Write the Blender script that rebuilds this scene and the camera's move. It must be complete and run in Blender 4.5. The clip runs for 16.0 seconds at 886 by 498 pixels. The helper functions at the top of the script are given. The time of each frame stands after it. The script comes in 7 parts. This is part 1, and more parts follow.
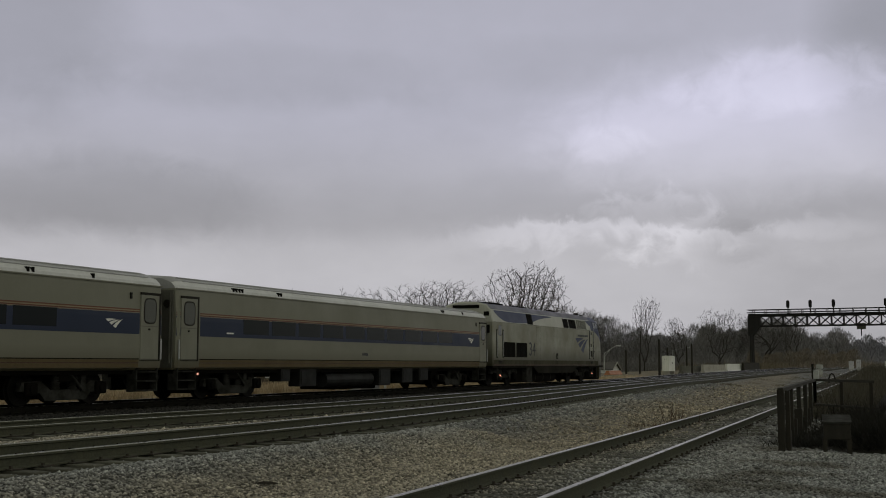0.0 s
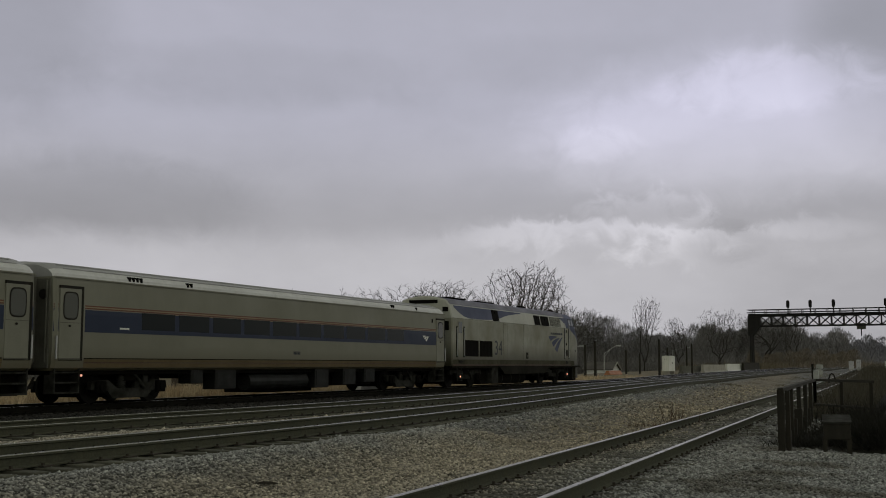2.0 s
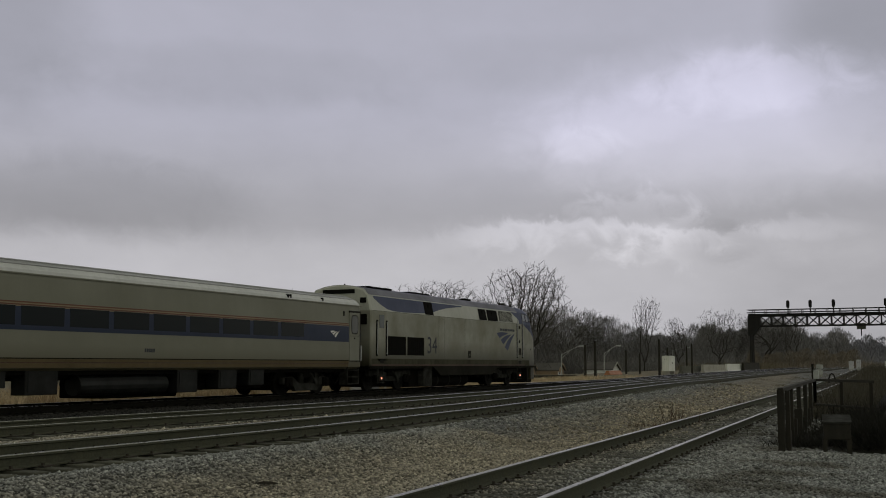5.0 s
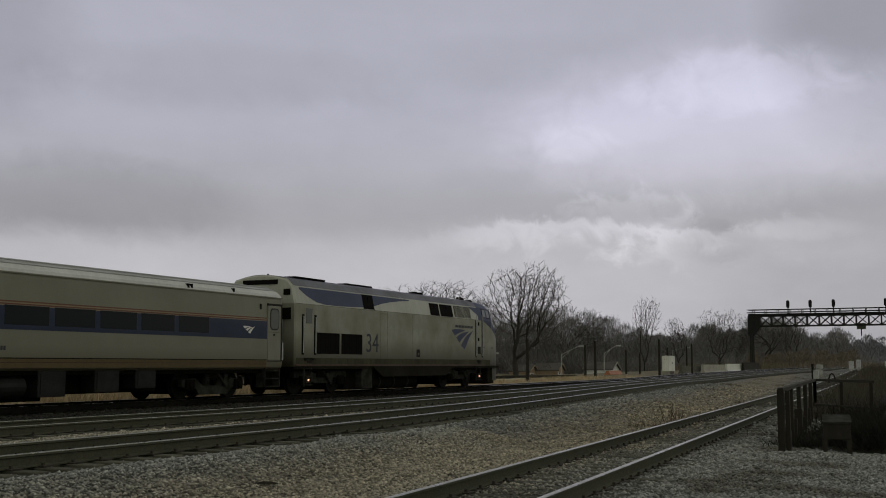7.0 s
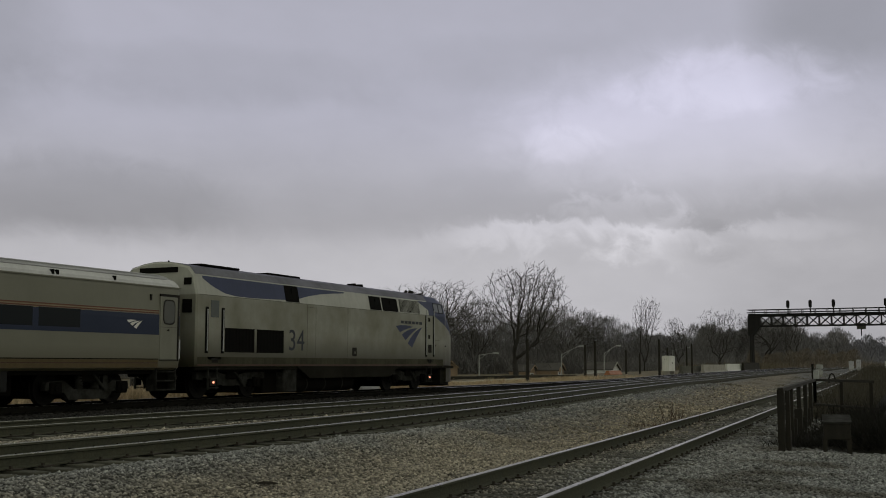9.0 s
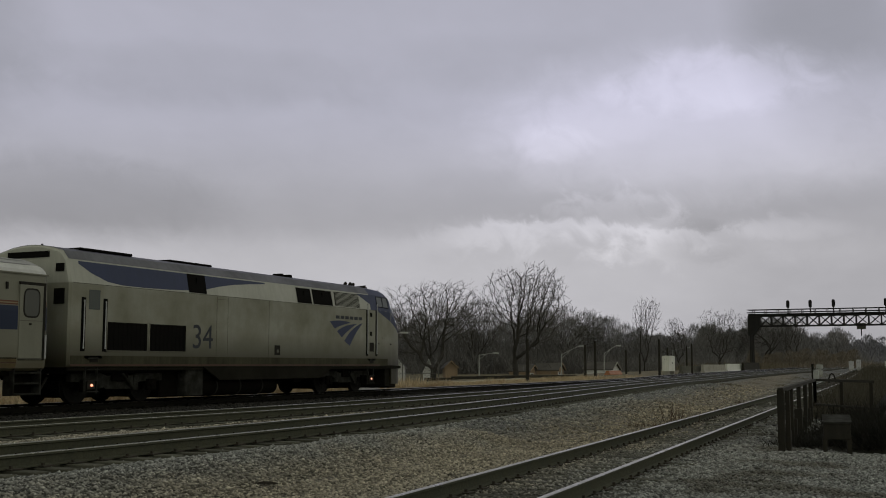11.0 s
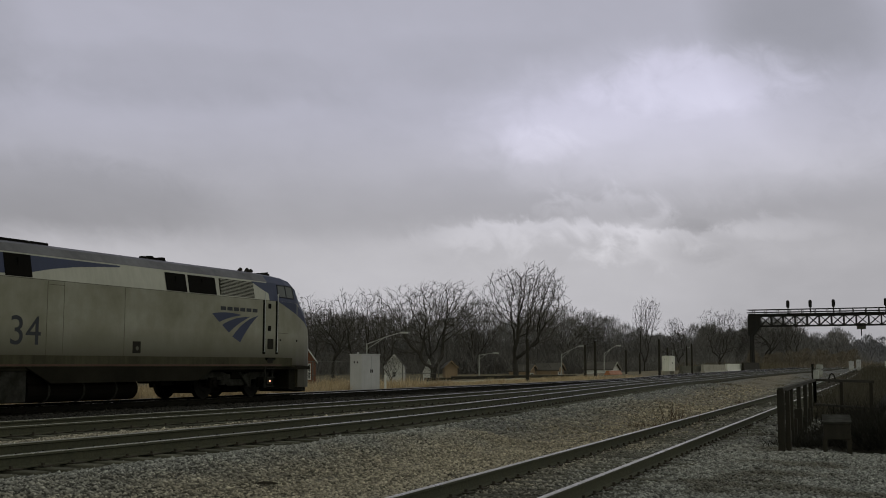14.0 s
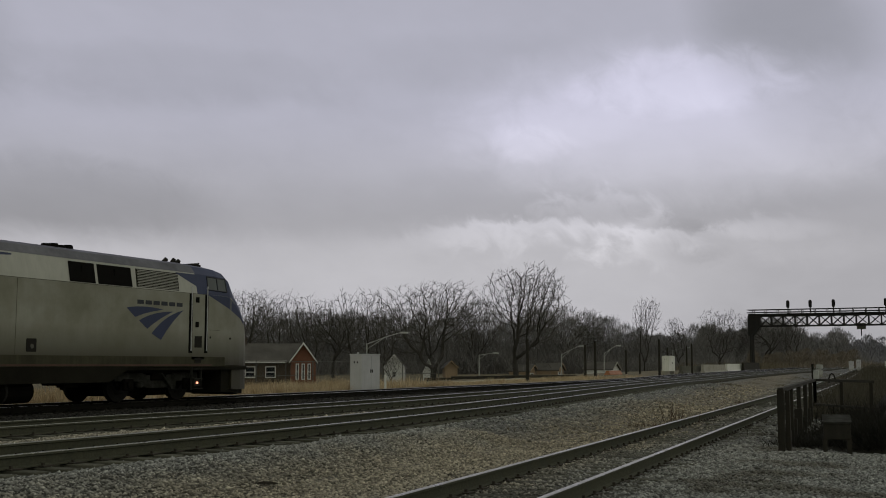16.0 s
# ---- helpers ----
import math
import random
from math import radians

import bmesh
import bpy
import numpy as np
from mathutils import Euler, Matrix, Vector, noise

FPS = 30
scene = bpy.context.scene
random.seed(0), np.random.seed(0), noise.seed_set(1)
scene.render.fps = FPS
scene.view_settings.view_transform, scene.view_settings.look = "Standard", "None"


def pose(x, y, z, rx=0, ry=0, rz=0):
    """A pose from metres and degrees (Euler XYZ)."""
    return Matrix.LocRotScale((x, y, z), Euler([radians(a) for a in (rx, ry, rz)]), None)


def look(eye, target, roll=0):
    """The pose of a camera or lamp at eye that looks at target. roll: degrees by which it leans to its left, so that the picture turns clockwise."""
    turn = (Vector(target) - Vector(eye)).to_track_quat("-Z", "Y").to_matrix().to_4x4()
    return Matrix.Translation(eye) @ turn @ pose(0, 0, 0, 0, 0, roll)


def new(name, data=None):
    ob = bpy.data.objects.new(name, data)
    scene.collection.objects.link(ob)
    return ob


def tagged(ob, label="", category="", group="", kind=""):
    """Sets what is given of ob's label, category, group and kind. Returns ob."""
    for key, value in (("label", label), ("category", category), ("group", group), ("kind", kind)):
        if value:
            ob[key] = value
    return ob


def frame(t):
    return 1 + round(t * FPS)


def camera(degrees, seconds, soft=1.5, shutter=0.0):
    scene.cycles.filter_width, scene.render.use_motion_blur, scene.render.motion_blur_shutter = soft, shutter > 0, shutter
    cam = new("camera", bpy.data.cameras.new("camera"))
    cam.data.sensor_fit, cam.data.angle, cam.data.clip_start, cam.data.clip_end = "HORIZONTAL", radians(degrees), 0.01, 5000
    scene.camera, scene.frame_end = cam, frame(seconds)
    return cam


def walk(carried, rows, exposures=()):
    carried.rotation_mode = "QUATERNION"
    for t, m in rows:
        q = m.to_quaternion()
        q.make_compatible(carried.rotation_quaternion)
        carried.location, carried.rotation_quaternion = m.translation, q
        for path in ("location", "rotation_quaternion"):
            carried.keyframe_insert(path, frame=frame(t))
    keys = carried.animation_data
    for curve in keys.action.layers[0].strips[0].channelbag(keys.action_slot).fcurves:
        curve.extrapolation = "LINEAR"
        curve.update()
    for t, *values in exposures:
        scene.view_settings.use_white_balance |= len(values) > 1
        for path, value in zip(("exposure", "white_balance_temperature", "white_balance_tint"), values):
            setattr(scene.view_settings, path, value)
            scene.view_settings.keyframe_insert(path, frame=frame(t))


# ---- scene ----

# ---------------------------------------------------------------- camera
EYE = Vector((0.0, 0.0, 1.087))
YAW, PITCH = radians(65.38), radians(5.94)
FORWARD = Vector((math.sin(YAW) * math.cos(PITCH), math.cos(YAW) * math.cos(PITCH), math.sin(PITCH)))
cam = camera(43.42, 16.0, soft=1.0)
STILL = look(EYE, EYE + FORWARD * 10)
walk(cam, [(0.0, STILL), (16.0, STILL)])

# ---------------------------------------------------------------- node helpers


def node(nt, kind, **values):
    n = nt.nodes.new(kind)
    for key, value in values.items():
        n.inputs[key].default_value = value
    return n


def maths(nt, op, a, b=None, c=None, clamp=False):
    n = nt.nodes.new("ShaderNodeMath")
    n.operation, n.use_clamp = op, clamp
    for i, v in enumerate((a, b, c)):
        if v is None:
            continue
        if isinstance(v, (int, float)):
            n.inputs[i].default_value = v
        else:
            nt.links.new(v, n.inputs[i])
    return n.outputs[0]


def blend(nt, fac, a, b, kind="MIX"):
    n = nt.nodes.new("ShaderNodeMix")
    n.data_type, n.blend_type = "RGBA", kind
    for socket, v in ((n.inputs[0], fac), (n.inputs[6], a), (n.inputs[7], b)):
        if isinstance(v, (int, float)):
            socket.default_value = v
        elif isinstance(v, (tuple, list)):
            socket.default_value = (*v[:3], 1)
        else:
            nt.links.new(v, socket)
    return n.outputs[2]


def ramp(nt, fac, stops):
    n = nt.nodes.new("ShaderNodeValToRGB")
    n.color_ramp.interpolation = "B_SPLINE" if len(stops) > 4 else "LINEAR"
    while len(n.color_ramp.elements) < len(stops):
        n.color_ramp.elements.new(0.5)
    for e, (at, col) in zip(n.color_ramp.elements, stops):
        e.position = at
        e.color = (*col, 1) if isinstance(col, (tuple, list)) else (col, col, col, 1)
    nt.links.new(fac, n.inputs[0])
    return n.outputs[0]


# ---------------------------------------------------------------- sky and light


def smooth_range(nt, value, lo, hi):
    n = nt.nodes.new("ShaderNodeMapRange")
    n.interpolation_type = "SMOOTHSTEP"
    n.inputs[1].default_value, n.inputs[2].default_value = min(lo, hi), max(lo, hi)
    n.inputs[3].default_value, n.inputs[4].default_value = (0.0, 1.0) if lo < hi else (1.0, 0.0)
    nt.links.new(value, n.inputs[0])
    return n.outputs[0]


def overcast(nt, direction):
    """The colour of a grey, layered overcast seen along a direction: a ragged low deck over a brighter strip of far sky."""
    split = nt.nodes.new("ShaderNodeSeparateXYZ")
    nt.links.new(direction, split.inputs[0])
    x, y, z = split.outputs
    az = maths(nt, "ARCTAN2", x, y)
    el = maths(nt, "ARCSINE", z)
    azd = maths(nt, "MULTIPLY", maths(nt, "SUBTRACT", az, YAW), 180 / math.pi)
    eld = maths(nt, "MULTIPLY", el, 180 / math.pi)

    def wisps(scale, detail, seed, rough=0.5, warp=0.12, flatten=1.7):
        flat = nt.nodes.new("ShaderNodeCombineXYZ")
        nt.links.new(azd, flat.inputs[0])
        nt.links.new(maths(nt, "MULTIPLY", eld, flatten), flat.inputs[1])
        n = node(nt, "ShaderNodeTexNoise", Scale=scale, Detail=detail, Roughness=rough, Distortion=warp)
        move = nt.nodes.new("ShaderNodeVectorMath")
        move.inputs[1].default_value = (seed * 13.7, seed * 7.1, seed * 3.3)
        nt.links.new(flat.outputs[0], move.inputs[0])
        nt.links.new(move.outputs[0], n.inputs["Vector"])
        return maths(nt, "SUBTRACT", n.outputs[0], 0.5)
    broad, middle, billow = wisps(0.06, 3, 1, flatten=2.6), wisps(0.2, 5, 2, flatten=2.2), wisps(0.55, 6, 6, 0.6, 0.6, 1.1)
    wob = maths(nt, "ADD", maths(nt, "MULTIPLY", broad, 4.0), maths(nt, "MULTIPLY", middle, 1.6))
    height = maths(nt, "DIVIDE", maths(nt, "ADD", eld, wob), 90.0, clamp=True)
    value = nt.nodes.new("ShaderNodeSeparateColor")
    nt.links.new(ramp(nt, height, SKY_LAYERS), value.inputs[0])
    lum = value.outputs[0]
    ragged = maths(nt, "ADD", maths(nt, "MULTIPLY", middle, 0.9), maths(nt, "MULTIPLY", billow, 1.6))
    for a0, e0, wa, we, amount, rag in SKY_GLOWS:
        da = maths(nt, "DIVIDE", maths(nt, "SUBTRACT", azd, a0), wa)
        de = maths(nt, "DIVIDE", maths(nt, "SUBTRACT", eld, e0), we)
        r2 = maths(nt, "ADD", maths(nt, "MULTIPLY", da, da), maths(nt, "MULTIPLY", de, de))
        near = maths(nt, "ADD", maths(nt, "SUBTRACT", 1.0, r2), maths(nt, "MULTIPLY", ragged, rag))
        lum = maths(nt, "ADD", lum, maths(nt, "MULTIPLY", smooth_range(nt, near, -1.2, 0.9), amount))
    # the far, brighter strip under the deck's ragged edge
    right = smooth_range(nt, azd, -3.0, 6.0)
    lift = maths(nt, "ADD", maths(nt, "MULTIPLY", right, 0.55), DECK_EDGE)
    edge = maths(nt, "ADD", maths(nt, "SUBTRACT", eld, lift), maths(nt, "MULTIPLY", broad, 2.8))
    torn = maths(nt, "ADD", maths(nt, "MULTIPLY", middle, 1.3), maths(nt, "MULTIPLY", billow, 1.7))
    edge = maths(nt, "ADD", edge, maths(nt, "MULTIPLY", torn, maths(nt, "ADD", maths(nt, "MULTIPLY", right, 1.5), 0.5)))
    # the tear is crisp under the bright part of the deck and soft elsewhere
    crisp = maths(nt, "MULTIPLY", smooth_range(nt, azd, -2.0, 5.0), smooth_range(nt, azd, 24.0, 13.0))
    below = maths(nt, "ADD", maths(nt, "MULTIPLY", smooth_range(nt, edge, 0.35, -0.45), crisp), maths(nt, "MULTIPLY", smooth_range(nt, edge, 0.9, -1.1), maths(nt, "SUBTRACT", 1.0, crisp)))
    rim = maths(nt, "MULTIPLY", smooth_range(nt, edge, 0.25, -0.25), smooth_range(nt, edge, -2.2, -0.35))
    strip = maths(nt, "ADD", FAR_STRIP, maths(nt, "MULTIPLY", maths(nt, "MULTIPLY", rim, crisp), 0.07))
    strip = maths(nt, "SUBTRACT", strip, maths(nt, "MULTIPLY", smooth_range(nt, eld, 4.0, 0.0), 0.05))
    strip = maths(nt, "ADD", strip, maths(nt, "MULTIPLY", middle, 0.10))
    strip = maths(nt, "SUBTRACT", strip, maths(nt, "MULTIPLY", smooth_range(nt, azd, 11.0, 20.0), 0.085))
    lum = maths(nt, "ADD", maths(nt, "MULTIPLY", lum, maths(nt, "SUBTRACT", 1.0, below)), maths(nt, "MULTIPLY", strip, below))
    for a0, e0, wa, we, amount, rag in SKY_TEARS:
        da = maths(nt, "DIVIDE", maths(nt, "SUBTRACT", azd, a0), wa)
        de = maths(nt, "DIVIDE", maths(nt, "SUBTRACT", eld, e0), we)
        r2 = maths(nt, "ADD", maths(nt, "MULTIPLY", da, da), maths(nt, "MULTIPLY", de, de))
        near = maths(nt, "ADD", maths(nt, "SUBTRACT", 1.0, r2), maths(nt, "MULTIPLY", ragged, rag))
        lum = maths(nt, "ADD", lum, maths(nt, "MULTIPLY", smooth_range(nt, near, -0.9, 0.9), amount))
    fine = maths(nt, "ADD", maths(nt, "MULTIPLY", wisps(0.17, 5, 3, 0.48), 0.11), maths(nt, "MULTIPLY", wisps(0.6, 5, 4, 0.5), 0.05))
    lum = maths(nt, "MULTIPLY", lum, maths(nt, "ADD", fine, 1.0))
    tint = ramp(nt, maths(nt, "MULTIPLY", lum, 1.0, clamp=True), [(0.3, (0.965, 0.98, 1.12)), (0.62, (0.975, 0.965, 1.18))])
    grey = nt.nodes.new("ShaderNodeCombineColor")
    for i in range(3):
        nt.links.new(lum, grey.inputs[i])
    tint = blend(nt, smooth_range(nt, eld, 14.0, 5.0), tint, (1.01, 0.995, 1.05))
    upper = smooth_range(nt, eld, 22.0, 45.0)
    around = smooth_range(nt, maths(nt, "ABSOLUTE", azd), 30.0, 70.0)
    tint = blend(nt, maths(nt, "MAXIMUM", upper, around), tint, (1.005, 1.02, 0.80))
    return blend(nt, 1.0, grey.outputs[0], tint, "MULTIPLY")


# brightness by height above the horizon, from level (0) to overhead (1)
SKY_LAYERS = [(0.0, 0.42), (0.06, 0.40), (0.085, 0.385), (0.10, 0.42), (0.118, 0.47), (0.135, 0.49), (0.15, 0.46), (0.17, 0.435), (0.20, 0.455), (0.32, 0.37), (0.6, 0.28), (1.0, 0.27)]
DECK_EDGE, FAR_STRIP = 6.45, 0.50
SKY_TEARS = [(10.4, 7.1, 2.8, 1.5, 0.06, 4.0), (12.4, 6.0, 2.2, 1.2, 0.05, 4.0), (4.6, 6.6, 2.6, 0.9, 0.035, 4.0), (14.6, 6.0, 2.2, 1.0, -0.06, 3.0), (18.8, 6.6, 2.6, 0.5, 0.05, 1.6)]
# brighter and darker parts of the deck, dim lens corners painted in: bearing, height, half widths, amount, raggedness
SKY_GLOWS = [(15.8, 11.6, 9.0, 3.3, 0.12, 0.9), (17.4, 13.8, 4.2, 1.3, 0.09, 1.6), (11.0, 12.4, 3.0, 1.0, 0.035, 1.6), (8.4, 11.2, 1.7, 0.8, 0.07, 1.2), (-17.0, 8.2, 7.0, 1.9, -0.08, 0.7), (23.0, 15.5, 3.4, 4.6, -0.10, 0.3), (-21.5, 16.5, 4.5, 4.5, -0.07, 0.5), (-9.0, 14.6, 8.0, 1.4, -0.035, 0.8), (6.5, 15.4, 5.0, 1.3, -0.02, 0.8), (17.0, 8.2, 6.0, 0.9, -0.035, 0.8), (-12.0, 12.0, 12.0, 2.0, -0.03, 0.8)]
SUN_ELEV, SUN_TURN = radians(48), radians(200)
world = bpy.data.worlds.new("overcast_sky")
scene.world = world
world.use_nodes = True
nt = world.node_tree
nt.nodes.clear()
out = nt.nodes.new("ShaderNodeOutputWorld")
bg = nt.nodes.new("ShaderNodeBackground")
coord = nt.nodes.new("ShaderNodeTexCoord")
sky = nt.nodes.new("ShaderNodeTexSky")
sky.sky_type, sky.sun_disc, sky.sun_elevation, sky.sun_rotation = "NISHITA", False, SUN_ELEV, SUN_TURN
thin = blend(nt, 1.0, sky.outputs[0], (0.06, 0.06, 0.06), "MULTIPLY")
nt.links.new(blend(nt, 0.93, thin, overcast(nt, coord.outputs["Generated"])), bg.inputs["Color"])
nt.links.new(bg.outputs[0], out.inputs[0])
sun = new("sun", bpy.data.lights.new("sun", "SUN"))
sun.data.energy, sun.data.angle, sun.data.color = 0.12, radians(40), (1.0, 0.97, 0.93)
SUN_DIR = Vector((math.sin(SUN_TURN) * math.cos(SUN_ELEV), math.cos(SUN_TURN) * math.cos(SUN_ELEV), math.sin(SUN_ELEV)))
sun.matrix_world = look(SUN_DIR * 60, (0, 0, 0))
scene.view_settings.exposure = 0.0

# ---------------------------------------------------------------- materials


def material(name, colour, other=None, rough=0.8, metal=0.0, grain=60.0, blotch=1.2, bump=0.25, mix=0.5, per_object=0.0, per_island=0.0, coords="Object",
             dirt=None, dirt_low=0.0, dirt_high=0.0, dirt_amount=0.6, streak=0.0, spec=0.5, grime_shade=None, grime_shade_top=0.0, fleck=0.2):
    """A surface with large blotches, fine grain and relief; dirt gathers between two heights of the thing."""
    m = bpy.data.materials.new(name)
    m.use_nodes = True
    nt = m.node_tree
    b = nt.nodes["Principled BSDF"]
    tc = nt.nodes.new("ShaderNodeTexCoord")
    n1 = node(nt, "ShaderNodeTexNoise", Scale=blotch, Detail=5.0, Roughness=0.6)
    n2 = node(nt, "ShaderNodeTexNoise", Scale=grain, Detail=3.0, Roughness=0.6)
    for n in (n1, n2):
        nt.links.new(tc.outputs[coords], n.inputs["Vector"])
    other = other or tuple(c * 0.7 for c in colour)
    fac = ramp(nt, n1.outputs[0], [(0.5 - mix * 0.4, 0.0), (0.5 + mix * 0.4, 1.0)])
    col = blend(nt, fac, colour, other)
    specks = ramp(nt, n2.outputs[0], [(0.3, 1 - fleck), (0.7, 1 + 0.85 * fleck)])
    col = blend(nt, 1.0, col, specks, "MULTIPLY")
    if streak:
        st = nt.nodes.new("ShaderNodeMapping")
        st.inputs["Scale"].default_value = (7.0, 7.0, 0.35)
        nt.links.new(tc.outputs[coords], st.inputs[0])
        n3 = node(nt, "ShaderNodeTexNoise", Scale=1.0, Detail=4.0, Roughness=0.65)
        nt.links.new(st.outputs[0], n3.inputs["Vector"])
        run = ramp(nt, n3.outputs[0], [(0.35, 1.0 - streak), (0.62, 1.0)])
        col = blend(nt, 1.0, col, run, "MULTIPLY")
    b.inputs["Specular IOR Level"].default_value = spec
    if grime_shade:
        # grime plus weaker sky light on upright sides, painted in below the fold seam
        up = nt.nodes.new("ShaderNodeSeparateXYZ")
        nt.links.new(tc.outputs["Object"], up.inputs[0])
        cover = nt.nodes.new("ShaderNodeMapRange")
        cover.inputs[1].default_value, cover.inputs[2].default_value = grime_shade_top + 0.02, grime_shade_top - 0.02
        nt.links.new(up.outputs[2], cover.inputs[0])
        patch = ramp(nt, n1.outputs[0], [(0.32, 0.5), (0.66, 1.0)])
        col = blend(nt, maths(nt, "MULTIPLY", cover.outputs[0], patch), col, grime_shade)
    if dirt:
        xyz = nt.nodes.new("ShaderNodeSeparateXYZ")
        nt.links.new(tc.outputs["Object"], xyz.inputs[0])
        z = maths(nt, "ADD", xyz.outputs[2], maths(nt, "MULTIPLY", maths(nt, "SUBTRACT", n1.outputs[0], 0.5), 0.5))
        f = nt.nodes.new("ShaderNodeMapRange")
        f.inputs[1].default_value, f.inputs[2].default_value = dirt_high, dirt_low
        f.inputs[3].default_value, f.inputs[4].default_value = 0.0, dirt_amount
        nt.links.new(z, f.inputs[0])
        col = blend(nt, f.outputs[0], col, dirt)
    if per_object or per_island:
        if per_object:
            r = nt.nodes.new("ShaderNodeObjectInfo").outputs["Random"]
        else:
            r = nt.nodes.new("ShaderNodeNewGeometry").outputs["Random Per Island"]
        amount = per_object or per_island
        col = blend(nt, 1.0, col, ramp(nt, r, [(0.0, 1.0 - amount), (1.0, 1.0 + amount * 0.7)]), "MULTIPLY")
    nt.links.new(col, b.inputs["Base Color"])
    b.inputs["Metallic"].default_value = metal
    rg = ramp(nt, n1.outputs[0], [(0.3, max(0.05, rough - 0.1)), (0.7, min(1.0, rough + 0.1))])
    nt.links.new(rg, b.inputs["Roughness"])
    if bump:
        bm = node(nt, "ShaderNodeBump", Strength=bump, Distance=0.02)
        nt.links.new(n2.outputs[0], bm.inputs["Height"])
        nt.links.new(bm.outputs[0], b.inputs["Normal"])
    return m


def glow(name, colour, strength):
    m = bpy.data.materials.new(name)
    m.use_nodes = True
    b = m.node_tree.nodes["Principled BSDF"]
    b.inputs["Base Color"].default_value = (*colour, 1)
    b.inputs["Emission Color"].default_value = (*colour, 1)
    b.inputs["Emission Strength"].default_value = strength
    return m


def glass(name, colour, rough=0.08, spec=0.5):
    m = bpy.data.materials.new(name)
    m.use_nodes = True
    b = m.node_tree.nodes["Principled BSDF"]
    b.inputs["Base Color"].default_value = (*colour, 1)
    b.inputs["Roughness"].default_value = rough
    b.inputs["Specular IOR Level"].default_value = spec
    return m


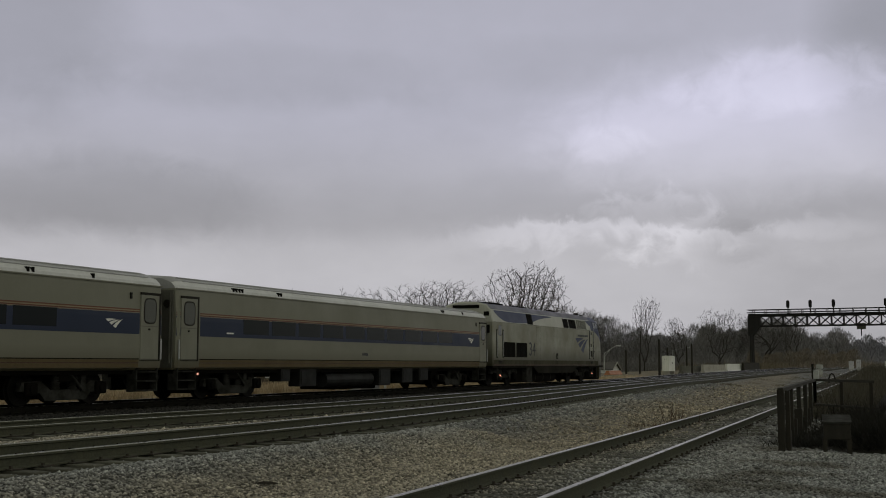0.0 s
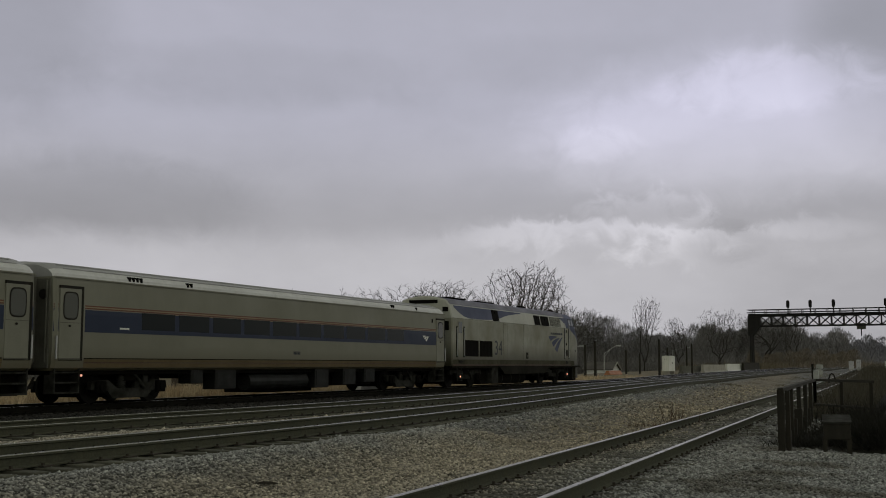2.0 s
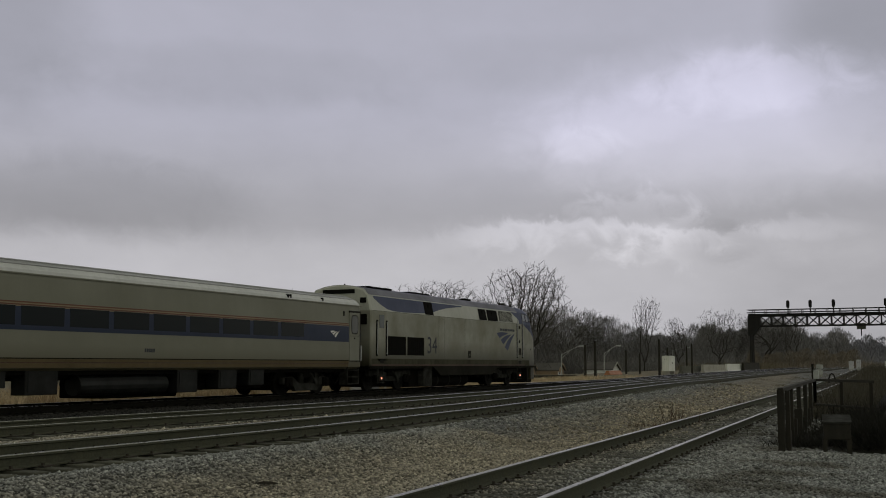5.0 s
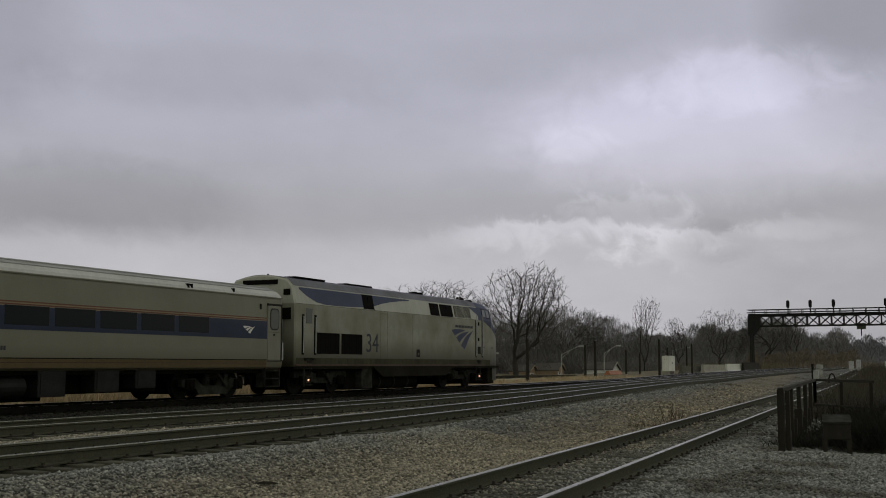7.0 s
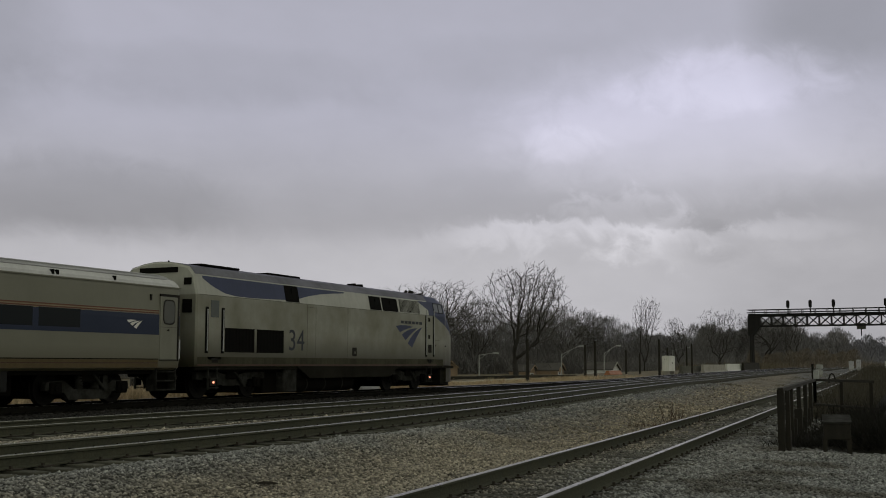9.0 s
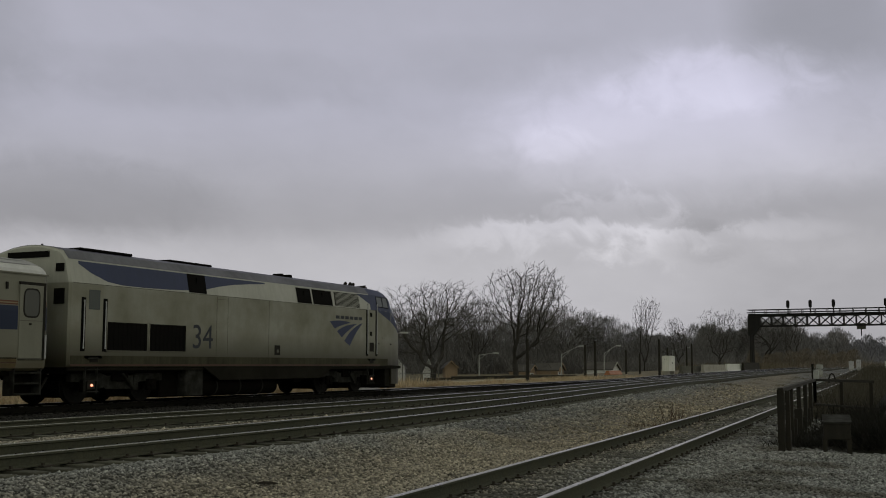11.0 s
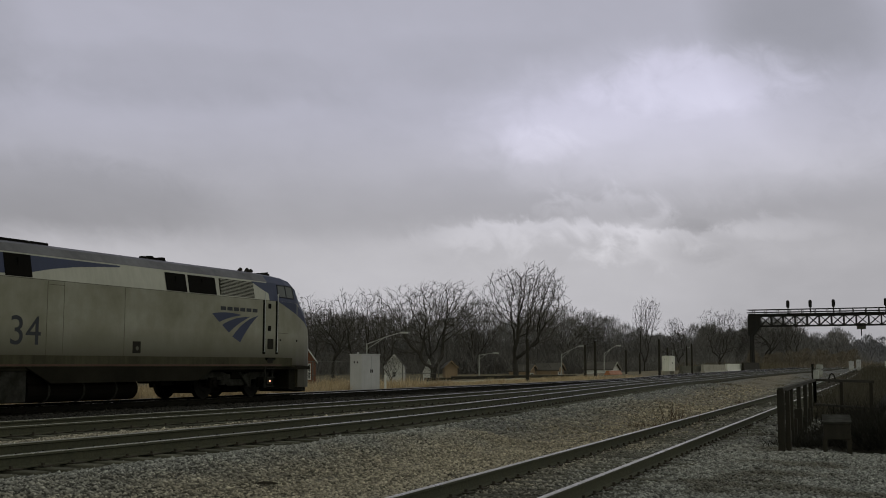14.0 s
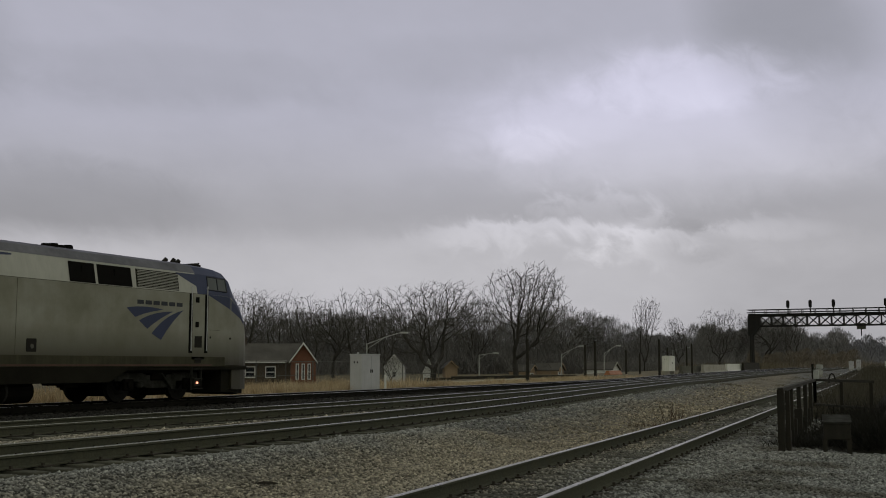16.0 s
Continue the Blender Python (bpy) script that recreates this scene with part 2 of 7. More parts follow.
M = {
    # train silvers: the dirt ramp also carries the weaker light low on the sides
    "loco_silver": material("loco_silver", (0.46, 0.46, 0.42), (0.40, 0.40, 0.36), 0.5, 0.05, 40, 0.7, 0.05, dirt=(0.036, 0.031, 0.016), dirt_low=1.12, dirt_high=2.15, dirt_amount=0.95, streak=0.10, grime_shade=(0.200, 0.194, 0.148), grime_shade_top=3.295, spec=0.35, fleck=0.05),
    "loco_roof": material("loco_roof", (0.040, 0.040, 0.070), (0.029, 0.028, 0.046), 0.5, 0.0, 30, 0.6, 0.1, spec=0.3, fleck=0.05),
    "loco_shoulder": material("loco_shoulder", (0.150, 0.152, 0.180), (0.100, 0.100, 0.120), 0.5, 0.0, 30, 0.7, 0.05, mix=0.4, streak=0.2, spec=0.3, fleck=0.06),
    "loco_grime": material("loco_grime", (0.078, 0.074, 0.047), (0.046, 0.043, 0.028), 0.75, 0.0, 30, 0.9, 0.08, mix=0.4, streak=0.25, spec=0.15, fleck=0.08),
    "loco_blue": material("loco_blue", (0.036, 0.047, 0.112), (0.045, 0.055, 0.106), 0.5, 0.0, 30, 0.8, 0.03, streak=0.08, fleck=0.05, spec=0.25),
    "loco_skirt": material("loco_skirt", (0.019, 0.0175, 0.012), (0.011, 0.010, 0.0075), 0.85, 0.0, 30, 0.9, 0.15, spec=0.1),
    "red_line": material("red_line", (0.085, 0.040, 0.028), (0.07, 0.035, 0.025), 0.5, 0, 30, 1, 0.03, spec=0.3),
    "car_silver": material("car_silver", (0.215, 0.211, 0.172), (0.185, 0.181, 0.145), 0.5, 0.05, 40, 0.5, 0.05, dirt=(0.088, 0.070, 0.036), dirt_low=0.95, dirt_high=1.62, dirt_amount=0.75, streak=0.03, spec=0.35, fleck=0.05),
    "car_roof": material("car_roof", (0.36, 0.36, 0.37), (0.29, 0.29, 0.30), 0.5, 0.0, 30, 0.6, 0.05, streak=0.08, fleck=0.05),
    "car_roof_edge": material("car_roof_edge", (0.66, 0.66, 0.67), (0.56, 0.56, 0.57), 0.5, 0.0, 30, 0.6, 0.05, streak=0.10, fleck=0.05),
    "sill_tan": material("sill_tan", (0.150, 0.112, 0.060), (0.115, 0.086, 0.046), 0.6, 0.0, 30, 0.7, 0.05, streak=0.12, spec=0.2, fleck=0.08),
    "car_blue": material("car_blue", (0.013, 0.022, 0.060), (0.017, 0.026, 0.060), 0.5, 0.0, 30, 0.8, 0.03, spec=0.3, fleck=0.05),
    "orange": material("orange", (0.145, 0.044, 0.026), (0.11, 0.04, 0.026), 0.5, 0, 30, 1, 0.03, spec=0.3, fleck=0.05),
    "white_paint": material("white_paint", (0.80, 0.80, 0.77), (0.70, 0.70, 0.67), 0.5, 0, 30, 0.8, 0.05, streak=0.12, fleck=0.05),
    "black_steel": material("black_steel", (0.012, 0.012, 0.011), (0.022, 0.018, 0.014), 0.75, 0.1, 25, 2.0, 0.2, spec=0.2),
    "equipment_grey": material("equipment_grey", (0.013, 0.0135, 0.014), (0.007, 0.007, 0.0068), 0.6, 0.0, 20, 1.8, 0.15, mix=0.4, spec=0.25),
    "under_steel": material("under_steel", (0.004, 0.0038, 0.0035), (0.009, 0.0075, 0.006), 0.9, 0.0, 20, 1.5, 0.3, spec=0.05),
    "truck_steel": material("truck_steel", (0.042, 0.042, 0.039), (0.017, 0.0165, 0.014), 0.85, 0.0, 12, 2.5, 0.2, mix=0.35, spec=0.08),
    "wheel_steel": material("wheel_steel", (0.012, 0.011, 0.010), (0.008, 0.007, 0.0065), 0.7, 0.1, 20, 3, 0.15, spec=0.12),
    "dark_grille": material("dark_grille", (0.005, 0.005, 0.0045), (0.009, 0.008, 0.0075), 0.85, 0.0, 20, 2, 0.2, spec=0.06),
    "window_glass": glass("window_glass", (0.006, 0.009, 0.015), 0.15, 0.12),
    "door_glass": glass("door_glass", (0.045, 0.046, 0.047), 0.12, 0.5),
    "cab_glass": glass("cab_glass", (0.05, 0.06, 0.065), 0.08, 0.4),
    "number_grey": material("number_grey", (0.028, 0.031, 0.045), (0.036, 0.038, 0.05), 0.6, 0, 30, 1, 0.03, spec=0.3, fleck=0.05),
    "step_red": glow("step_light_red", (1.0, 0.42, 0.30), 0.8),
    "step_white": glow("step_light_white", (1.0, 0.34, 0.2), 2.0),
    "rail_side": material("rail_side", (0.060, 0.062, 0.046), (0.082, 0.081, 0.058), 0.85, 0.1, 30, 3, 0.3, spec=0.2),
    "rail_head": material("rail_head", (0.36, 0.362, 0.34), (0.25, 0.248, 0.225), 0.3, 0.9, 60, 3, 0.05),
    "rail_head_dull": material("rail_head_dull", (0.40, 0.395, 0.355), (0.28, 0.27, 0.235), 0.32, 0.8, 60, 3, 0.05),
    # much darker sleepers and rails for the train's own track
    "sleeper_dark": material("sleeper_oil_soaked", (0.010, 0.0095, 0.008), (0.018, 0.0165, 0.013), 0.9, 0, 50, 4, 0.5, per_object=0.35, spec=0.1),
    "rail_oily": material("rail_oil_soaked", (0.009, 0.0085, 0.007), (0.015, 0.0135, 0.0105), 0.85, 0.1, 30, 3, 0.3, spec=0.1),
    "sleeper": material("sleeper_timber", (0.067, 0.067, 0.054), (0.118, 0.115, 0.094), 0.95, 0, 50, 4, 0.5, per_object=0.35, spec=0.2),
    "sleeper_far": material("sleeper_timber_far", (0.046, 0.042, 0.035), (0.092, 0.084, 0.070), 0.95, 0, 50, 4, 0.5, per_island=0.35, spec=0.2),
    "bark": material("bark", (0.028, 0.026, 0.024), (0.05, 0.045, 0.04), 0.95, 0, 14, 2, 0.5),
    "twig": material("twig", (0.050, 0.047, 0.044), (0.075, 0.068, 0.062), 0.95, 0, 14, 0.3, 0.2),
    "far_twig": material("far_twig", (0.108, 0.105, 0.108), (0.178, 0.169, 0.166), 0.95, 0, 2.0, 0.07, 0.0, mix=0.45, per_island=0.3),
    # twigs paled by distance haze that is put into the base colour
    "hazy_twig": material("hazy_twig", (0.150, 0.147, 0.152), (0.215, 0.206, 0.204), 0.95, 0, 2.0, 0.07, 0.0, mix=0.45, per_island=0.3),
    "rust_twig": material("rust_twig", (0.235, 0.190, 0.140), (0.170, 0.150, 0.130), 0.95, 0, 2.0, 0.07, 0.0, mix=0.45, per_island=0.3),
    # stronger bluish haze painted into the skyline twigs' colour
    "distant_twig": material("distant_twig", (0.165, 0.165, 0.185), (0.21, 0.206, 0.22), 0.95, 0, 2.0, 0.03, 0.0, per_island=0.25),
    "dry_grass": material("dry_grass", (0.66, 0.55, 0.38), (0.36, 0.25, 0.14), 0.9, 0, 20, 0.7, 0.0, mix=0.35, per_island=0.45),
    "dry_weed": material("dry_weed", (0.19, 0.165, 0.115), (0.13, 0.11, 0.078), 0.9, 0, 20, 0.5, 0.0, per_island=0.4),
    "weed_stalk": material("weed_stalk", (0.13, 0.09, 0.055), (0.09, 0.06, 0.04), 0.9, 0, 20, 0.5, 0.0, per_island=0.4),
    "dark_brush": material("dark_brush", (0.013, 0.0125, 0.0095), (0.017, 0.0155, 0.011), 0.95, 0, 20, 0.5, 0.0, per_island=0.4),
    "cabinet_metal": material("cabinet_metal", (0.52, 0.52, 0.55), (0.45, 0.45, 0.475), 0.5, 0.1, 40, 1.2, 0.05, streak=0.08, dirt=(0.3, 0.27, 0.22), dirt_low=0.0, dirt_high=0.5, dirt_amount=0.4, fleck=0.05),
    "galvanised": material("galvanised", (0.40, 0.41, 0.40), (0.32, 0.33, 0.32), 0.5, 0.3, 40, 2, 0.1),
    "gantry_steel": material("gantry_steel", (0.018, 0.018, 0.020), (0.03, 0.028, 0.027), 0.75, 0.1, 20, 1, 0.1, spec=0.2),
    "roof_shingle": material("roof_shingle", (0.095, 0.088, 0.082), (0.065, 0.06, 0.057), 0.95, 0, 25, 0.7, 0.5),
    "brick": material("brick", (0.20, 0.085, 0.05), (0.14, 0.06, 0.04), 0.9, 0, 18, 1, 0.4),
    "siding_white": material("siding_white", (0.66, 0.66, 0.66), (0.56, 0.56, 0.57), 0.7, 0, 12, 0.6, 0.1),
    "siding_tan": material("siding_tan", (0.30, 0.22, 0.15), (0.24, 0.17, 0.11), 0.8, 0, 12, 0.6, 0.2),
    "concrete": material("concrete", (0.44, 0.425, 0.385), (0.33, 0.315, 0.28), 0.9, 0, 25, 0.5, 0.3, streak=0.2),
    "old_timber": material("old_timber", (0.018, 0.016, 0.012), (0.034, 0.029, 0.021), 0.95, 0, 30, 2, 0.4, streak=0.3),
    "orange_plastic": material("orange_plastic", (0.42, 0.17, 0.075), (0.33, 0.14, 0.07), 0.6, 0, 20, 1, 0.05),
    "door_silver": material("door_silver", (0.235, 0.232, 0.195), (0.20, 0.197, 0.160), 0.5, 0.05, 40, 0.8, 0.04, streak=0.06, spec=0.35, fleck=0.05),
    "rubber_grey": material("rubber_grey", (0.13, 0.128, 0.11), (0.09, 0.088, 0.075), 0.85, 0.0, 30, 1.5, 0.2, spec=0.2),
    "pale_gravel": material("pale_gravel", (0.46, 0.43, 0.36), (0.36, 0.33, 0.27), 0.95, 0.0, 9, 0.5, 0.4, spec=0.2),
    "verge_brush": material("verge_brush", (0.060, 0.055, 0.042), (0.088, 0.076, 0.054), 0.95, 0, 14, 0.4, 0.0, per_island=0.4),
    "pale_rock": material("pale_rock", (0.46, 0.43, 0.38), (0.32, 0.29, 0.25), 0.9, 0, 14, 2.0, 0.4, per_island=0.4),
    "seam": material("seam", (0.105, 0.10, 0.075), (0.08, 0.075, 0.055), 0.8, 0.0, 30, 1.0, 0.0, spec=0.2),
    "fence_steel": material("fence_steel", (0.13, 0.13, 0.125), (0.09, 0.088, 0.082), 0.7, 0.2, 30, 1.0, 0.0, spec=0.3),
    "house_brown": material("house_brown", (0.085, 0.066, 0.05), (0.06, 0.048, 0.038), 0.9, 0.0, 12, 0.8, 0.2, spec=0.2),
    "stripe_tan": material("stripe_tan", (0.30, 0.24, 0.155), (0.25, 0.195, 0.12), 0.6, 0, 30, 1, 0.03, spec=0.3, fleck=0.05),
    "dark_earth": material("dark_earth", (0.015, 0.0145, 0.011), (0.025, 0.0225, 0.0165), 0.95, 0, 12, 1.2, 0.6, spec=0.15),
    "rail_rust": material("rail_rust", (0.038, 0.034, 0.028), (0.060, 0.050, 0.038), 0.85, 0.2, 25, 3, 0.3),
}

# ---------------------------------------------------------------- mesh helpers


def part(name, bm, mat, parent=None, label="", smooth=False):
    mesh = bpy.data.meshes.new(name)
    bm.normal_update()
    bm.to_mesh(mesh)
    bm.free()
    mats = mat if isinstance(mat, (list, tuple)) else [mat]
    for one in mats:
        mesh.materials.append(M[one])
    if smooth:
        mesh.polygons.foreach_set("use_smooth", [True] * len(mesh.polygons))
    ob = new(name, mesh)
    ob.parent = parent
    if label:
        ob["label"] = label
    return ob


def thing(name, x=0, y=0, z=0, rz=0, label="", category="", group="", kind=""):
    e = new(name)
    e.empty_display_size = 0.3
    e.matrix_world = pose(x, y, z, 0, 0, rz)
    return tagged(e, label, category, group, kind)


def box(bm, x0, x1, y0, y1, z0, z1, bevel=0.0, m=None):
    r = bmesh.ops.create_cube(bm, size=1.0)
    vs = r["verts"]
    bmesh.ops.scale(bm, vec=(x1 - x0, y1 - y0, z1 - z0), verts=vs)
    bmesh.ops.translate(bm, vec=((x0 + x1) / 2, (y0 + y1) / 2, (z0 + z1) / 2), verts=vs)
    if bevel:
        es = list({e for v in vs for e in v.link_edges})
        vs = list({v for f in bmesh.ops.bevel(bm, geom=es, offset=bevel, segments=1, affect="EDGES")["faces"] for v in f.verts} | {v for v in vs if v.is_valid})
    if m is not None:
        bmesh.ops.transform(bm, matrix=m, verts=vs)
    return vs


def tube(bm, a, b, r0, r1=None, n=8, cap=True):
    a, b = Vector(a), Vector(b)
    r1 = r0 if r1 is None else r1
    q = (b - a).to_track_quat("Z", "Y")
    rings = []
    for c, r in ((a, r0), (b, r1)):
        rings.append([bm.verts.new(c + q @ Vector((r * math.cos(2 * math.pi * i / n), r * math.sin(2 * math.pi * i / n), 0))) for i in range(n)])
    for i in range(n):
        bm.faces.new((rings[0][i], rings[0][(i + 1) % n], rings[1][(i + 1) % n], rings[1][i]))
    if cap:
        bm.faces.new(rings[0][::-1])
        bm.faces.new(rings[1])


def prism(bm, pts, y0, y1):
    """An outline of (x, z), given a thickness from y0 to y1."""
    a = [bm.verts.new((x, y0, z)) for x, z in pts]
    b = [bm.verts.new((x, y1, z)) for x, z in pts]
    n = len(pts)
    for i in range(n):
        bm.faces.new((a[i], a[(i + 1) % n], b[(i + 1) % n], b[i]))
    bm.faces.new(a[::-1])
    bm.faces.new(b)
    bmesh.ops.recalc_face_normals(bm, faces=bm.faces[:])


def loft(bm, sections, closed=True, caps=True):
    rings = [[bm.verts.new(p) for p in s] for s in sections]
    n = len(rings[0])
    for a, b in zip(rings, rings[1:]):
        for i in range(n if closed else n - 1):
            j = (i + 1) % n
            bm.faces.new((a[i], a[j], b[j], b[i]))
    if caps and closed:
        bm.faces.new(rings[0][::-1])
        bm.faces.new(rings[-1])
    bmesh.ops.recalc_face_normals(bm, faces=bm.faces[:])
    return rings


def curve_of(points):
    """A smooth line through (x, y) nodes."""
    xs, ys = [p[0] for p in points], [p[1] for p in points]
    slope = []
    for i in range(len(xs)):
        a, b = max(0, i - 1), min(len(xs) - 1, i + 1)
        slope.append((ys[b] - ys[a]) / (xs[b] - xs[a]))

    def at(x):
        x = min(max(x, xs[0]), xs[-1])
        i = 0
        while i < len(xs) - 2 and x > xs[i + 1]:
            i += 1
        h = xs[i + 1] - xs[i]
        u = (x - xs[i]) / h
        return ((2 * u**3 - 3 * u**2 + 1) * ys[i] + (u**3 - 2 * u**2 + u) * h * slope[i] + (3 * u**2 - 2 * u**3) * ys[i + 1] + (u**3 - u**2) * h * slope[i + 1])
    return at


def smoothstep(a, b, x):
    u = min(1.0, max(0.0, (x - a) / (b - a)))
    return u * u * (3 - 2 * u)


# ---------------------------------------------------------------- the ground and the tracks
LINE = {
    1: curve_of([(-60, 1.2), (8, 4.65), (20, 5.26), (70, 7.82), (120, 10.3), (195, 13.8), (330, 20)]),
    2: curve_of([(-60, 11.4), (8, 11.25), (14, 11.25), (18, 11.3), (22, 11.5), (28, 11.95), (37, 12.95), (46, 14.0), (63, 15.9), (80, 17.1), (110, 18.2), (195, 19.0), (330, 25)]),
    3: curve_of([(-60, 16.4), (8, 16.1), (18, 16.0), (24, 15.85), (30, 16.0), (36, 16.35), (42, 16.8), (52, 17.6), (75, 20.0), (110, 21.8), (195, 22.8), (330, 29)]),
    4: curve_of([(-80, 22.99), (0, 22.99), (40, 22.99), (72, 22.99), (90, 23.6), (120, 24.9), (195, 26.4), (330, 33)]),
}


def grade(x):
    return 0.004 * max(0.0, min(x, 330) - 75) * smoothstep(75, 110, x)


def rail_level(k, x):
    return (-0.313 * (1 - smoothstep(80, 200, x)) if k == 1 else 0.0) + grade(x)


def ground_level(x, y):
    g = grade(x)
    low = -0.50 * (1 - smoothstep(80, 200, x)) - 0.2 * smoothstep(80, 200, x)
    y2, y4, y1 = LINE[2](x), LINE[4](x), LINE[1](x)
    z = low + (-0.19 - low) * smoothstep(y1 + 2.2, y2 - 1.9, y)
    z += -0.25 * smoothstep(y4 + 1.6, y4 + 3.6, y)
    fall = smoothstep(y4 + 20, y4 + 36, y)
    z += -2.2 * fall * (1 - 0.75 * smoothstep(120, 180, x))
    for k in (1, 2, 3, 4):
        z -= (0.005 if k == 1 else 0.05) * (1 - smoothstep(1.15, 1.75, abs(y - LINE[k](x))))
    if y < y1 - 2:
        z += -0.15 * smoothstep(0, 6, y1 - 2 - y)
    return z + g


def ballast_colour(nt, position, big):
    """Grey stone along the running tracks, tan stone and dirt in the wide strip between the near two."""
    xyz = nt.nodes.new("ShaderNodeSeparateXYZ")
    nt.links.new(position, xyz.inputs[0])
    drift = maths(nt, "MULTIPLY", maths(nt, "MAXIMUM", maths(nt, "SUBTRACT", xyz.outputs[0], 24.0), 0.0), 0.10)
    d = maths(nt, "SUBTRACT", xyz.outputs[1], drift)
    d = maths(nt, "ADD", d, maths(nt, "MULTIPLY", maths(nt, "SUBTRACT", big, 0.5), 3.0))
    across = maths(nt, "DIVIDE", d, 30.0, clamp=True)
    strip = ramp(nt, across, [(4.8 / 30, 0.12), (6 / 30, 0.85), (8 / 30, 0.95), (9.3 / 30, 0.05), (13.2 / 30, 0.1), (13.9 / 30, 0.9), (17 / 30, 0.5), (24.5 / 30, 0.5), (26 / 30, 1.0)])
    # multiplies the stone colour, near black around the train's own track
    bed_tone = ramp(nt, across, [(10.3 / 30, 1.0), (12 / 30, 0.85), (13 / 30, 1.0), (14.4 / 30, 1.0), (15.3 / 30, 0.9), (16.9 / 30, 0.75), (17.6 / 30, 0.14), (18.4 / 30, 0.06), (24.6 / 30, 0.06), (25.8 / 30, 1.1)])
    # damp soil shows through on the near side
    soil = node(nt, "ShaderNodeTexNoise", Scale=0.55, Detail=6.0, Roughness=0.6)
    nt.links.new(position, soil.inputs["Vector"])
    patch = ramp(nt, soil.outputs[0], [(0.50, 0.0), (0.60, 1.0)])
    side = ramp(nt, across, [(4.6 / 30, 0.75), (6.0 / 30, 0.25), (9.0 / 30, 0.25), (9.5 / 30, 0.0)])
    fade = nt.nodes.new("ShaderNodeMapRange")
    fade.inputs[1].default_value, fade.inputs[2].default_value = 13.0, 27.0
    fade.inputs[3].default_value, fade.inputs[4].default_value = 0.75, 1.0
    nt.links.new(xyz.outputs[0], fade.inputs[0])
    strip = maths(nt, "MULTIPLY", strip, fade.outputs[0])
    stone = blend(nt, strip, (0.252, 0.265, 0.275), (0.415, 0.352, 0.256))
    stone = blend(nt, maths(nt, "MULTIPLY", patch, side), stone, (0.088, 0.078, 0.062))
    # slightly darker stone between the rails of the near track
    bed = maths(nt, "ABSOLUTE", maths(nt, "SUBTRACT", xyz.outputs[1], maths(nt, "ADD", maths(nt, "MULTIPLY", xyz.outputs[0], 0.0508), 4.24)))
    near_bed_tone = ramp(nt, maths(nt, "DIVIDE", bed, 3.0, clamp=True), [(0.36, 0.95), (0.56, 1.0)])
    stone = blend(nt, 1.0, stone, near_bed_tone, "MULTIPLY")
    return blend(nt, 1.0, stone, bed_tone, "MULTIPLY")


def ground_material():
    m = bpy.data.materials.new("ballast_ground")
    m.use_nodes = True
    nt = m.node_tree
    b = nt.nodes["Principled BSDF"]
    tc = nt.nodes.new("ShaderNodeTexCoord")
    st = nt.nodes.new("ShaderNodeMapping")
    st.inputs["Scale"].default_value = (0.25, 0.8, 1.0)
    nt.links.new(tc.outputs["Object"], st.inputs[0])
    big = node(nt, "ShaderNodeTexNoise", Scale=1.0, Detail=6.0, Roughness=0.65)
    nt.links.new(st.outputs[0], big.inputs["Vector"])
    cells = node(nt, "ShaderNodeTexVoronoi", Scale=16.0)
    grit = node(nt, "ShaderNodeTexNoise", Scale=45.0, Detail=4.0, Roughness=0.7)
    for n in (cells, grit):
        nt.links.new(tc.outputs["Object"], n.inputs["Vector"])
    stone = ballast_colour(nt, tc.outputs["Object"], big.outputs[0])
    stone = blend(nt, 1.0, stone, ramp(nt, cells.outputs["Color"], [(0.2, 0.12), (0.8, 0.85)]), "MULTIPLY")
    stone = blend(nt, 1.0, stone, ramp(nt, grit.outputs[0], [(0.3, 0.7), (0.7, 1.25)]), "MULTIPLY")
    grass = blend(nt, ramp(nt, big.outputs[0], [(0.35, 0.0), (0.65, 1.0)]), (0.20, 0.16, 0.095), (0.11, 0.10, 0.065))
    grass = blend(nt, 1.0, grass, ramp(nt, grit.outputs[0], [(0.3, 0.7), (0.7, 1.25)]), "MULTIPLY")
    xyz = nt.nodes.new("ShaderNodeSeparateXYZ")
    nt.links.new(tc.outputs["Object"], xyz.inputs[0])
    edge = maths(nt, "ADD", xyz.outputs[1], maths(nt, "MULTIPLY", maths(nt, "SUBTRACT", big.outputs[0], 0.5), 6.0))
    off = nt.nodes.new("ShaderNodeMapRange")
    off.inputs[1].default_value, off.inputs[2].default_value = 26.5, 29.0
    nt.links.new(edge, off.inputs[0])
    nt.links.new(blend(nt, off.outputs[0], stone, grass), b.inputs["Base Color"])
    b.inputs["Roughness"].default_value = 0.95
    h = maths(nt, "ADD", cells.outputs["Distance"], maths(nt, "MULTIPLY", grit.outputs[0], 0.5))
    bp = node(nt, "ShaderNodeBump", Strength=0.7, Distance=0.04)
    nt.links.new(h, bp.inputs["Height"])
    nt.links.new(bp.outputs[0], b.inputs["Normal"])
    return m


M["ground"] = ground_material()


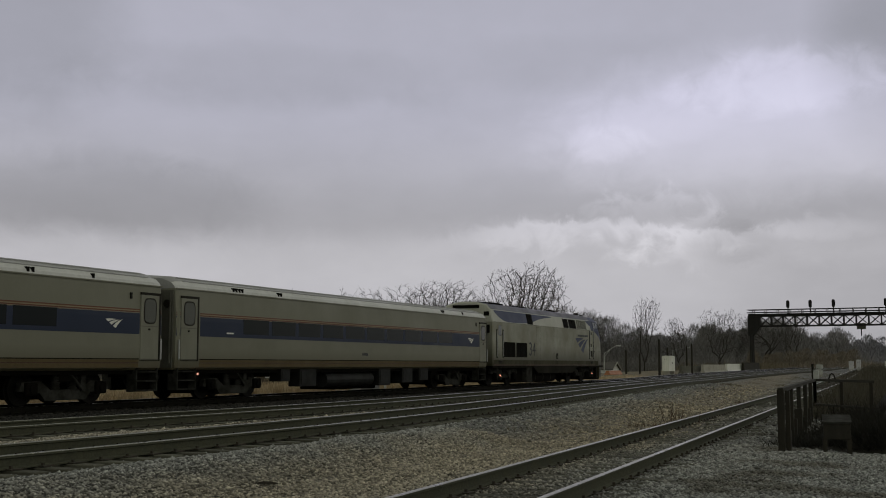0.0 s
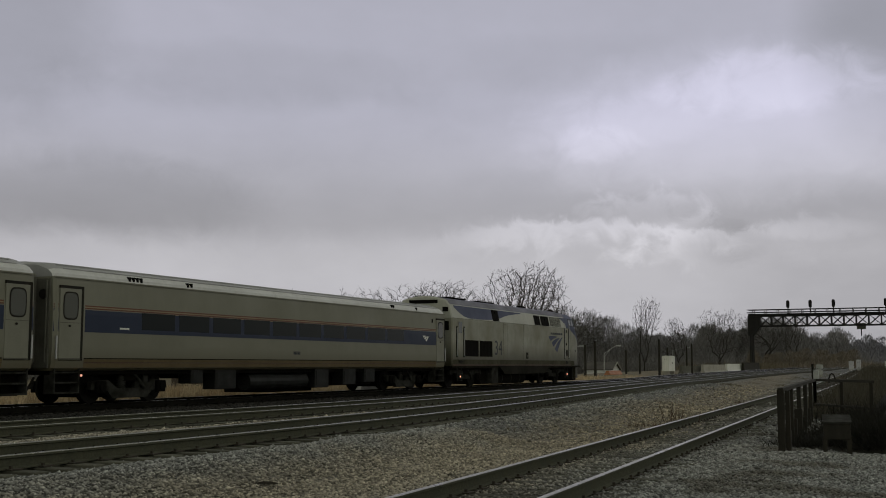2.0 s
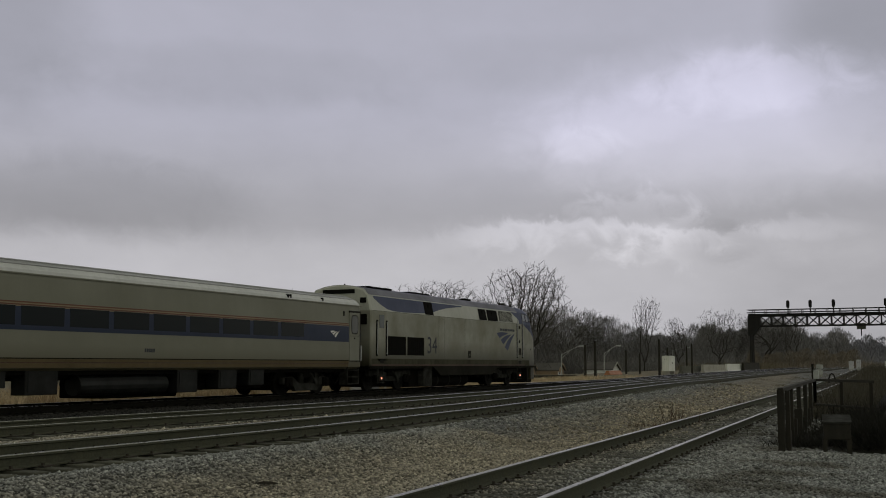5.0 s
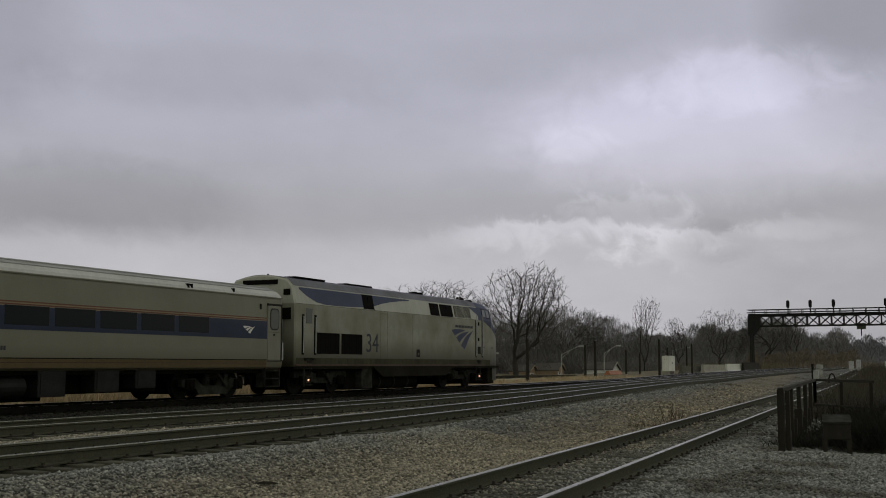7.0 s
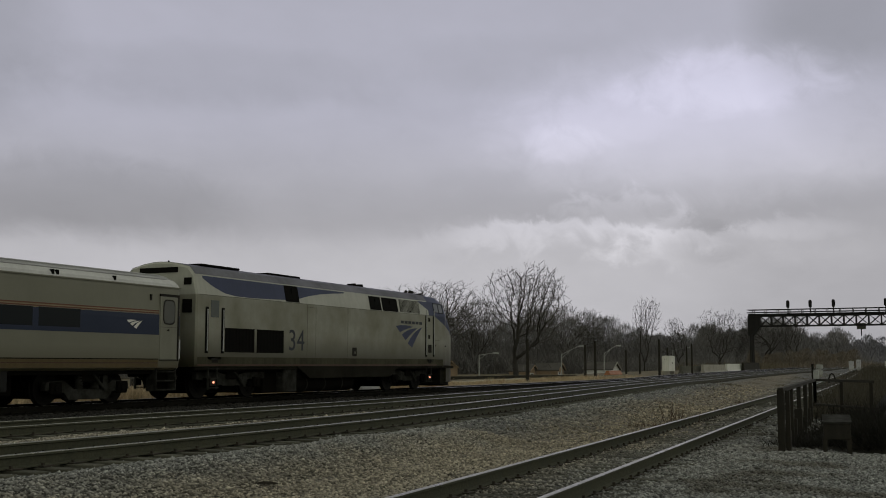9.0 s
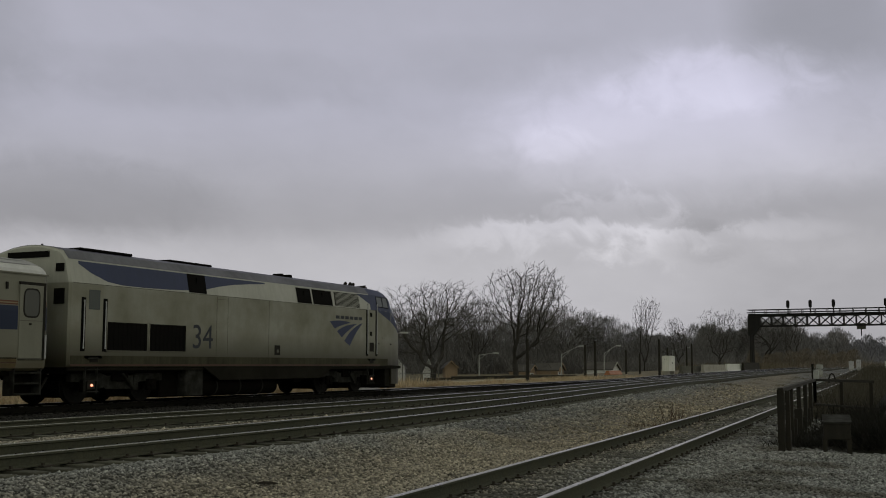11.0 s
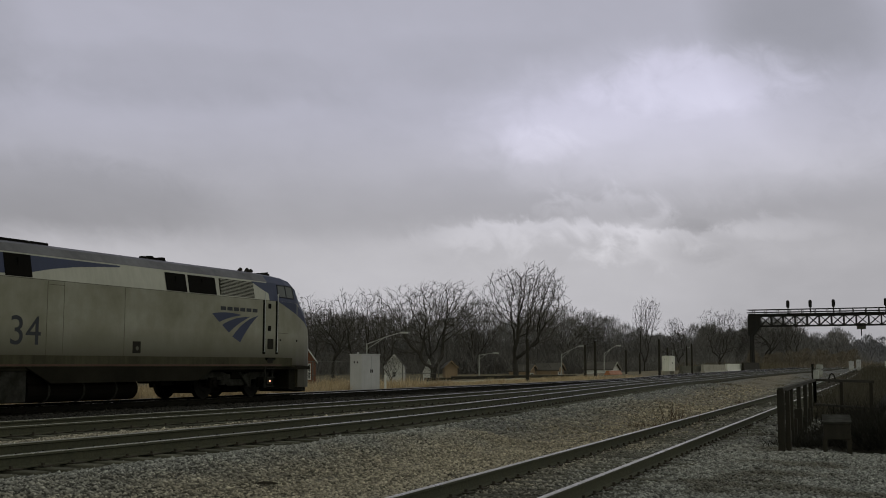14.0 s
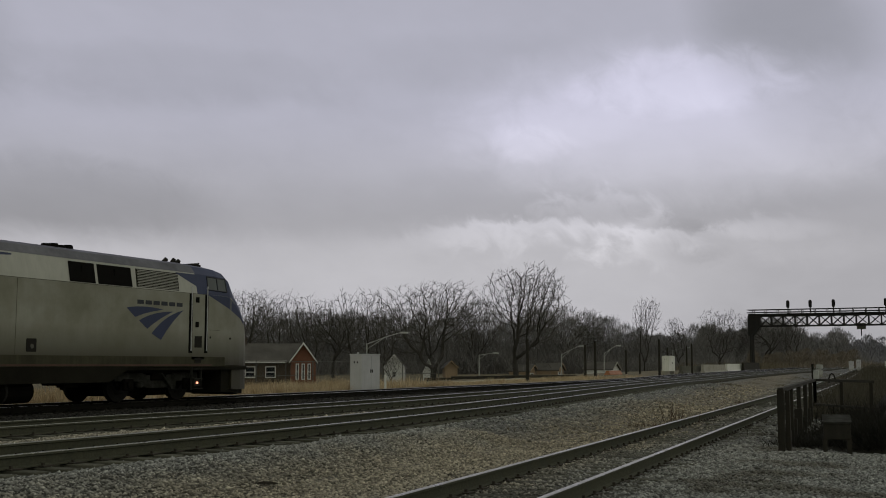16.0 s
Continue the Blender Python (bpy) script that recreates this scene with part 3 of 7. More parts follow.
def ballast_material():
    m = bpy.data.materials.new("ballast_stone")
    m.use_nodes = True
    nt = m.node_tree
    b = nt.nodes["Principled BSDF"]
    tc = nt.nodes.new("ShaderNodeTexCoord")
    big = node(nt, "ShaderNodeTexNoise", Scale=0.5, Detail=5.0, Roughness=0.65)
    fine = node(nt, "ShaderNodeTexNoise", Scale=30.0, Detail=3.0)
    for n in (big, fine):
        nt.links.new(tc.outputs["Object"], n.inputs["Vector"])
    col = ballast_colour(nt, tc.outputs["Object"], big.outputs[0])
    isl = nt.nodes.new("ShaderNodeNewGeometry").outputs["Random Per Island"]
    col = blend(nt, 1.0, col, ramp(nt, isl, [(0.0, 0.28), (0.5, 0.95), (0.88, 1.35), (1.0, 1.75)]), "MULTIPLY")
    col = blend(nt, 1.0, col, ramp(nt, fine.outputs[0], [(0.3, 0.8), (0.7, 1.15)]), "MULTIPLY")
    nt.links.new(col, b.inputs["Base Color"])
    b.inputs["Roughness"].default_value = 0.92
    return m


M["ballast"] = ballast_material()


def mesh_object(name, verts, faces, mat, parent=None, smooth=False):
    mesh = bpy.data.meshes.new(name)
    mesh.from_pydata(verts, [], faces)
    mesh.materials.append(M[mat])
    if smooth:
        mesh.polygons.foreach_set("use_smooth", [True] * len(mesh.polygons))
    ob = new(name, mesh)
    ob.parent = parent
    return ob


def ground():
    xs = [-3500, -1500, -600, -250, -120] + [-60 + 4 * i for i in range(16)] + [4 + 0.8 * i for i in range(95)] + [80 + 5 * i for i in range(36)] + [270, 330, 420, 600, 900, 1500, 2500, 3800]
    ys = [-3500, -1500, -500, -150, -60, -30, -15, -8] + [-4 + 0.6 * i for i in range(60)] + [32 + 1.5 * i for i in range(24)] + [72, 90, 120, 180, 300, 500, 900, 1600, 2600, 3800]
    verts = []
    for x in xs:
        for y in ys:
            near = 1.0 if (0 < x < 90 and -5 < y < 40) else 0.0
            verts.append((x, y, ground_level(x, y) + near * 0.035 * noise.noise(Vector((x * 0.6, y * 0.9, 0)))))
    w = len(ys)
    faces = [(i * w + j, (i + 1) * w + j, (i + 1) * w + j + 1, i * w + j + 1) for i in range(len(xs) - 1) for j in range(w - 1)]
    ob = mesh_object("ground", verts, faces, "ground", smooth=True)
    tagged(ob, "grey and tan ballast ground with dry grass beyond the tracks", "ground", kind="structure")


# rail section: half outline (across, up), rail foot at 0, head top at 0.172
RAIL = [(-0.07, 0.0), (-0.07, 0.012), (-0.012, 0.03), (-0.009, 0.125), (-0.036, 0.135), (-0.036, 0.163), (-0.026, 0.172), (0.026, 0.172), (0.036, 0.163), (0.036, 0.135), (0.009, 0.125), (0.012, 0.03), (0.07, 0.012), (0.07, 0.0)]


def sleeper_mesh(mat):
    bm = bmesh.new()
    box(bm, -0.115, 0.115, -1.3, 1.3, -0.18, 0.0, 0.012)
    mesh = bpy.data.meshes.new("sleeper")
    bm.to_mesh(mesh)
    bm.free()
    mesh.materials.append(M[mat])
    return mesh


def track(k, head, label):
    base = thing("railway_track", 0, 0, 0, label=label, category="railway track", group="parallel tracks", kind="structure")
    line = LINE[k]
    xs = [-60 + 2.0 * i for i in range(30)] + [0.0 + 1.0 * i for i in range(120)] + [120 + 5.0 * i for i in range(43)]
    for side in (-1, 1):
        verts, faces, mats = [], [], []
        n = len(RAIL)
        for x in xs:
            d = (line(x + 0.5) - line(x - 0.5))
            nx, ny = -d, 1.0
            ln = math.hypot(nx, ny)
            nx, ny = nx / ln, ny / ln
            cx, cy, cz = x + nx * side * 0.7535, line(x) + ny * side * 0.7535, rail_level(k, x) - 0.172
            verts += [(cx + nx * a, cy + ny * a, cz + b) for a, b in RAIL]
        for i in range(len(xs) - 1):
            for j in range(n):
                jj = (j + 1) % n
                faces.append((i * n + j, (i + 1) * n + j, (i + 1) * n + jj, i * n + jj))
                mats.append(1 if j in (5, 6, 7) else 0)
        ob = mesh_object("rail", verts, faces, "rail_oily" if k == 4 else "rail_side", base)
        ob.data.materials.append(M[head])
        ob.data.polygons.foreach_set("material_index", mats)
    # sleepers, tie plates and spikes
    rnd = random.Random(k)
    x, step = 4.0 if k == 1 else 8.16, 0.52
    shared = DARK_SLEEPER if k == 4 else SLEEPER
    far_v, far_f = [], []
    plates = bmesh.new()
    while x < 250:
        d = line(x + 0.5) - line(x - 0.5)
        turn = math.atan(d)
        z = rail_level(k, x) - 0.176
        if x < (75 if k < 4 else 85):
            s = new("sleeper", shared)
            s.parent = base
            s.matrix_world = pose(x + rnd.uniform(-0.03, 0.03), line(x) + rnd.uniform(-0.06, 0.06), z + rnd.uniform(-0.012, 0.0), 0, 0, math.degrees(turn) + rnd.uniform(-1.2, 1.2))
            if x < 45:
                for side in (-1, 1):
                    cy = line(x) + side * 0.7535
                    box(plates, x - 0.1, x + 0.1, cy - 0.16, cy + 0.16, z, z + 0.015)
                    for dx, dy in ((-0.05, -0.1), (0.05, 0.1)):
                        box(plates, x + dx - 0.012, x + dx + 0.012, cy + dy - 0.018, cy + dy + 0.018, z, z + 0.05)
        else:
            i0 = len(far_v)
            y = line(x)
            for a in (-0.115, 0.115):
                for bb in (-1.3, 1.3):
                    for c in (-0.1, 0.0):
                        far_v.append((x + a, y + bb, z + c))
            far_f += [tuple(i0 + q for q in f) for f in ((0, 1, 3, 2), (4, 6, 7, 5), (0, 4, 5, 1), (2, 3, 7, 6), (1, 5, 7, 3))]
        x += step
    x = -40.0
    while x < (3.9 if k == 1 else 8.0):
        i0, y, z = len(far_v), line(x), rail_level(k, x) - 0.176
        for a in (-0.115, 0.115):
            for bb in (-1.3, 1.3):
                for c in (-0.1, 0.0):
                    far_v.append((x + a, y + bb, z + c))
        far_f += [tuple(i0 + q for q in f) for f in ((0, 1, 3, 2), (4, 6, 7, 5), (0, 4, 5, 1), (2, 3, 7, 6), (1, 5, 7, 3))]
        x += step
    p = part("tie_plates", plates, "rail_oily" if k == 4 else "rail_rust", base)
    p["kind"] = "stuff"
    f = mesh_object("far_sleepers", far_v, far_f, "sleeper_far", base)
    f["kind"] = "stuff"


SLEEPER, DARK_SLEEPER = sleeper_mesh("sleeper"), sleeper_mesh("sleeper_dark")


def stones():
    """Loose ballast, many small angular stones lying on the ground."""
    rng = np.random.default_rng(4)
    # eight crude stone shapes
    octa = np.array([(1, 0, 0), (-1, 0, 0), (0, 1, 0), (0, -1, 0), (0, 0, 1), (0, 0, -1)], float)
    tri = np.array([(0, 2, 4), (2, 1, 4), (1, 3, 4), (3, 0, 4), (2, 0, 5), (1, 2, 5), (3, 1, 5), (0, 3, 5)])
    pts = []
    for count, r0, r1 in ((110000, 11.0, 23.0), (42000, 23.0, 44.0), (13000, 44.0, 80.0)):
        a = rng.uniform(radians(41), radians(90), count)
        r = np.sqrt(rng.uniform(r0 * r0, r1 * r1, count))
        pts.append(np.stack([r * np.sin(a), r * np.cos(a)], 1))
    pts = np.concatenate(pts)
    verts, faces, base = [], [], 0
    levels = {}
    keep = []
    for x, y in pts:
        if y > LINE[4](x) + 2.2 or y < -2:
            continue
        bad = False
        for k in (1, 2, 3, 4):
            d = abs(y - LINE[k](x))
            if abs(d - 0.7535) < 0.085:
                bad = True
            if d < 1.3:
                # the tops of the sleepers are mostly swept clean
                slope = LINE[k](x + 0.5) - LINE[k](x - 0.5)
                along = (x + (y - LINE[k](x)) * slope - 4.0 + 0.26) % 0.52 - 0.26
                if rng.random() < (0.9 if abs(along) < 0.12 else 0.35):
                    bad = True
        if not bad:
            keep.append((x, y))
    keep = np.array(keep)
    count = len(keep)
    dist = np.hypot(keep[:, 0], keep[:, 1])
    size = rng.uniform(0.015, 0.034, count) * (1 + np.clip((dist - 17) / 30, 0, 1.3)) * np.where(rng.random(count) < 0.04, 1.5, 1.0)
    z = np.array([ground_level(x, y) for x, y in keep]) + 0.035 * np.array([noise.noise(Vector((x * 0.6, y * 0.9, 0))) for x, y in keep])
    shape = octa[None] * rng.uniform(0.55, 1.25, (count, 6, 1)) + rng.uniform(-0.3, 0.3, (count, 6, 3))
    shape[:, :, 2] *= 0.6
    ang = rng.uniform(0, 2 * math.pi, count)
    ca, sa = np.cos(ang)[:, None], np.sin(ang)[:, None]
    xx = shape[:, :, 0] * ca - shape[:, :, 1] * sa
    yy = shape[:, :, 0] * sa + shape[:, :, 1] * ca
    v = np.stack([xx, yy, shape[:, :, 2]], 2) * size[:, None, None]
    v[:, :, 0] += keep[:, 0, None]
    v[:, :, 1] += keep[:, 1, None]
    v[:, :, 2] += (z + size * 0.35)[:, None]
    f = (tri[None] + (np.arange(count) * 6)[:, None, None]).reshape(-1, 3)
    mesh = bpy.data.meshes.new("ballast_stones")
    mesh.vertices.add(count * 6)
    mesh.vertices.foreach_set("co", v.reshape(-1))
    mesh.loops.add(len(f) * 3)
    mesh.loops.foreach_set("vertex_index", f.reshape(-1))
    mesh.polygons.add(len(f))
    mesh.polygons.foreach_set("loop_start", np.arange(len(f)) * 3)
    mesh.update(calc_edges=True)
    mesh.materials.append(M["ballast"])
    ob = new("ballast_stones", mesh)
    tagged(ob, "loose grey and tan crushed ballast stones on the ground", "ballast", kind="stuff")


ground()
track(1, "rail_head_dull", "railway track with dull steel rails on weathered timber sleepers")
track(2, "rail_head", "railway track with worn steel rails on dark timber sleepers")
track(3, "rail_head", "railway track with bright worn steel rails in tan ballast")
track(4, "rail_head", "railway track with steel rails that carries the train")

# ---------------------------------------------------------------- the train
NEAR = -1  # the side of the train that faces the near tracks has negative y


def panel(bm, pts, y_of, side, lift=0.004, thick=0.0):
    """A flat sheet laid on the side of a body: outline of (x, z), the side's distance y_of(z)."""
    vs = [bm.verts.new((x, side * (y_of(z) + lift), z)) for x, z in pts]
    bm.faces.new(vs)
    bmesh.ops.recalc_face_normals(bm, faces=bm.faces[:])


def wheelset_mesh(radius):
    bm = bmesh.new()
    tube(bm, (0, -0.95, 0), (0, 0.95, 0), 0.085, n=10)
    for side in (-1, 1):
        tube(bm, (0, side * 0.685, 0), (0, side * 0.72, 0), radius + 0.028, n=28)
        tube(bm, (0, side * 0.72, 0), (0, side * 0.815, 0), radius, radius - 0.006, n=28)
        tube(bm, (0, side * 0.815, 0), (0, side * 0.83, 0), radius * 0.55, radius * 0.5, n=20)
        tube(bm, (0, side * 0.83, 0), (0, side * 0.90, 0), 0.16, 0.12, n=14)
        for i in range(6):
            a = i * math.pi / 3
            tube(bm, (0.28 * math.cos(a), side * 0.828, 0.28 * math.sin(a)), (0.28 * math.cos(a), side * 0.845, 0.28 * math.sin(a)), 0.03, n=6)
    mesh = bpy.data.meshes.new("wheelset")
    bm.to_mesh(mesh)
    bm.free()
    mesh.materials.append(M["wheel_steel"])
    return mesh


ROLLING = []  # (wheelset, its place on its vehicle, radius)


def wheelset(parent, x, radius, mesh):
    w = new("wheelset", mesh)
    w.parent = parent
    w.matrix_basis = pose(x, 0, radius)
    ROLLING.append((w, (x, 0, radius), radius))


def truck(parent, x, wheelbase, radius, heavy):
    """The side frames, bolster, springs and brake gear round two wheelsets."""
    h = wheelbase / 2
    for side in (-1, 1):
        bm = bmesh.new()
        y0, y1 = sorted((side * 0.98, side * 1.14))
        if heavy:
            pts = [(x - h - 0.55, 0.62), (x - h - 0.55, 0.86), (x - h + 0.4, 0.92), (x - 0.5, 0.78), (x + 0.5, 0.78), (x + h - 0.4, 0.92), (x + h + 0.55, 0.86), (x + h + 0.55, 0.62), (x + h - 0.45, 0.60), (x + 0.5, 0.40), (x - 0.5, 0.40), (x - h + 0.45, 0.60)]
        else:
            pts = [(x - h - 0.35, 0.40), (x - h - 0.3, 0.62), (x - h + 0.35, 0.66), (x - 0.55, 0.42), (x + 0.55, 0.42), (x + h - 0.35, 0.66), (x + h + 0.3, 0.62), (x + h + 0.35, 0.40), (x + h - 0.35, 0.34), (x + 0.75, 0.14), (x - 0.75, 0.14), (x - h + 0.35, 0.34)]
        prism(bm, pts, y0, y1)
        part("truck_frame", bm, "truck_steel", parent, "cast steel truck side frame")
        for wx in (-h, h):
            bm = bmesh.new()
            box(bm, x + wx - 0.2, x + wx + 0.2, min(side * 1.1, side * 1.24), max(side * 1.1, side * 1.24), radius - 0.17, radius + 0.17, 0.03)
            tube(bm, (x + wx, side * 1.24, radius), (x + wx, side * 1.28, radius), 0.11, n=12)
            part("axle_box", bm, "under_steel", parent)
        for dx in (-0.32, 0.32) if not heavy else (-0.75, 0.75):
            bm = bmesh.new()
            for i in range(5):
                tube(bm, (x + dx, side * 1.06, 0.44 + 0.07 * i), (x + dx, side * 1.06, 0.485 + 0.07 * i), 0.13, n=12)
            tube(bm, (x + dx, side * 1.06, 0.42), (x + dx, side * 1.06, 0.8), 0.09, n=8)
            part("coil_spring", bm, "truck_steel", parent)
        bm = bmesh.new()
        tube(bm, (x - 0.1, side * 1.2, 0.98), (x + 0.55, side * 1.2, 0.42), 0.045, n=8)
        part("damper", bm, "truck_steel", parent)
        bm = bmesh.new()
        box(bm, x + h - 0.75, x + h - 0.55, side * 1.1 - 0.06, side * 1.1 + 0.06, 0.35, 0.8, 0.01)
        part("brake_hanger", bm, "truck_steel", parent)
    bm = bmesh.new()
    box(bm, x - 0.35, x + 0.35, -1.2, 1.2, 0.62, 0.95, 0.03)
    box(bm, x - h - 0.2, x + h + 0.2, -0.5, 0.5, 0.45, 0.62, 0.02)
    part("bolster", bm, "under_steel", parent)
    for s in (-1, 1):
        bm = bmesh.new()
        box(bm, x + s * h * 0.5 - 0.55, x + s * h * 0.5 + 0.55, -0.62, 0.62, 0.16, 0.80, 0.05)
        part("motor_case" if heavy else "brake_beam", bm, "under_steel", parent)


def coupler(parent, x0, x1, z=0.84):
    bm = bmesh.new()
    box(bm, min(x0, x1), max(x0, x1), -0.12, 0.12, z - 0.12, z + 0.12, 0.03)
    box(bm, max(x0, x1) - 0.25, max(x0, x1), -0.2, 0.2, z - 0.16, z + 0.16, 0.05)
    part("coupler", bm, "under_steel", parent)


def hoses(parent, x, n=3):
    for i in range(n):
        bm = bmesh.new()
        y = -0.8 + 0.35 * i
        prev = None
        for k in range(9):
            u = k / 8
            p = Vector((x + 0.85 * (u - 0.5), y, 0.75 - 0.42 * math.sin(math.pi * u)))
            if prev:
                tube(bm, prev, p, 0.035, n=6, cap=False)
            prev = p
        part("hose", bm, "black_steel", parent, "black looped rubber hose")


# ----- locomotive
FOLD, SHOULDER = 3.30, 3.93


def loco_side(z):
    if z <= FOLD:
        return 1.5
    return 1.5 - (z - FOLD) * (0.15 / (SHOULDER - FOLD))


def loco_section(x, w, fold, top, z0=1.02):
    sh = fold + (top - fold) * 0.60
    half = [(w - 0.03, z0), (w, z0 + 0.05), (w, fold), (w - 0.15 * (top - fold) / 1.06, sh), (w * 0.76, fold + (top - fold) * 0.83), (w * 0.44, top - 0.06), (w * 0.2, top - 0.012), (0, top)]
    return [(x, -y, z) for y, z in half] + [(x, y, z) for y, z in half[-2::-1]]


def sheet(bm, lower, upper, side, lift=0.004):
    """A strip on the locomotive's side between two lines of (x, z)."""
    a = [bm.verts.new((x, side * (loco_side(z) + lift), z)) for x, z in lower]
    b = [bm.verts.new((x, side * (loco_side(z) + lift), z)) for x, z in upper]
    for i in range(len(a) - 1):
        bm.faces.new((a[i], a[i + 1], b[i + 1], b[i]))


def swoosh(bm, cx, cz, s, side, y_of, lift=0.006, flip=1):
    """The operator's mark, drawn as three plain curved bands that narrow to one corner."""
    bands = (((-1.30, 0.46), (-0.92, 0.12), (0.34, 0.47), (-0.56, 0.62), (-0.42, 0.34)), ((-0.75, 0.0), (-0.38, -0.31), (0.80, 0.42), (-0.12, 0.38), (0.12, 0.10)), ((-0.18, -0.48), (0.26, -0.72), (1.30, 0.50), (0.40, 0.26), (0.72, 0.02)))
    for p0, p1, tip, mid0, mid1 in bands:
        n = 7
        up, dn = [], []
        for i in range(n + 1):
            u = i / n
            for start, store, mid in ((p0, up, mid0), (p1, dn, mid1)):
                x = (1 - u) ** 2 * start[0] + 2 * u * (1 - u) * mid[0] + u * u * tip[0]
                z = (1 - u) ** 2 * start[1] + 2 * u * (1 - u) * mid[1] + u * u * tip[1]
                store.append((cx + flip * x * s, cz + z * s * 0.76))
        a = [bm.verts.new((x, side * (y_of(z) + lift), z)) for x, z in up]
        b = [bm.verts.new((x, side * (y_of(z) + lift), z)) for x, z in dn]
        for i in range(n):
            bm.faces.new((a[i], a[i + 1], b[i + 1], b[i]))


def lettering(name, text, size, width, m, mat, parent, label=""):
    cu = bpy.data.curves.new(name, "FONT")
    cu.body, cu.size, cu.extrude = text, size, 0.002
    tmp = new("lettering", cu)
    bpy.context.view_layer.update()
    mesh = bpy.data.meshes.new_from_object(tmp.evaluated_get(bpy.context.evaluated_depsgraph_get()))
    bpy.data.objects.remove(tmp)
    mesh.transform(m @ Matrix.Diagonal((width, 1, 1, 1)))
    mesh.materials.clear()
    mesh.materials.append(M[mat])
    ob = new(name, mesh)
    ob.parent = parent
    if label:
        ob["label"] = label
    return ob


def ladder(parent, x0, x1, side, z0, z1):
    bm = bmesh.new()
    y = side * 1.44
    for x in (x0, x1):
        box(bm, x - 0.02, x + 0.02, y - 0.03, y + 0.03, z0, z1)
    n = 4
    for i in range(n):
        z = z0 + 0.04 + (z1 - z0 - 0.1) * i / (n - 1)
        box(bm, x0, x1, y - 0.1, y + 0.04, z, z + 0.03)
    part("step_ladder", bm, "truck_steel", parent, "steel boarding steps")


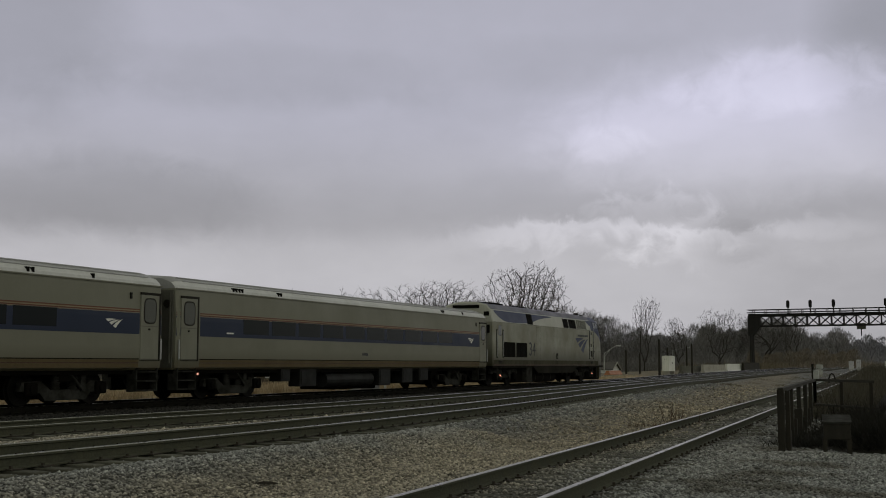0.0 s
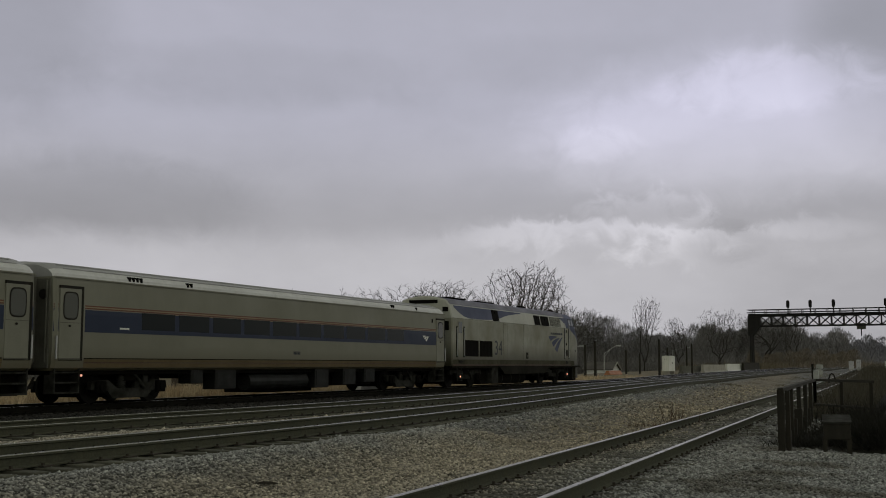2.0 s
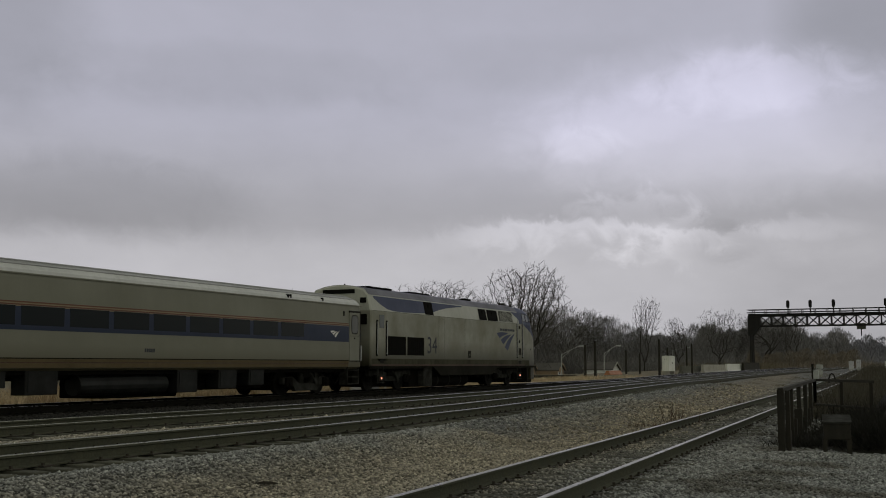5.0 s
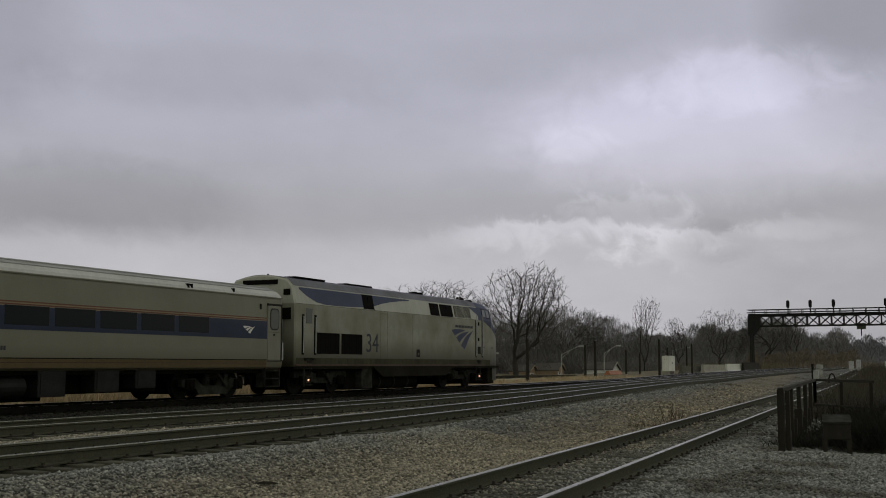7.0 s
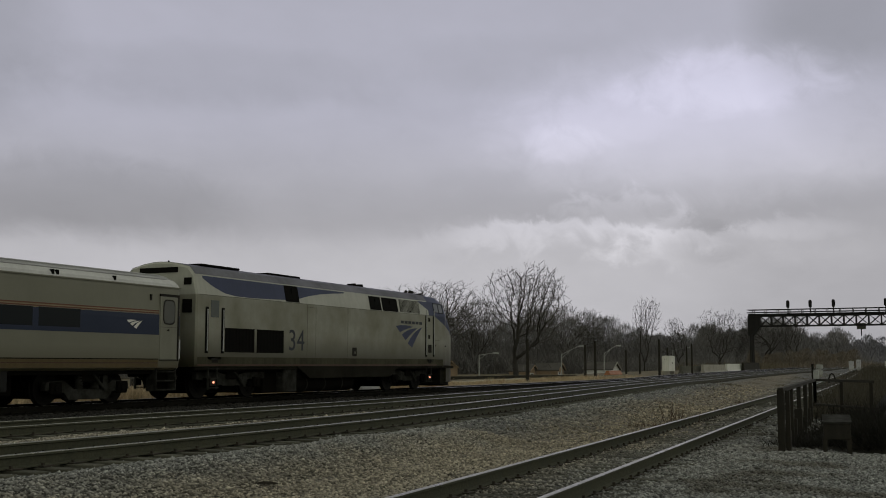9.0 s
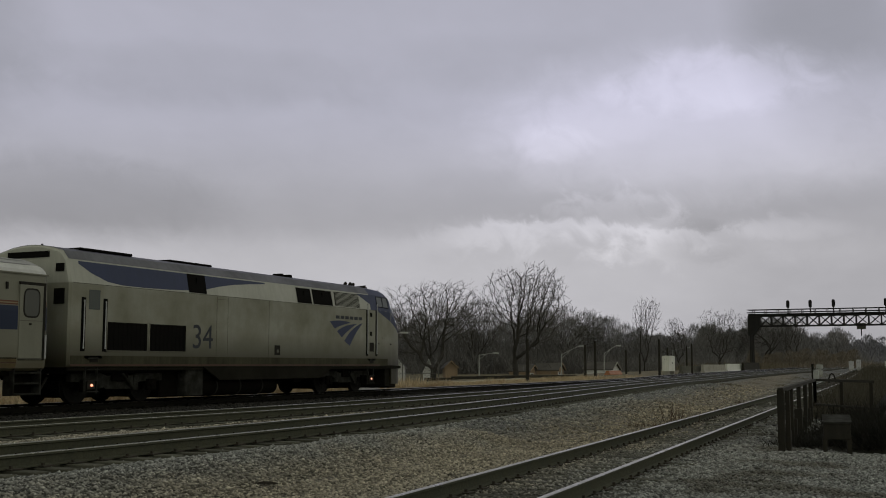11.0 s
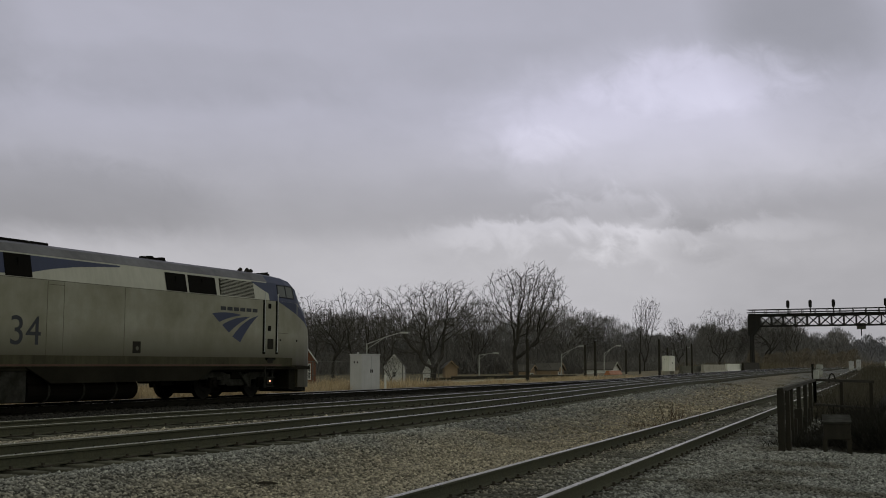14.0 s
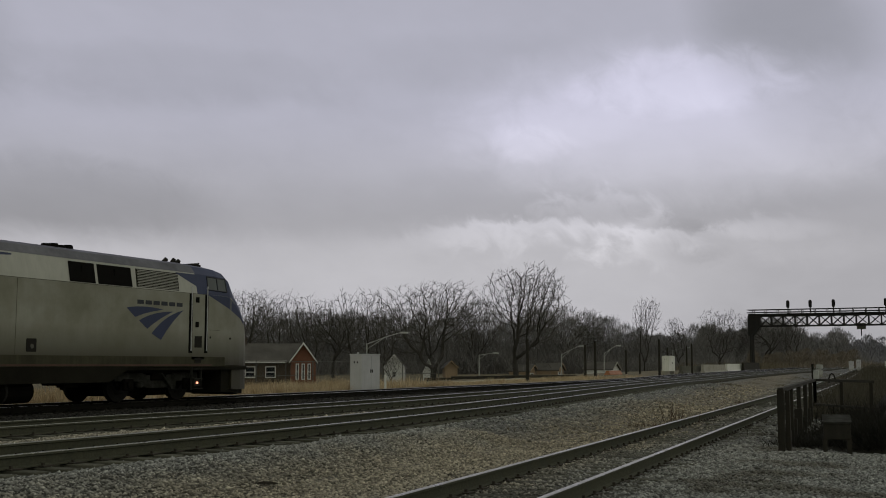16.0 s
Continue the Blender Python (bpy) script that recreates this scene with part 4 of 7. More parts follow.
def locomotive():
    L = thing("diesel_locomotive", label="silver and blue diesel passenger locomotive, brown road dirt along its sills", category="locomotive")
    bm = bmesh.new()
    loft(bm, [loco_section(*s) for s in ((0.42, 1.46, 3.28, 4.30), (0.50, 1.5, 3.30, 4.36), (17.4, 1.5, 3.30, 4.36), (18.6, 1.5, 3.30, 4.33), (19.12, 1.48, 3.28, 4.23), (19.22, 1.47, 3.27, 4.13), (19.50, 1.42, 3.10, 3.45), (19.9, 1.36, 2.80, 3.10), (20.28, 1.27, 2.40, 2.66), (20.50, 1.17, 1.98, 2.20), (20.62, 1.10, 1.5, 1.75))])
    bm.faces.index_update()
    for f in bm.faces:
        ring, k = divmod(f.index, 15)
        if (3 <= ring <= 7 and 2 <= k <= 11) or (17.45 < f.calc_center_median().x < 18.7 and f.calc_center_median().z > 3.36):
            f.material_index = 1
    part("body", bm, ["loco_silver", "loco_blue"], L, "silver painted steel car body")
    # roof sheet in darker grey
    bm = bmesh.new()

    def cap(x, top, w=1.5):
        half = [(w - 0.15, top - 0.425), (w * 0.76, top - 0.18), (w * 0.44, top - 0.06), (w * 0.2, top - 0.012), (0, top)]
        return [(x, -y, z + 0.006) for y, z in half] + [(x, y, z + 0.006) for y, z in half[-2::-1]]
    loft(bm, [cap(0.5, 4.364), cap(17.45, 4.364)], closed=False)
    bm.faces.ensure_lookup_table()
    for k in (0, 7):
        bm.faces[k].material_index = 1
    part("roof", bm, ["loco_roof", "loco_shoulder"], L, "weathered dark roof with pale grey shoulders")
    for x0, x1, w, h in ((1.6, 3.8, 0.75, 0.02), (5.7, 7.9, 0.62, 0.03)):
        bm = bmesh.new()
        box(bm, x0, x1, -w, w, 4.30, 4.36 + h, 0.03)
        part("roof_hatch", bm, "dark_grille", L, "dark roof fan hatch")
    bm = bmesh.new()
    for i in range(4):
        tube(bm, (12.0 + 0.28 * i, -0.45, 4.28), (12.0 + 0.28 * i, -0.45, 4.40 + 0.03 * (i % 2)), 0.17, 0.12, n=10)
    part("exhaust_stack", bm, "dark_grille", L, "sooty exhaust outlets")
    for i, x in enumerate((16.95, 17.35, 17.58)):
        bm = bmesh.new()
        tube(bm, (x - 0.05, -0.5, 4.28), (x + 0.10, -0.52, 4.395 + 0.02 * (i % 2)), 0.05, 0.075, n=10)
        part("horn", bm, "black_steel", L, "black roof horn")
    bm = bmesh.new()
    box(bm, 18.2, 18.8, -0.55, -0.1, 4.22, 4.35, 0.01)
    tube(bm, (18.25, -0.5, 4.33), (18.75, -0.5, 4.39), 0.03, n=6)
    part("antenna", bm, "black_steel", L, "low black roof antenna")
    bm = bmesh.new()
    tube(bm, (0.9, 0, 4.33), (0.9, 0, 4.44), 0.03, n=8)
    part("roof_beacon", bm, "black_steel", L)
    for side in (-1, 1):
        # blue sweep on the upper side
        bm = bmesh.new()
        lower = [(0.85, 3.83), (1.3, 3.60), (1.9, 3.40), (2.5, 3.335), (3.4, 3.325), (4.6, 3.345), (5.6, 3.38), (6.45, 3.46), (7.2, 3.60), (8.0, 3.71), (9.0, 3.80), (9.9, 3.86)]
        sheet(bm, lower, [(x, 3.905) for x, z in lower], side)
        part("blue_sweep", bm, "loco_blue", L, "blue painted sweep")
        bm = bmesh.new()
        lower = [(16.45, 3.90), (16.9, 3.72), (17.4, 3.54), (17.92, 3.36), (18.6, 3.305)]
        sheet(bm, lower, [(x, 3.91) for x, z in lower], side)
        part("blue_sweep", bm, "loco_blue", L, "blue painted cab side")
        # sloping blue band down the nose
        bm = bmesh.new()
        hi = [(17.95, 1.5, 3.30), (18.6, 1.5, 3.295), (19.12, 1.48, 3.275), (19.5, 1.42, 3.09), (19.9, 1.36, 2.79), (20.25, 1.277, 2.43)]
        lo = [(17.95, 1.5, 3.29), (18.6, 1.5, 3.07), (19.12, 1.48, 2.90), (19.5, 1.42, 2.77), (19.9, 1.36, 2.62), (20.25, 1.277, 2.42)]
        a = [bm.verts.new((x, side * (y + 0.005), z)) for x, y, z in hi]
        b = [bm.verts.new((x, side * (y + 0.005), z)) for x, y, z in lo]
        for i in range(5):
            bm.faces.new((a[i], a[i + 1], b[i + 1], b[i]))
        part("nose_band", bm, "loco_blue", L, "blue nose band")
        # dark openings of the upper side
        for x0, x1, z0, z1, skew, name in ((5.54, 6.46, 3.32, 3.91, 0.0, "air_intake"), (11.84, 12.84, 3.32, 3.88, 0.0, "air_intake"), (12.94, 14.36, 3.32, 3.88, 0.0, "air_intake")):
            bm = bmesh.new()
            vs = [bm.verts.new((x, side * (loco_side(z) + 0.008), z)) for x, z in ((x0 + skew, z0), (x1 + skew, z0), (x1 + 0.03, z1), (x0 + 0.03, z1))]
            bm.faces.new(vs)
            box(bm, x0 + 0.5 * (x1 - x0), x0 + 0.5 * (x1 - x0) + 0.03, side * 1.42 - 0.02, side * 1.42 + 0.02, z0 + 0.05, z1 - 0.1)
            part(name, bm, "dark_grille", L, "dark screened air intake")
        for i in range(11):
            z = 3.36 + i * 0.047
            bm = bmesh.new()
            xa = 14.60 + 0.006 * i
            box(bm, xa, xa + 1.85, side * (loco_side(z) + 0.012) - 0.016, side * (loco_side(z) + 0.012) + 0.016, z, z + 0.018)
            part("louvre_slat", bm, "loco_silver", L)
        # a dark sheet stands in for the shade behind the slats
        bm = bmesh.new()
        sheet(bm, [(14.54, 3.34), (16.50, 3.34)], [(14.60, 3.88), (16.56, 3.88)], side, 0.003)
        part("louvre_backing", bm, "loco_skirt", L, "dark sheet for the shade behind the louvre slats")
        # lower grilles
        for x0, x1 in ((1.92, 3.62), (3.74, 5.43)):
            bm = bmesh.new()
            box(bm, x0, x1, side * 1.497 - 0.008, side * 1.497 + 0.008, 1.49, 2.28)
            for i in range(9):
                x = x0 + (i + 0.5) * (x1 - x0) / 9
                box(bm, x - 0.012, x + 0.012, side * 1.508 - 0.006, side * 1.508 + 0.006, 1.49, 2.28)
            part("radiator_grille", bm, "dark_grille", L, "dark mesh radiator grille")
            bm = bmesh.new()
            for a, b, c, d in ((x0 - 0.03, x1 + 0.03, 2.28, 2.31), (x0 - 0.03, x1 + 0.03, 1.46, 1.49), (x0 - 0.03, x0, 1.46, 2.31), (x1, x1 + 0.03, 1.46, 2.31)):
                box(bm, a, b, side * 1.505 - 0.01, side * 1.505 + 0.01, c, d)
            part("grille_frame", bm, "loco_silver", L)
        # crew doors with their grab rails
        for x0, x1, zt, win in ((1.04, 1.76, 3.2, True), (17.16, 17.82, 3.55, False)):
            bm = bmesh.new()
            box(bm, x0, x1, side * 1.495 - 0.008, side * 1.495 + 0.008, 1.25, min(zt, 3.28), 0.004)
            part("crew_door", bm, "loco_silver", L, "silver crew door")
            for x in (x0 - 0.07, x1 + 0.06):
                bm = bmesh.new()
                tube(bm, (x, side * 1.535, 1.52), (x, side * 1.535, zt - 0.35 if win else zt), 0.017, n=8)
                for z in (1.55, (zt - 0.38) if win else zt - 0.05):
                    tube(bm, (x, side * 1.5, z), (x, side * 1.535, z), 0.012, n=6)
                part("grab_rail", bm, "cabinet_metal", L, "bright steel grab rail")
                # the recess is a flat strip, its shade given by dark colour
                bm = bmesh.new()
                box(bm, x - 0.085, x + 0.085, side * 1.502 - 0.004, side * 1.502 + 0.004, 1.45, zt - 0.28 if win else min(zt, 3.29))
                part("rail_recess", bm, "dark_grille", L, "flat dark strip for the shade behind the grab rail")
            if win:
                bm = bmesh.new()
                box(bm, 1.17, 1.60, side * 1.505 - 0.006, side * 1.505 + 0.006, 2.60, 3.14, 0.004)
                part("door_window", bm, "cab_glass", L, "grey door window")
            else:
                for z in (1.62, 2.25, 3.02):
                    bm = bmesh.new()
                    box(bm, 17.32, 17.50, side * 1.504 - 0.004, side * 1.504 + 0.004, z, z + 0.17)
                    part("door_latch", bm, "dark_grille", L, "black door latch plate")
                # flat plate whose black colour is the shade inside the hole
                bm = bmesh.new()
                box(bm, 17.30, 17.66, side * 1.506 - 0.004, side * 1.506 + 0.004, 1.62, 1.98)
                part("foot_hole", bm, "black_steel", L, "flat black plate for the shade of a step hole")
        # cab side window
        bm = bmesh.new()
        vs = [bm.verts.new((x, side * (loco_side(z) + 0.01), z)) for x, z in ((17.98, 3.46), (18.98, 3.44), (18.98, 3.86), (18.02, 3.88))]
        bm.faces.new(vs)
        part("cab_window", bm, "cab_glass", L, "pale reflecting cab side window")
        bm = bmesh.new()
        for (xa, za), (xb, zb) in (((17.98, 3.46), (18.98, 3.44)), ((18.98, 3.44), (18.98, 3.86)), ((18.98, 3.86), (18.02, 3.88)), ((18.02, 3.88), (17.98, 3.46)), ((18.5, 3.45), (18.52, 3.87))):
            tube(bm, (xa, side * (loco_side(za) + 0.008), za), (xb, side * (loco_side(zb) + 0.008), zb), 0.022, n=6)
        part("window_frame", bm, "number_grey", L, "dark window frame")
        # panel seams
        bm = bmesh.new()
        for x in (7.0, 7.6, 10.0):
            box(bm, x, x + 0.014, side * 1.501 - 0.002, side * 1.501 + 0.002, 1.35, 3.28)
        box(bm, 0.55, 18.2, side * 1.500 - 0.004, side * 1.500 + 0.004, 3.288, 3.302)
        box(bm, 0.55, 18.3, side * 1.501 - 0.003, side * 1.501 + 0.003, 1.33, 1.342)
        box(bm, 7.0, 7.6, side * 1.501 - 0.003, side * 1.501 + 0.003, 3.18, 3.19)
        box(bm, 18.0, 18.6, side * 1.501 - 0.003, side * 1.501 + 0.003, 2.18, 2.19)
        part("panel_seam", bm, "seam", L)
        # small round port
        bm = bmesh.new()
        box(bm, 10.38, 10.72, side * 1.504 - 0.006, side * 1.504 + 0.006, 1.42, 1.76, 0.01)
        part("fuel_filler", bm, "black_steel", L, "black fuel filler recess")
        bm = bmesh.new()
        tube(bm, (10.56, side * 1.505, 1.56), (10.56, side * 1.525, 1.56), 0.06, n=12)
        part("filler_cap", bm, "rubber_grey", L)
        # marks and number
        bm = bmesh.new()
        swoosh(bm, 15.42, 2.37, 1.0, side, loco_side, flip=1)
        part("operator_mark", bm, "loco_blue", L, "blue mark of three curved bands")
        bm = bmesh.new()
        for i in range(6):
            x = 14.58 + i * 0.36
            box(bm, x, x + 0.28, side * 1.504 - 0.003, side * 1.504 + 0.003, 2.85, 2.97)
        part("name_bar", bm, "number_grey", L, "dark plain bars of the operator's name")
        turn = pose(5.72 if side < 0 else 7.0, side * 1.503, 1.60, 90, 0, 0 if side < 0 else 180)
        lettering("number", "34", 1.06, 1.06, turn, "number_grey", L, "dark grey number 34")
        # steps and step lights
        for x in (1.16, 17.26):
            ladder(L, x, x + 0.46, side, 0.30, 1.30)
            bm = bmesh.new()
            tube(bm, (x + 0.2, side * 1.5, 0.53), (x + 0.2, side * 1.53, 0.53), 0.034, n=12)
            part("step_light", bm, "step_white", L, "small glowing orange step light")
            bm = bmesh.new()
            box(bm, x + 0.05, x + 0.35, side * 1.49 - 0.008, side * 1.49 + 0.008, 0.42, 0.64)
            part("step_light_plate", bm, "truck_steel", L)
        # skirt between the trucks
        bm = bmesh.new()
        prism(bm, [(6.35, 1.03), (7.25, 0.60), (13.5, 0.60), (14.45, 1.03)], *sorted((side * 1.38, side * 1.495)))
        part("skirt", bm, "loco_skirt", L, "dirty dark skirt")
        bm = bmesh.new()
        box(bm, 0.5, 20.2, side * 1.40 - 0.05, side * 1.40 + 0.05, 0.93, 1.04)
        part("side_sill", bm, "loco_skirt", L)
        bm = bmesh.new()
        box(bm, 0.52, 18.9, side * 1.5 - 0.003, side * 1.5 + 0.003, 1.04, 1.33)
        part("lower_panel", bm, "loco_grime", L, "grimy brown lower side panel")
        bm = bmesh.new()
        box(bm, 0.52, 18.2, side * 1.503 - 0.003, side * 1.503 + 0.003, 1.05, 1.10)
        part("sill_stripe", bm, "red_line", L, "faded red sill stripe")
        bm = bmesh.new()
        box(bm, 5.6, 6.5, min(side * 1.0, side * 1.4), max(side * 1.0, side * 1.4), 0.12, 0.95, 0.03)
        part("air_reservoir_box", bm, "truck_steel", L)
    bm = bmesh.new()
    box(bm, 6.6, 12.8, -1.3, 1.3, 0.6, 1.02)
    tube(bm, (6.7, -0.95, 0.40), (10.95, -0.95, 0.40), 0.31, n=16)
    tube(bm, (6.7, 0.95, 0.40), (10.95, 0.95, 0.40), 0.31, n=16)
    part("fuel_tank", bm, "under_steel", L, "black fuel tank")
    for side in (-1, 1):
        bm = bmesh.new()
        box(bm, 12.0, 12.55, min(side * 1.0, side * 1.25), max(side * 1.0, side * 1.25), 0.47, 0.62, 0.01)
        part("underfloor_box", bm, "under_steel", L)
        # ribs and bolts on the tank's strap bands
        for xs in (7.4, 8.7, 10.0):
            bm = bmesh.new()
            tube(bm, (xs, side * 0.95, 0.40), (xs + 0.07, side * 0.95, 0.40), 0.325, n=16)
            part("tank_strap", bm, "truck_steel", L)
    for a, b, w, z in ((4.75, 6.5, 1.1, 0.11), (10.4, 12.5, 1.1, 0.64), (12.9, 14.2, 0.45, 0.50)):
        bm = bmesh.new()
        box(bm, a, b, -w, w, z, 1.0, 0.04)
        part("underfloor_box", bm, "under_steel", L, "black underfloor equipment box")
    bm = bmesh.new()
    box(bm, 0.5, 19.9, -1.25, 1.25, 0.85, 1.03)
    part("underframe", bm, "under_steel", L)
    # rear end: vents, door, side openings
    for y, hw, z0, z1 in ((0, 0.75, 4.0, 4.17), (-1.15, 0.14, 3.60, 3.82), (1.15, 0.14, 3.60, 3.82), (-1.15, 0.18, 2.72, 3.14), (1.15, 0.18, 2.72, 3.14)):
        bm = bmesh.new()
        box(bm, 0.395, 0.43, y - hw, y + hw, z0, z1)
        part("rear_vent", bm, "dark_grille", L, "dark vent of the rear end")
    bm = bmesh.new()
    box(bm, 0.38, 0.43, -0.45, 0.45, 1.1, 3.1, 0.01)
    part("rear_door", bm, "loco_silver", L)
    # front: windscreens, pilot, headlight
    for side in (-1, 1):
        bm = bmesh.new()
        y0 = side * 0.08
        vs = [bm.verts.new(v) for v in ((19.31, y0, 4.02), (19.31, side * 1.02, 3.86), (19.51, side * 1.20, 3.32), (19.51, y0, 3.47))]
        bm.faces.new(vs)
        part("windscreen", bm, "cab_glass", L, "raked cab windscreen")
    bm = bmesh.new()
    loft(bm, [[(x, -w, z0), (x, -w, 1.02), (x, w, 1.02), (x, w, z0)] for x, w, z0 in ((18.9, 1.36, 0.22), (20.0, 1.22, 0.16), (20.60, 1.0, 0.12))])
    part("pilot", bm, "loco_skirt", L, "dark front pilot")
    bm = bmesh.new()
    loft(bm, [[(x, -w, z0), (x, -w, 1.06), (x, w, 1.06), (x, w, z0)] for x, w, z0 in ((19.42, 1.405, 0.30), (20.0, 1.335, 0.28), (20.28, 1.265, 0.28), (20.50, 1.165, 0.28), (20.63, 1.09, 0.28))])
    part("nose_apron", bm, "loco_silver", L, "dirty silver apron below the nose")
    bm = bmesh.new()
    prism(bm, [(20.3, 0.10), (20.3, 0.80), (20.70, 0.80), (20.74, 0.12)], -0.85, 0.85)
    part("plough", bm, "black_steel", L, "black pilot plough")
    for side in (-1, 1):
        for z in (1.95, 1.94):
            bm = bmesh.new()
            x = 18.1 if z == 1.95 else 19.2
            tube(bm, (x, side * (1.5 if x < 19 else 1.475), z), (x, side * (1.515 if x < 19 else 1.50), z), 0.035, n=8)
            part("jacking_boss", bm, "black_steel", L)
        # small lower step hole in the sill below the crew door
        for x in (1.42, 17.48):
            # again a flat black plate in place of the hole's shade
            bm = bmesh.new()
            box(bm, x - 0.16, x + 0.16, side * 1.503 - 0.006, side * 1.503 + 0.006, 1.15, 1.30)
            part("foot_hole", bm, "black_steel", L, "flat black plate for the shade of a step hole")
    bm = bmesh.new()
    box(bm, 20.60, 20.66, -0.35, 0.35, 2.0, 2.15, 0.01)
    part("headlight", bm, "cab_glass", L)
    coupler(L, 20.6, 21.05)
    coupler(L, 0.6, 0.0)
    mesh = wheelset_mesh(0.508)
    for c in (2.88, 16.03):
        truck(L, c, 2.74, 0.508, True)
        for dx in (-1.37, 1.37):
            wheelset(L, c + dx, 0.508, mesh)
    return L


# ----- passenger car
CAR_HALF = [(1.38, 0.93), (1.47, 1.0), (1.50, 1.25), (1.50, 2.45), (1.455, 3.30), (1.44, 3.42)]
ROOF_HALF = [(1.452, 3.415), (1.42, 3.52), (1.29, 3.655), (0.90, 3.825), (0.0, 3.90)]


def car_side(z):
    for (y0, z0), (y1, z1) in zip(CAR_HALF, CAR_HALF[1:]):
        if z <= z1:
            return y0 + (y1 - y0) * (z - z0) / (z1 - z0)
    return 1.44


def passenger_car(label):
    C = thing("passenger_car", label=label, category="passenger car", group="coaches of the train")
    x0, x1 = -25.15, -0.32
    bm = bmesh.new()
    full = [(-y, z) for y, z in CAR_HALF] + [(y, z) for y, z in CAR_HALF[::-1]]
    loft(bm, [[(x, y * k, z) for y, z in full] for x, k in ((x0, 0.97), (x0 + 0.12, 1.0), (x1 - 0.12, 1.0), (x1, 0.97))])
    part("body", bm, "car_silver", C, "silver aluminium car body")
    bm = bmesh.new()
    full = [(-y, z) for y, z in ROOF_HALF] + [(y, z) for y, z in ROOF_HALF[-2::-1]]

    def roof_ring(x, k):
        return [(x, y * (0.8 + 0.2 * k), 3.415 + (z - 3.415) * k) for y, z in full]
    loft(bm, [roof_ring(x0 + 0.0, 0.80), roof_ring(x0 + 0.12, 0.93), roof_ring(x0 + 0.4, 1.0), roof_ring(x1 - 0.4, 1.0), roof_ring(x1 - 0.12, 0.93), roof_ring(x1, 0.80)])
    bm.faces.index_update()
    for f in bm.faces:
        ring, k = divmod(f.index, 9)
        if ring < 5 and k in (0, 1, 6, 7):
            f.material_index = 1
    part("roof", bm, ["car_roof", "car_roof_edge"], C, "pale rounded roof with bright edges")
    # raised ribs along the roof shoulder
    for y, z in ((1.285, 3.648), (1.02, 3.768)):
        for side in (-1, 1):
            bm = bmesh.new()
            box(bm, x0 + 0.5, x1 - 0.5, side * y - 0.018, side * y + 0.018, z, z + 0.025)
            part("roof_rib", bm, "car_roof", C)
    bm = bmesh.new()
    for side in (-1, 1):
        box(bm, x0, x1, side * 1.455 - 0.02, side * 1.455 + 0.02, 3.395, 3.43)
    part("gutter", bm, "car_silver", C)
    # roof vents
    for x, n in ((-22.2, 4), (-19.5, 2), (-5.7, 2), (-3.3, 1)):
        for i in range(n):
            for side in (-1, 1):
                bm = bmesh.new()
                box(bm, x + 0.17 * i, x + 0.17 * i + 0.09, side * 1.39 - 0.05, side * 1.39 + 0.05, 3.47, 3.60)
                part("roof_vent", bm, "dark_grille", C, "small dark roof vent")
    for side in (-1, 1):
        bm = bmesh.new()
        box(bm, -24.0, -1.36, side * 1.500 - 0.003, side * 1.500 + 0.003, 1.97, 2.45)
        vs = [bm.verts.new((x, side * (car_side(z) + 0.003), z)) for x, z in ((-24.0, 2.45), (-1.36, 2.45), (-1.36, 2.575), (-24.0, 2.575))]
        bm.faces.new(vs)
        part("blue_band", bm, "car_blue", C, "dark blue window band")
        for z0, z1, mt, nm in ((2.60, 2.632, "orange", "red_stripe"), (2.634, 2.664, "stripe_tan", "tan_stripe"), (2.666, 2.70, "orange", "red_stripe"), (1.01, 1.125, "sill_tan", "sill_band"), (1.13, 1.155, "red_line", "red_stripe"), (1.16, 1.235, "sill_tan", "sill_band"), (1.24, 1.268, "under_steel", "body_seam")):
            bm = bmesh.new()
            vs = [bm.verts.new((x, side * (car_side(z) + 0.005), z)) for x, z in ((-24.0, z0), (-1.36, z0), (-1.36, z1), (-24.0, z1))]
            bm.faces.new(vs)
            part(nm, bm, mt, C)
        # windows
        x = -4.66
        while x > -21.0:
            bm = bmesh.new()
            box(bm, x - 1.52, x, side * 1.497 - 0.008, side * 1.497 + 0.008, 2.09, 2.585, 0.004)
            part("window", bm, "window_glass", C, "dark tinted window")
            bm = bmesh.new()
            box(bm, x + 0.02, x + 0.18, side * 1.495 - 0.007, side * 1.495 + 0.007, 2.572, 2.597)
            part("window_tab", bm, "stripe_tan", C, "small pale tab above the band")
            x -= 1.72
        bm = bmesh.new()
        swoosh(bm, -2.45, 2.27, 0.27, side, car_side, 0.008)
        part("operator_mark", bm, "white_paint", C, "small pale mark of three bands")
        bm = bmesh.new()
        box(bm, -22.6, -22.2, side * 1.506 - 0.002, side * 1.506 + 0.002, 2.08, 2.13)
        part("number_bar", bm, "white_paint", C, "plain pale bar in place of small writing")
        bm = bmesh.new()
        for i in range(5):
            box(bm, -13.43 + 0.095 * i, -13.36 + 0.095 * i, side * 1.503 - 0.002, side * 1.503 + 0.002, 1.45, 1.56)
        part("number_bar", bm, "number_grey", C, "plain dark bars in place of small writing")
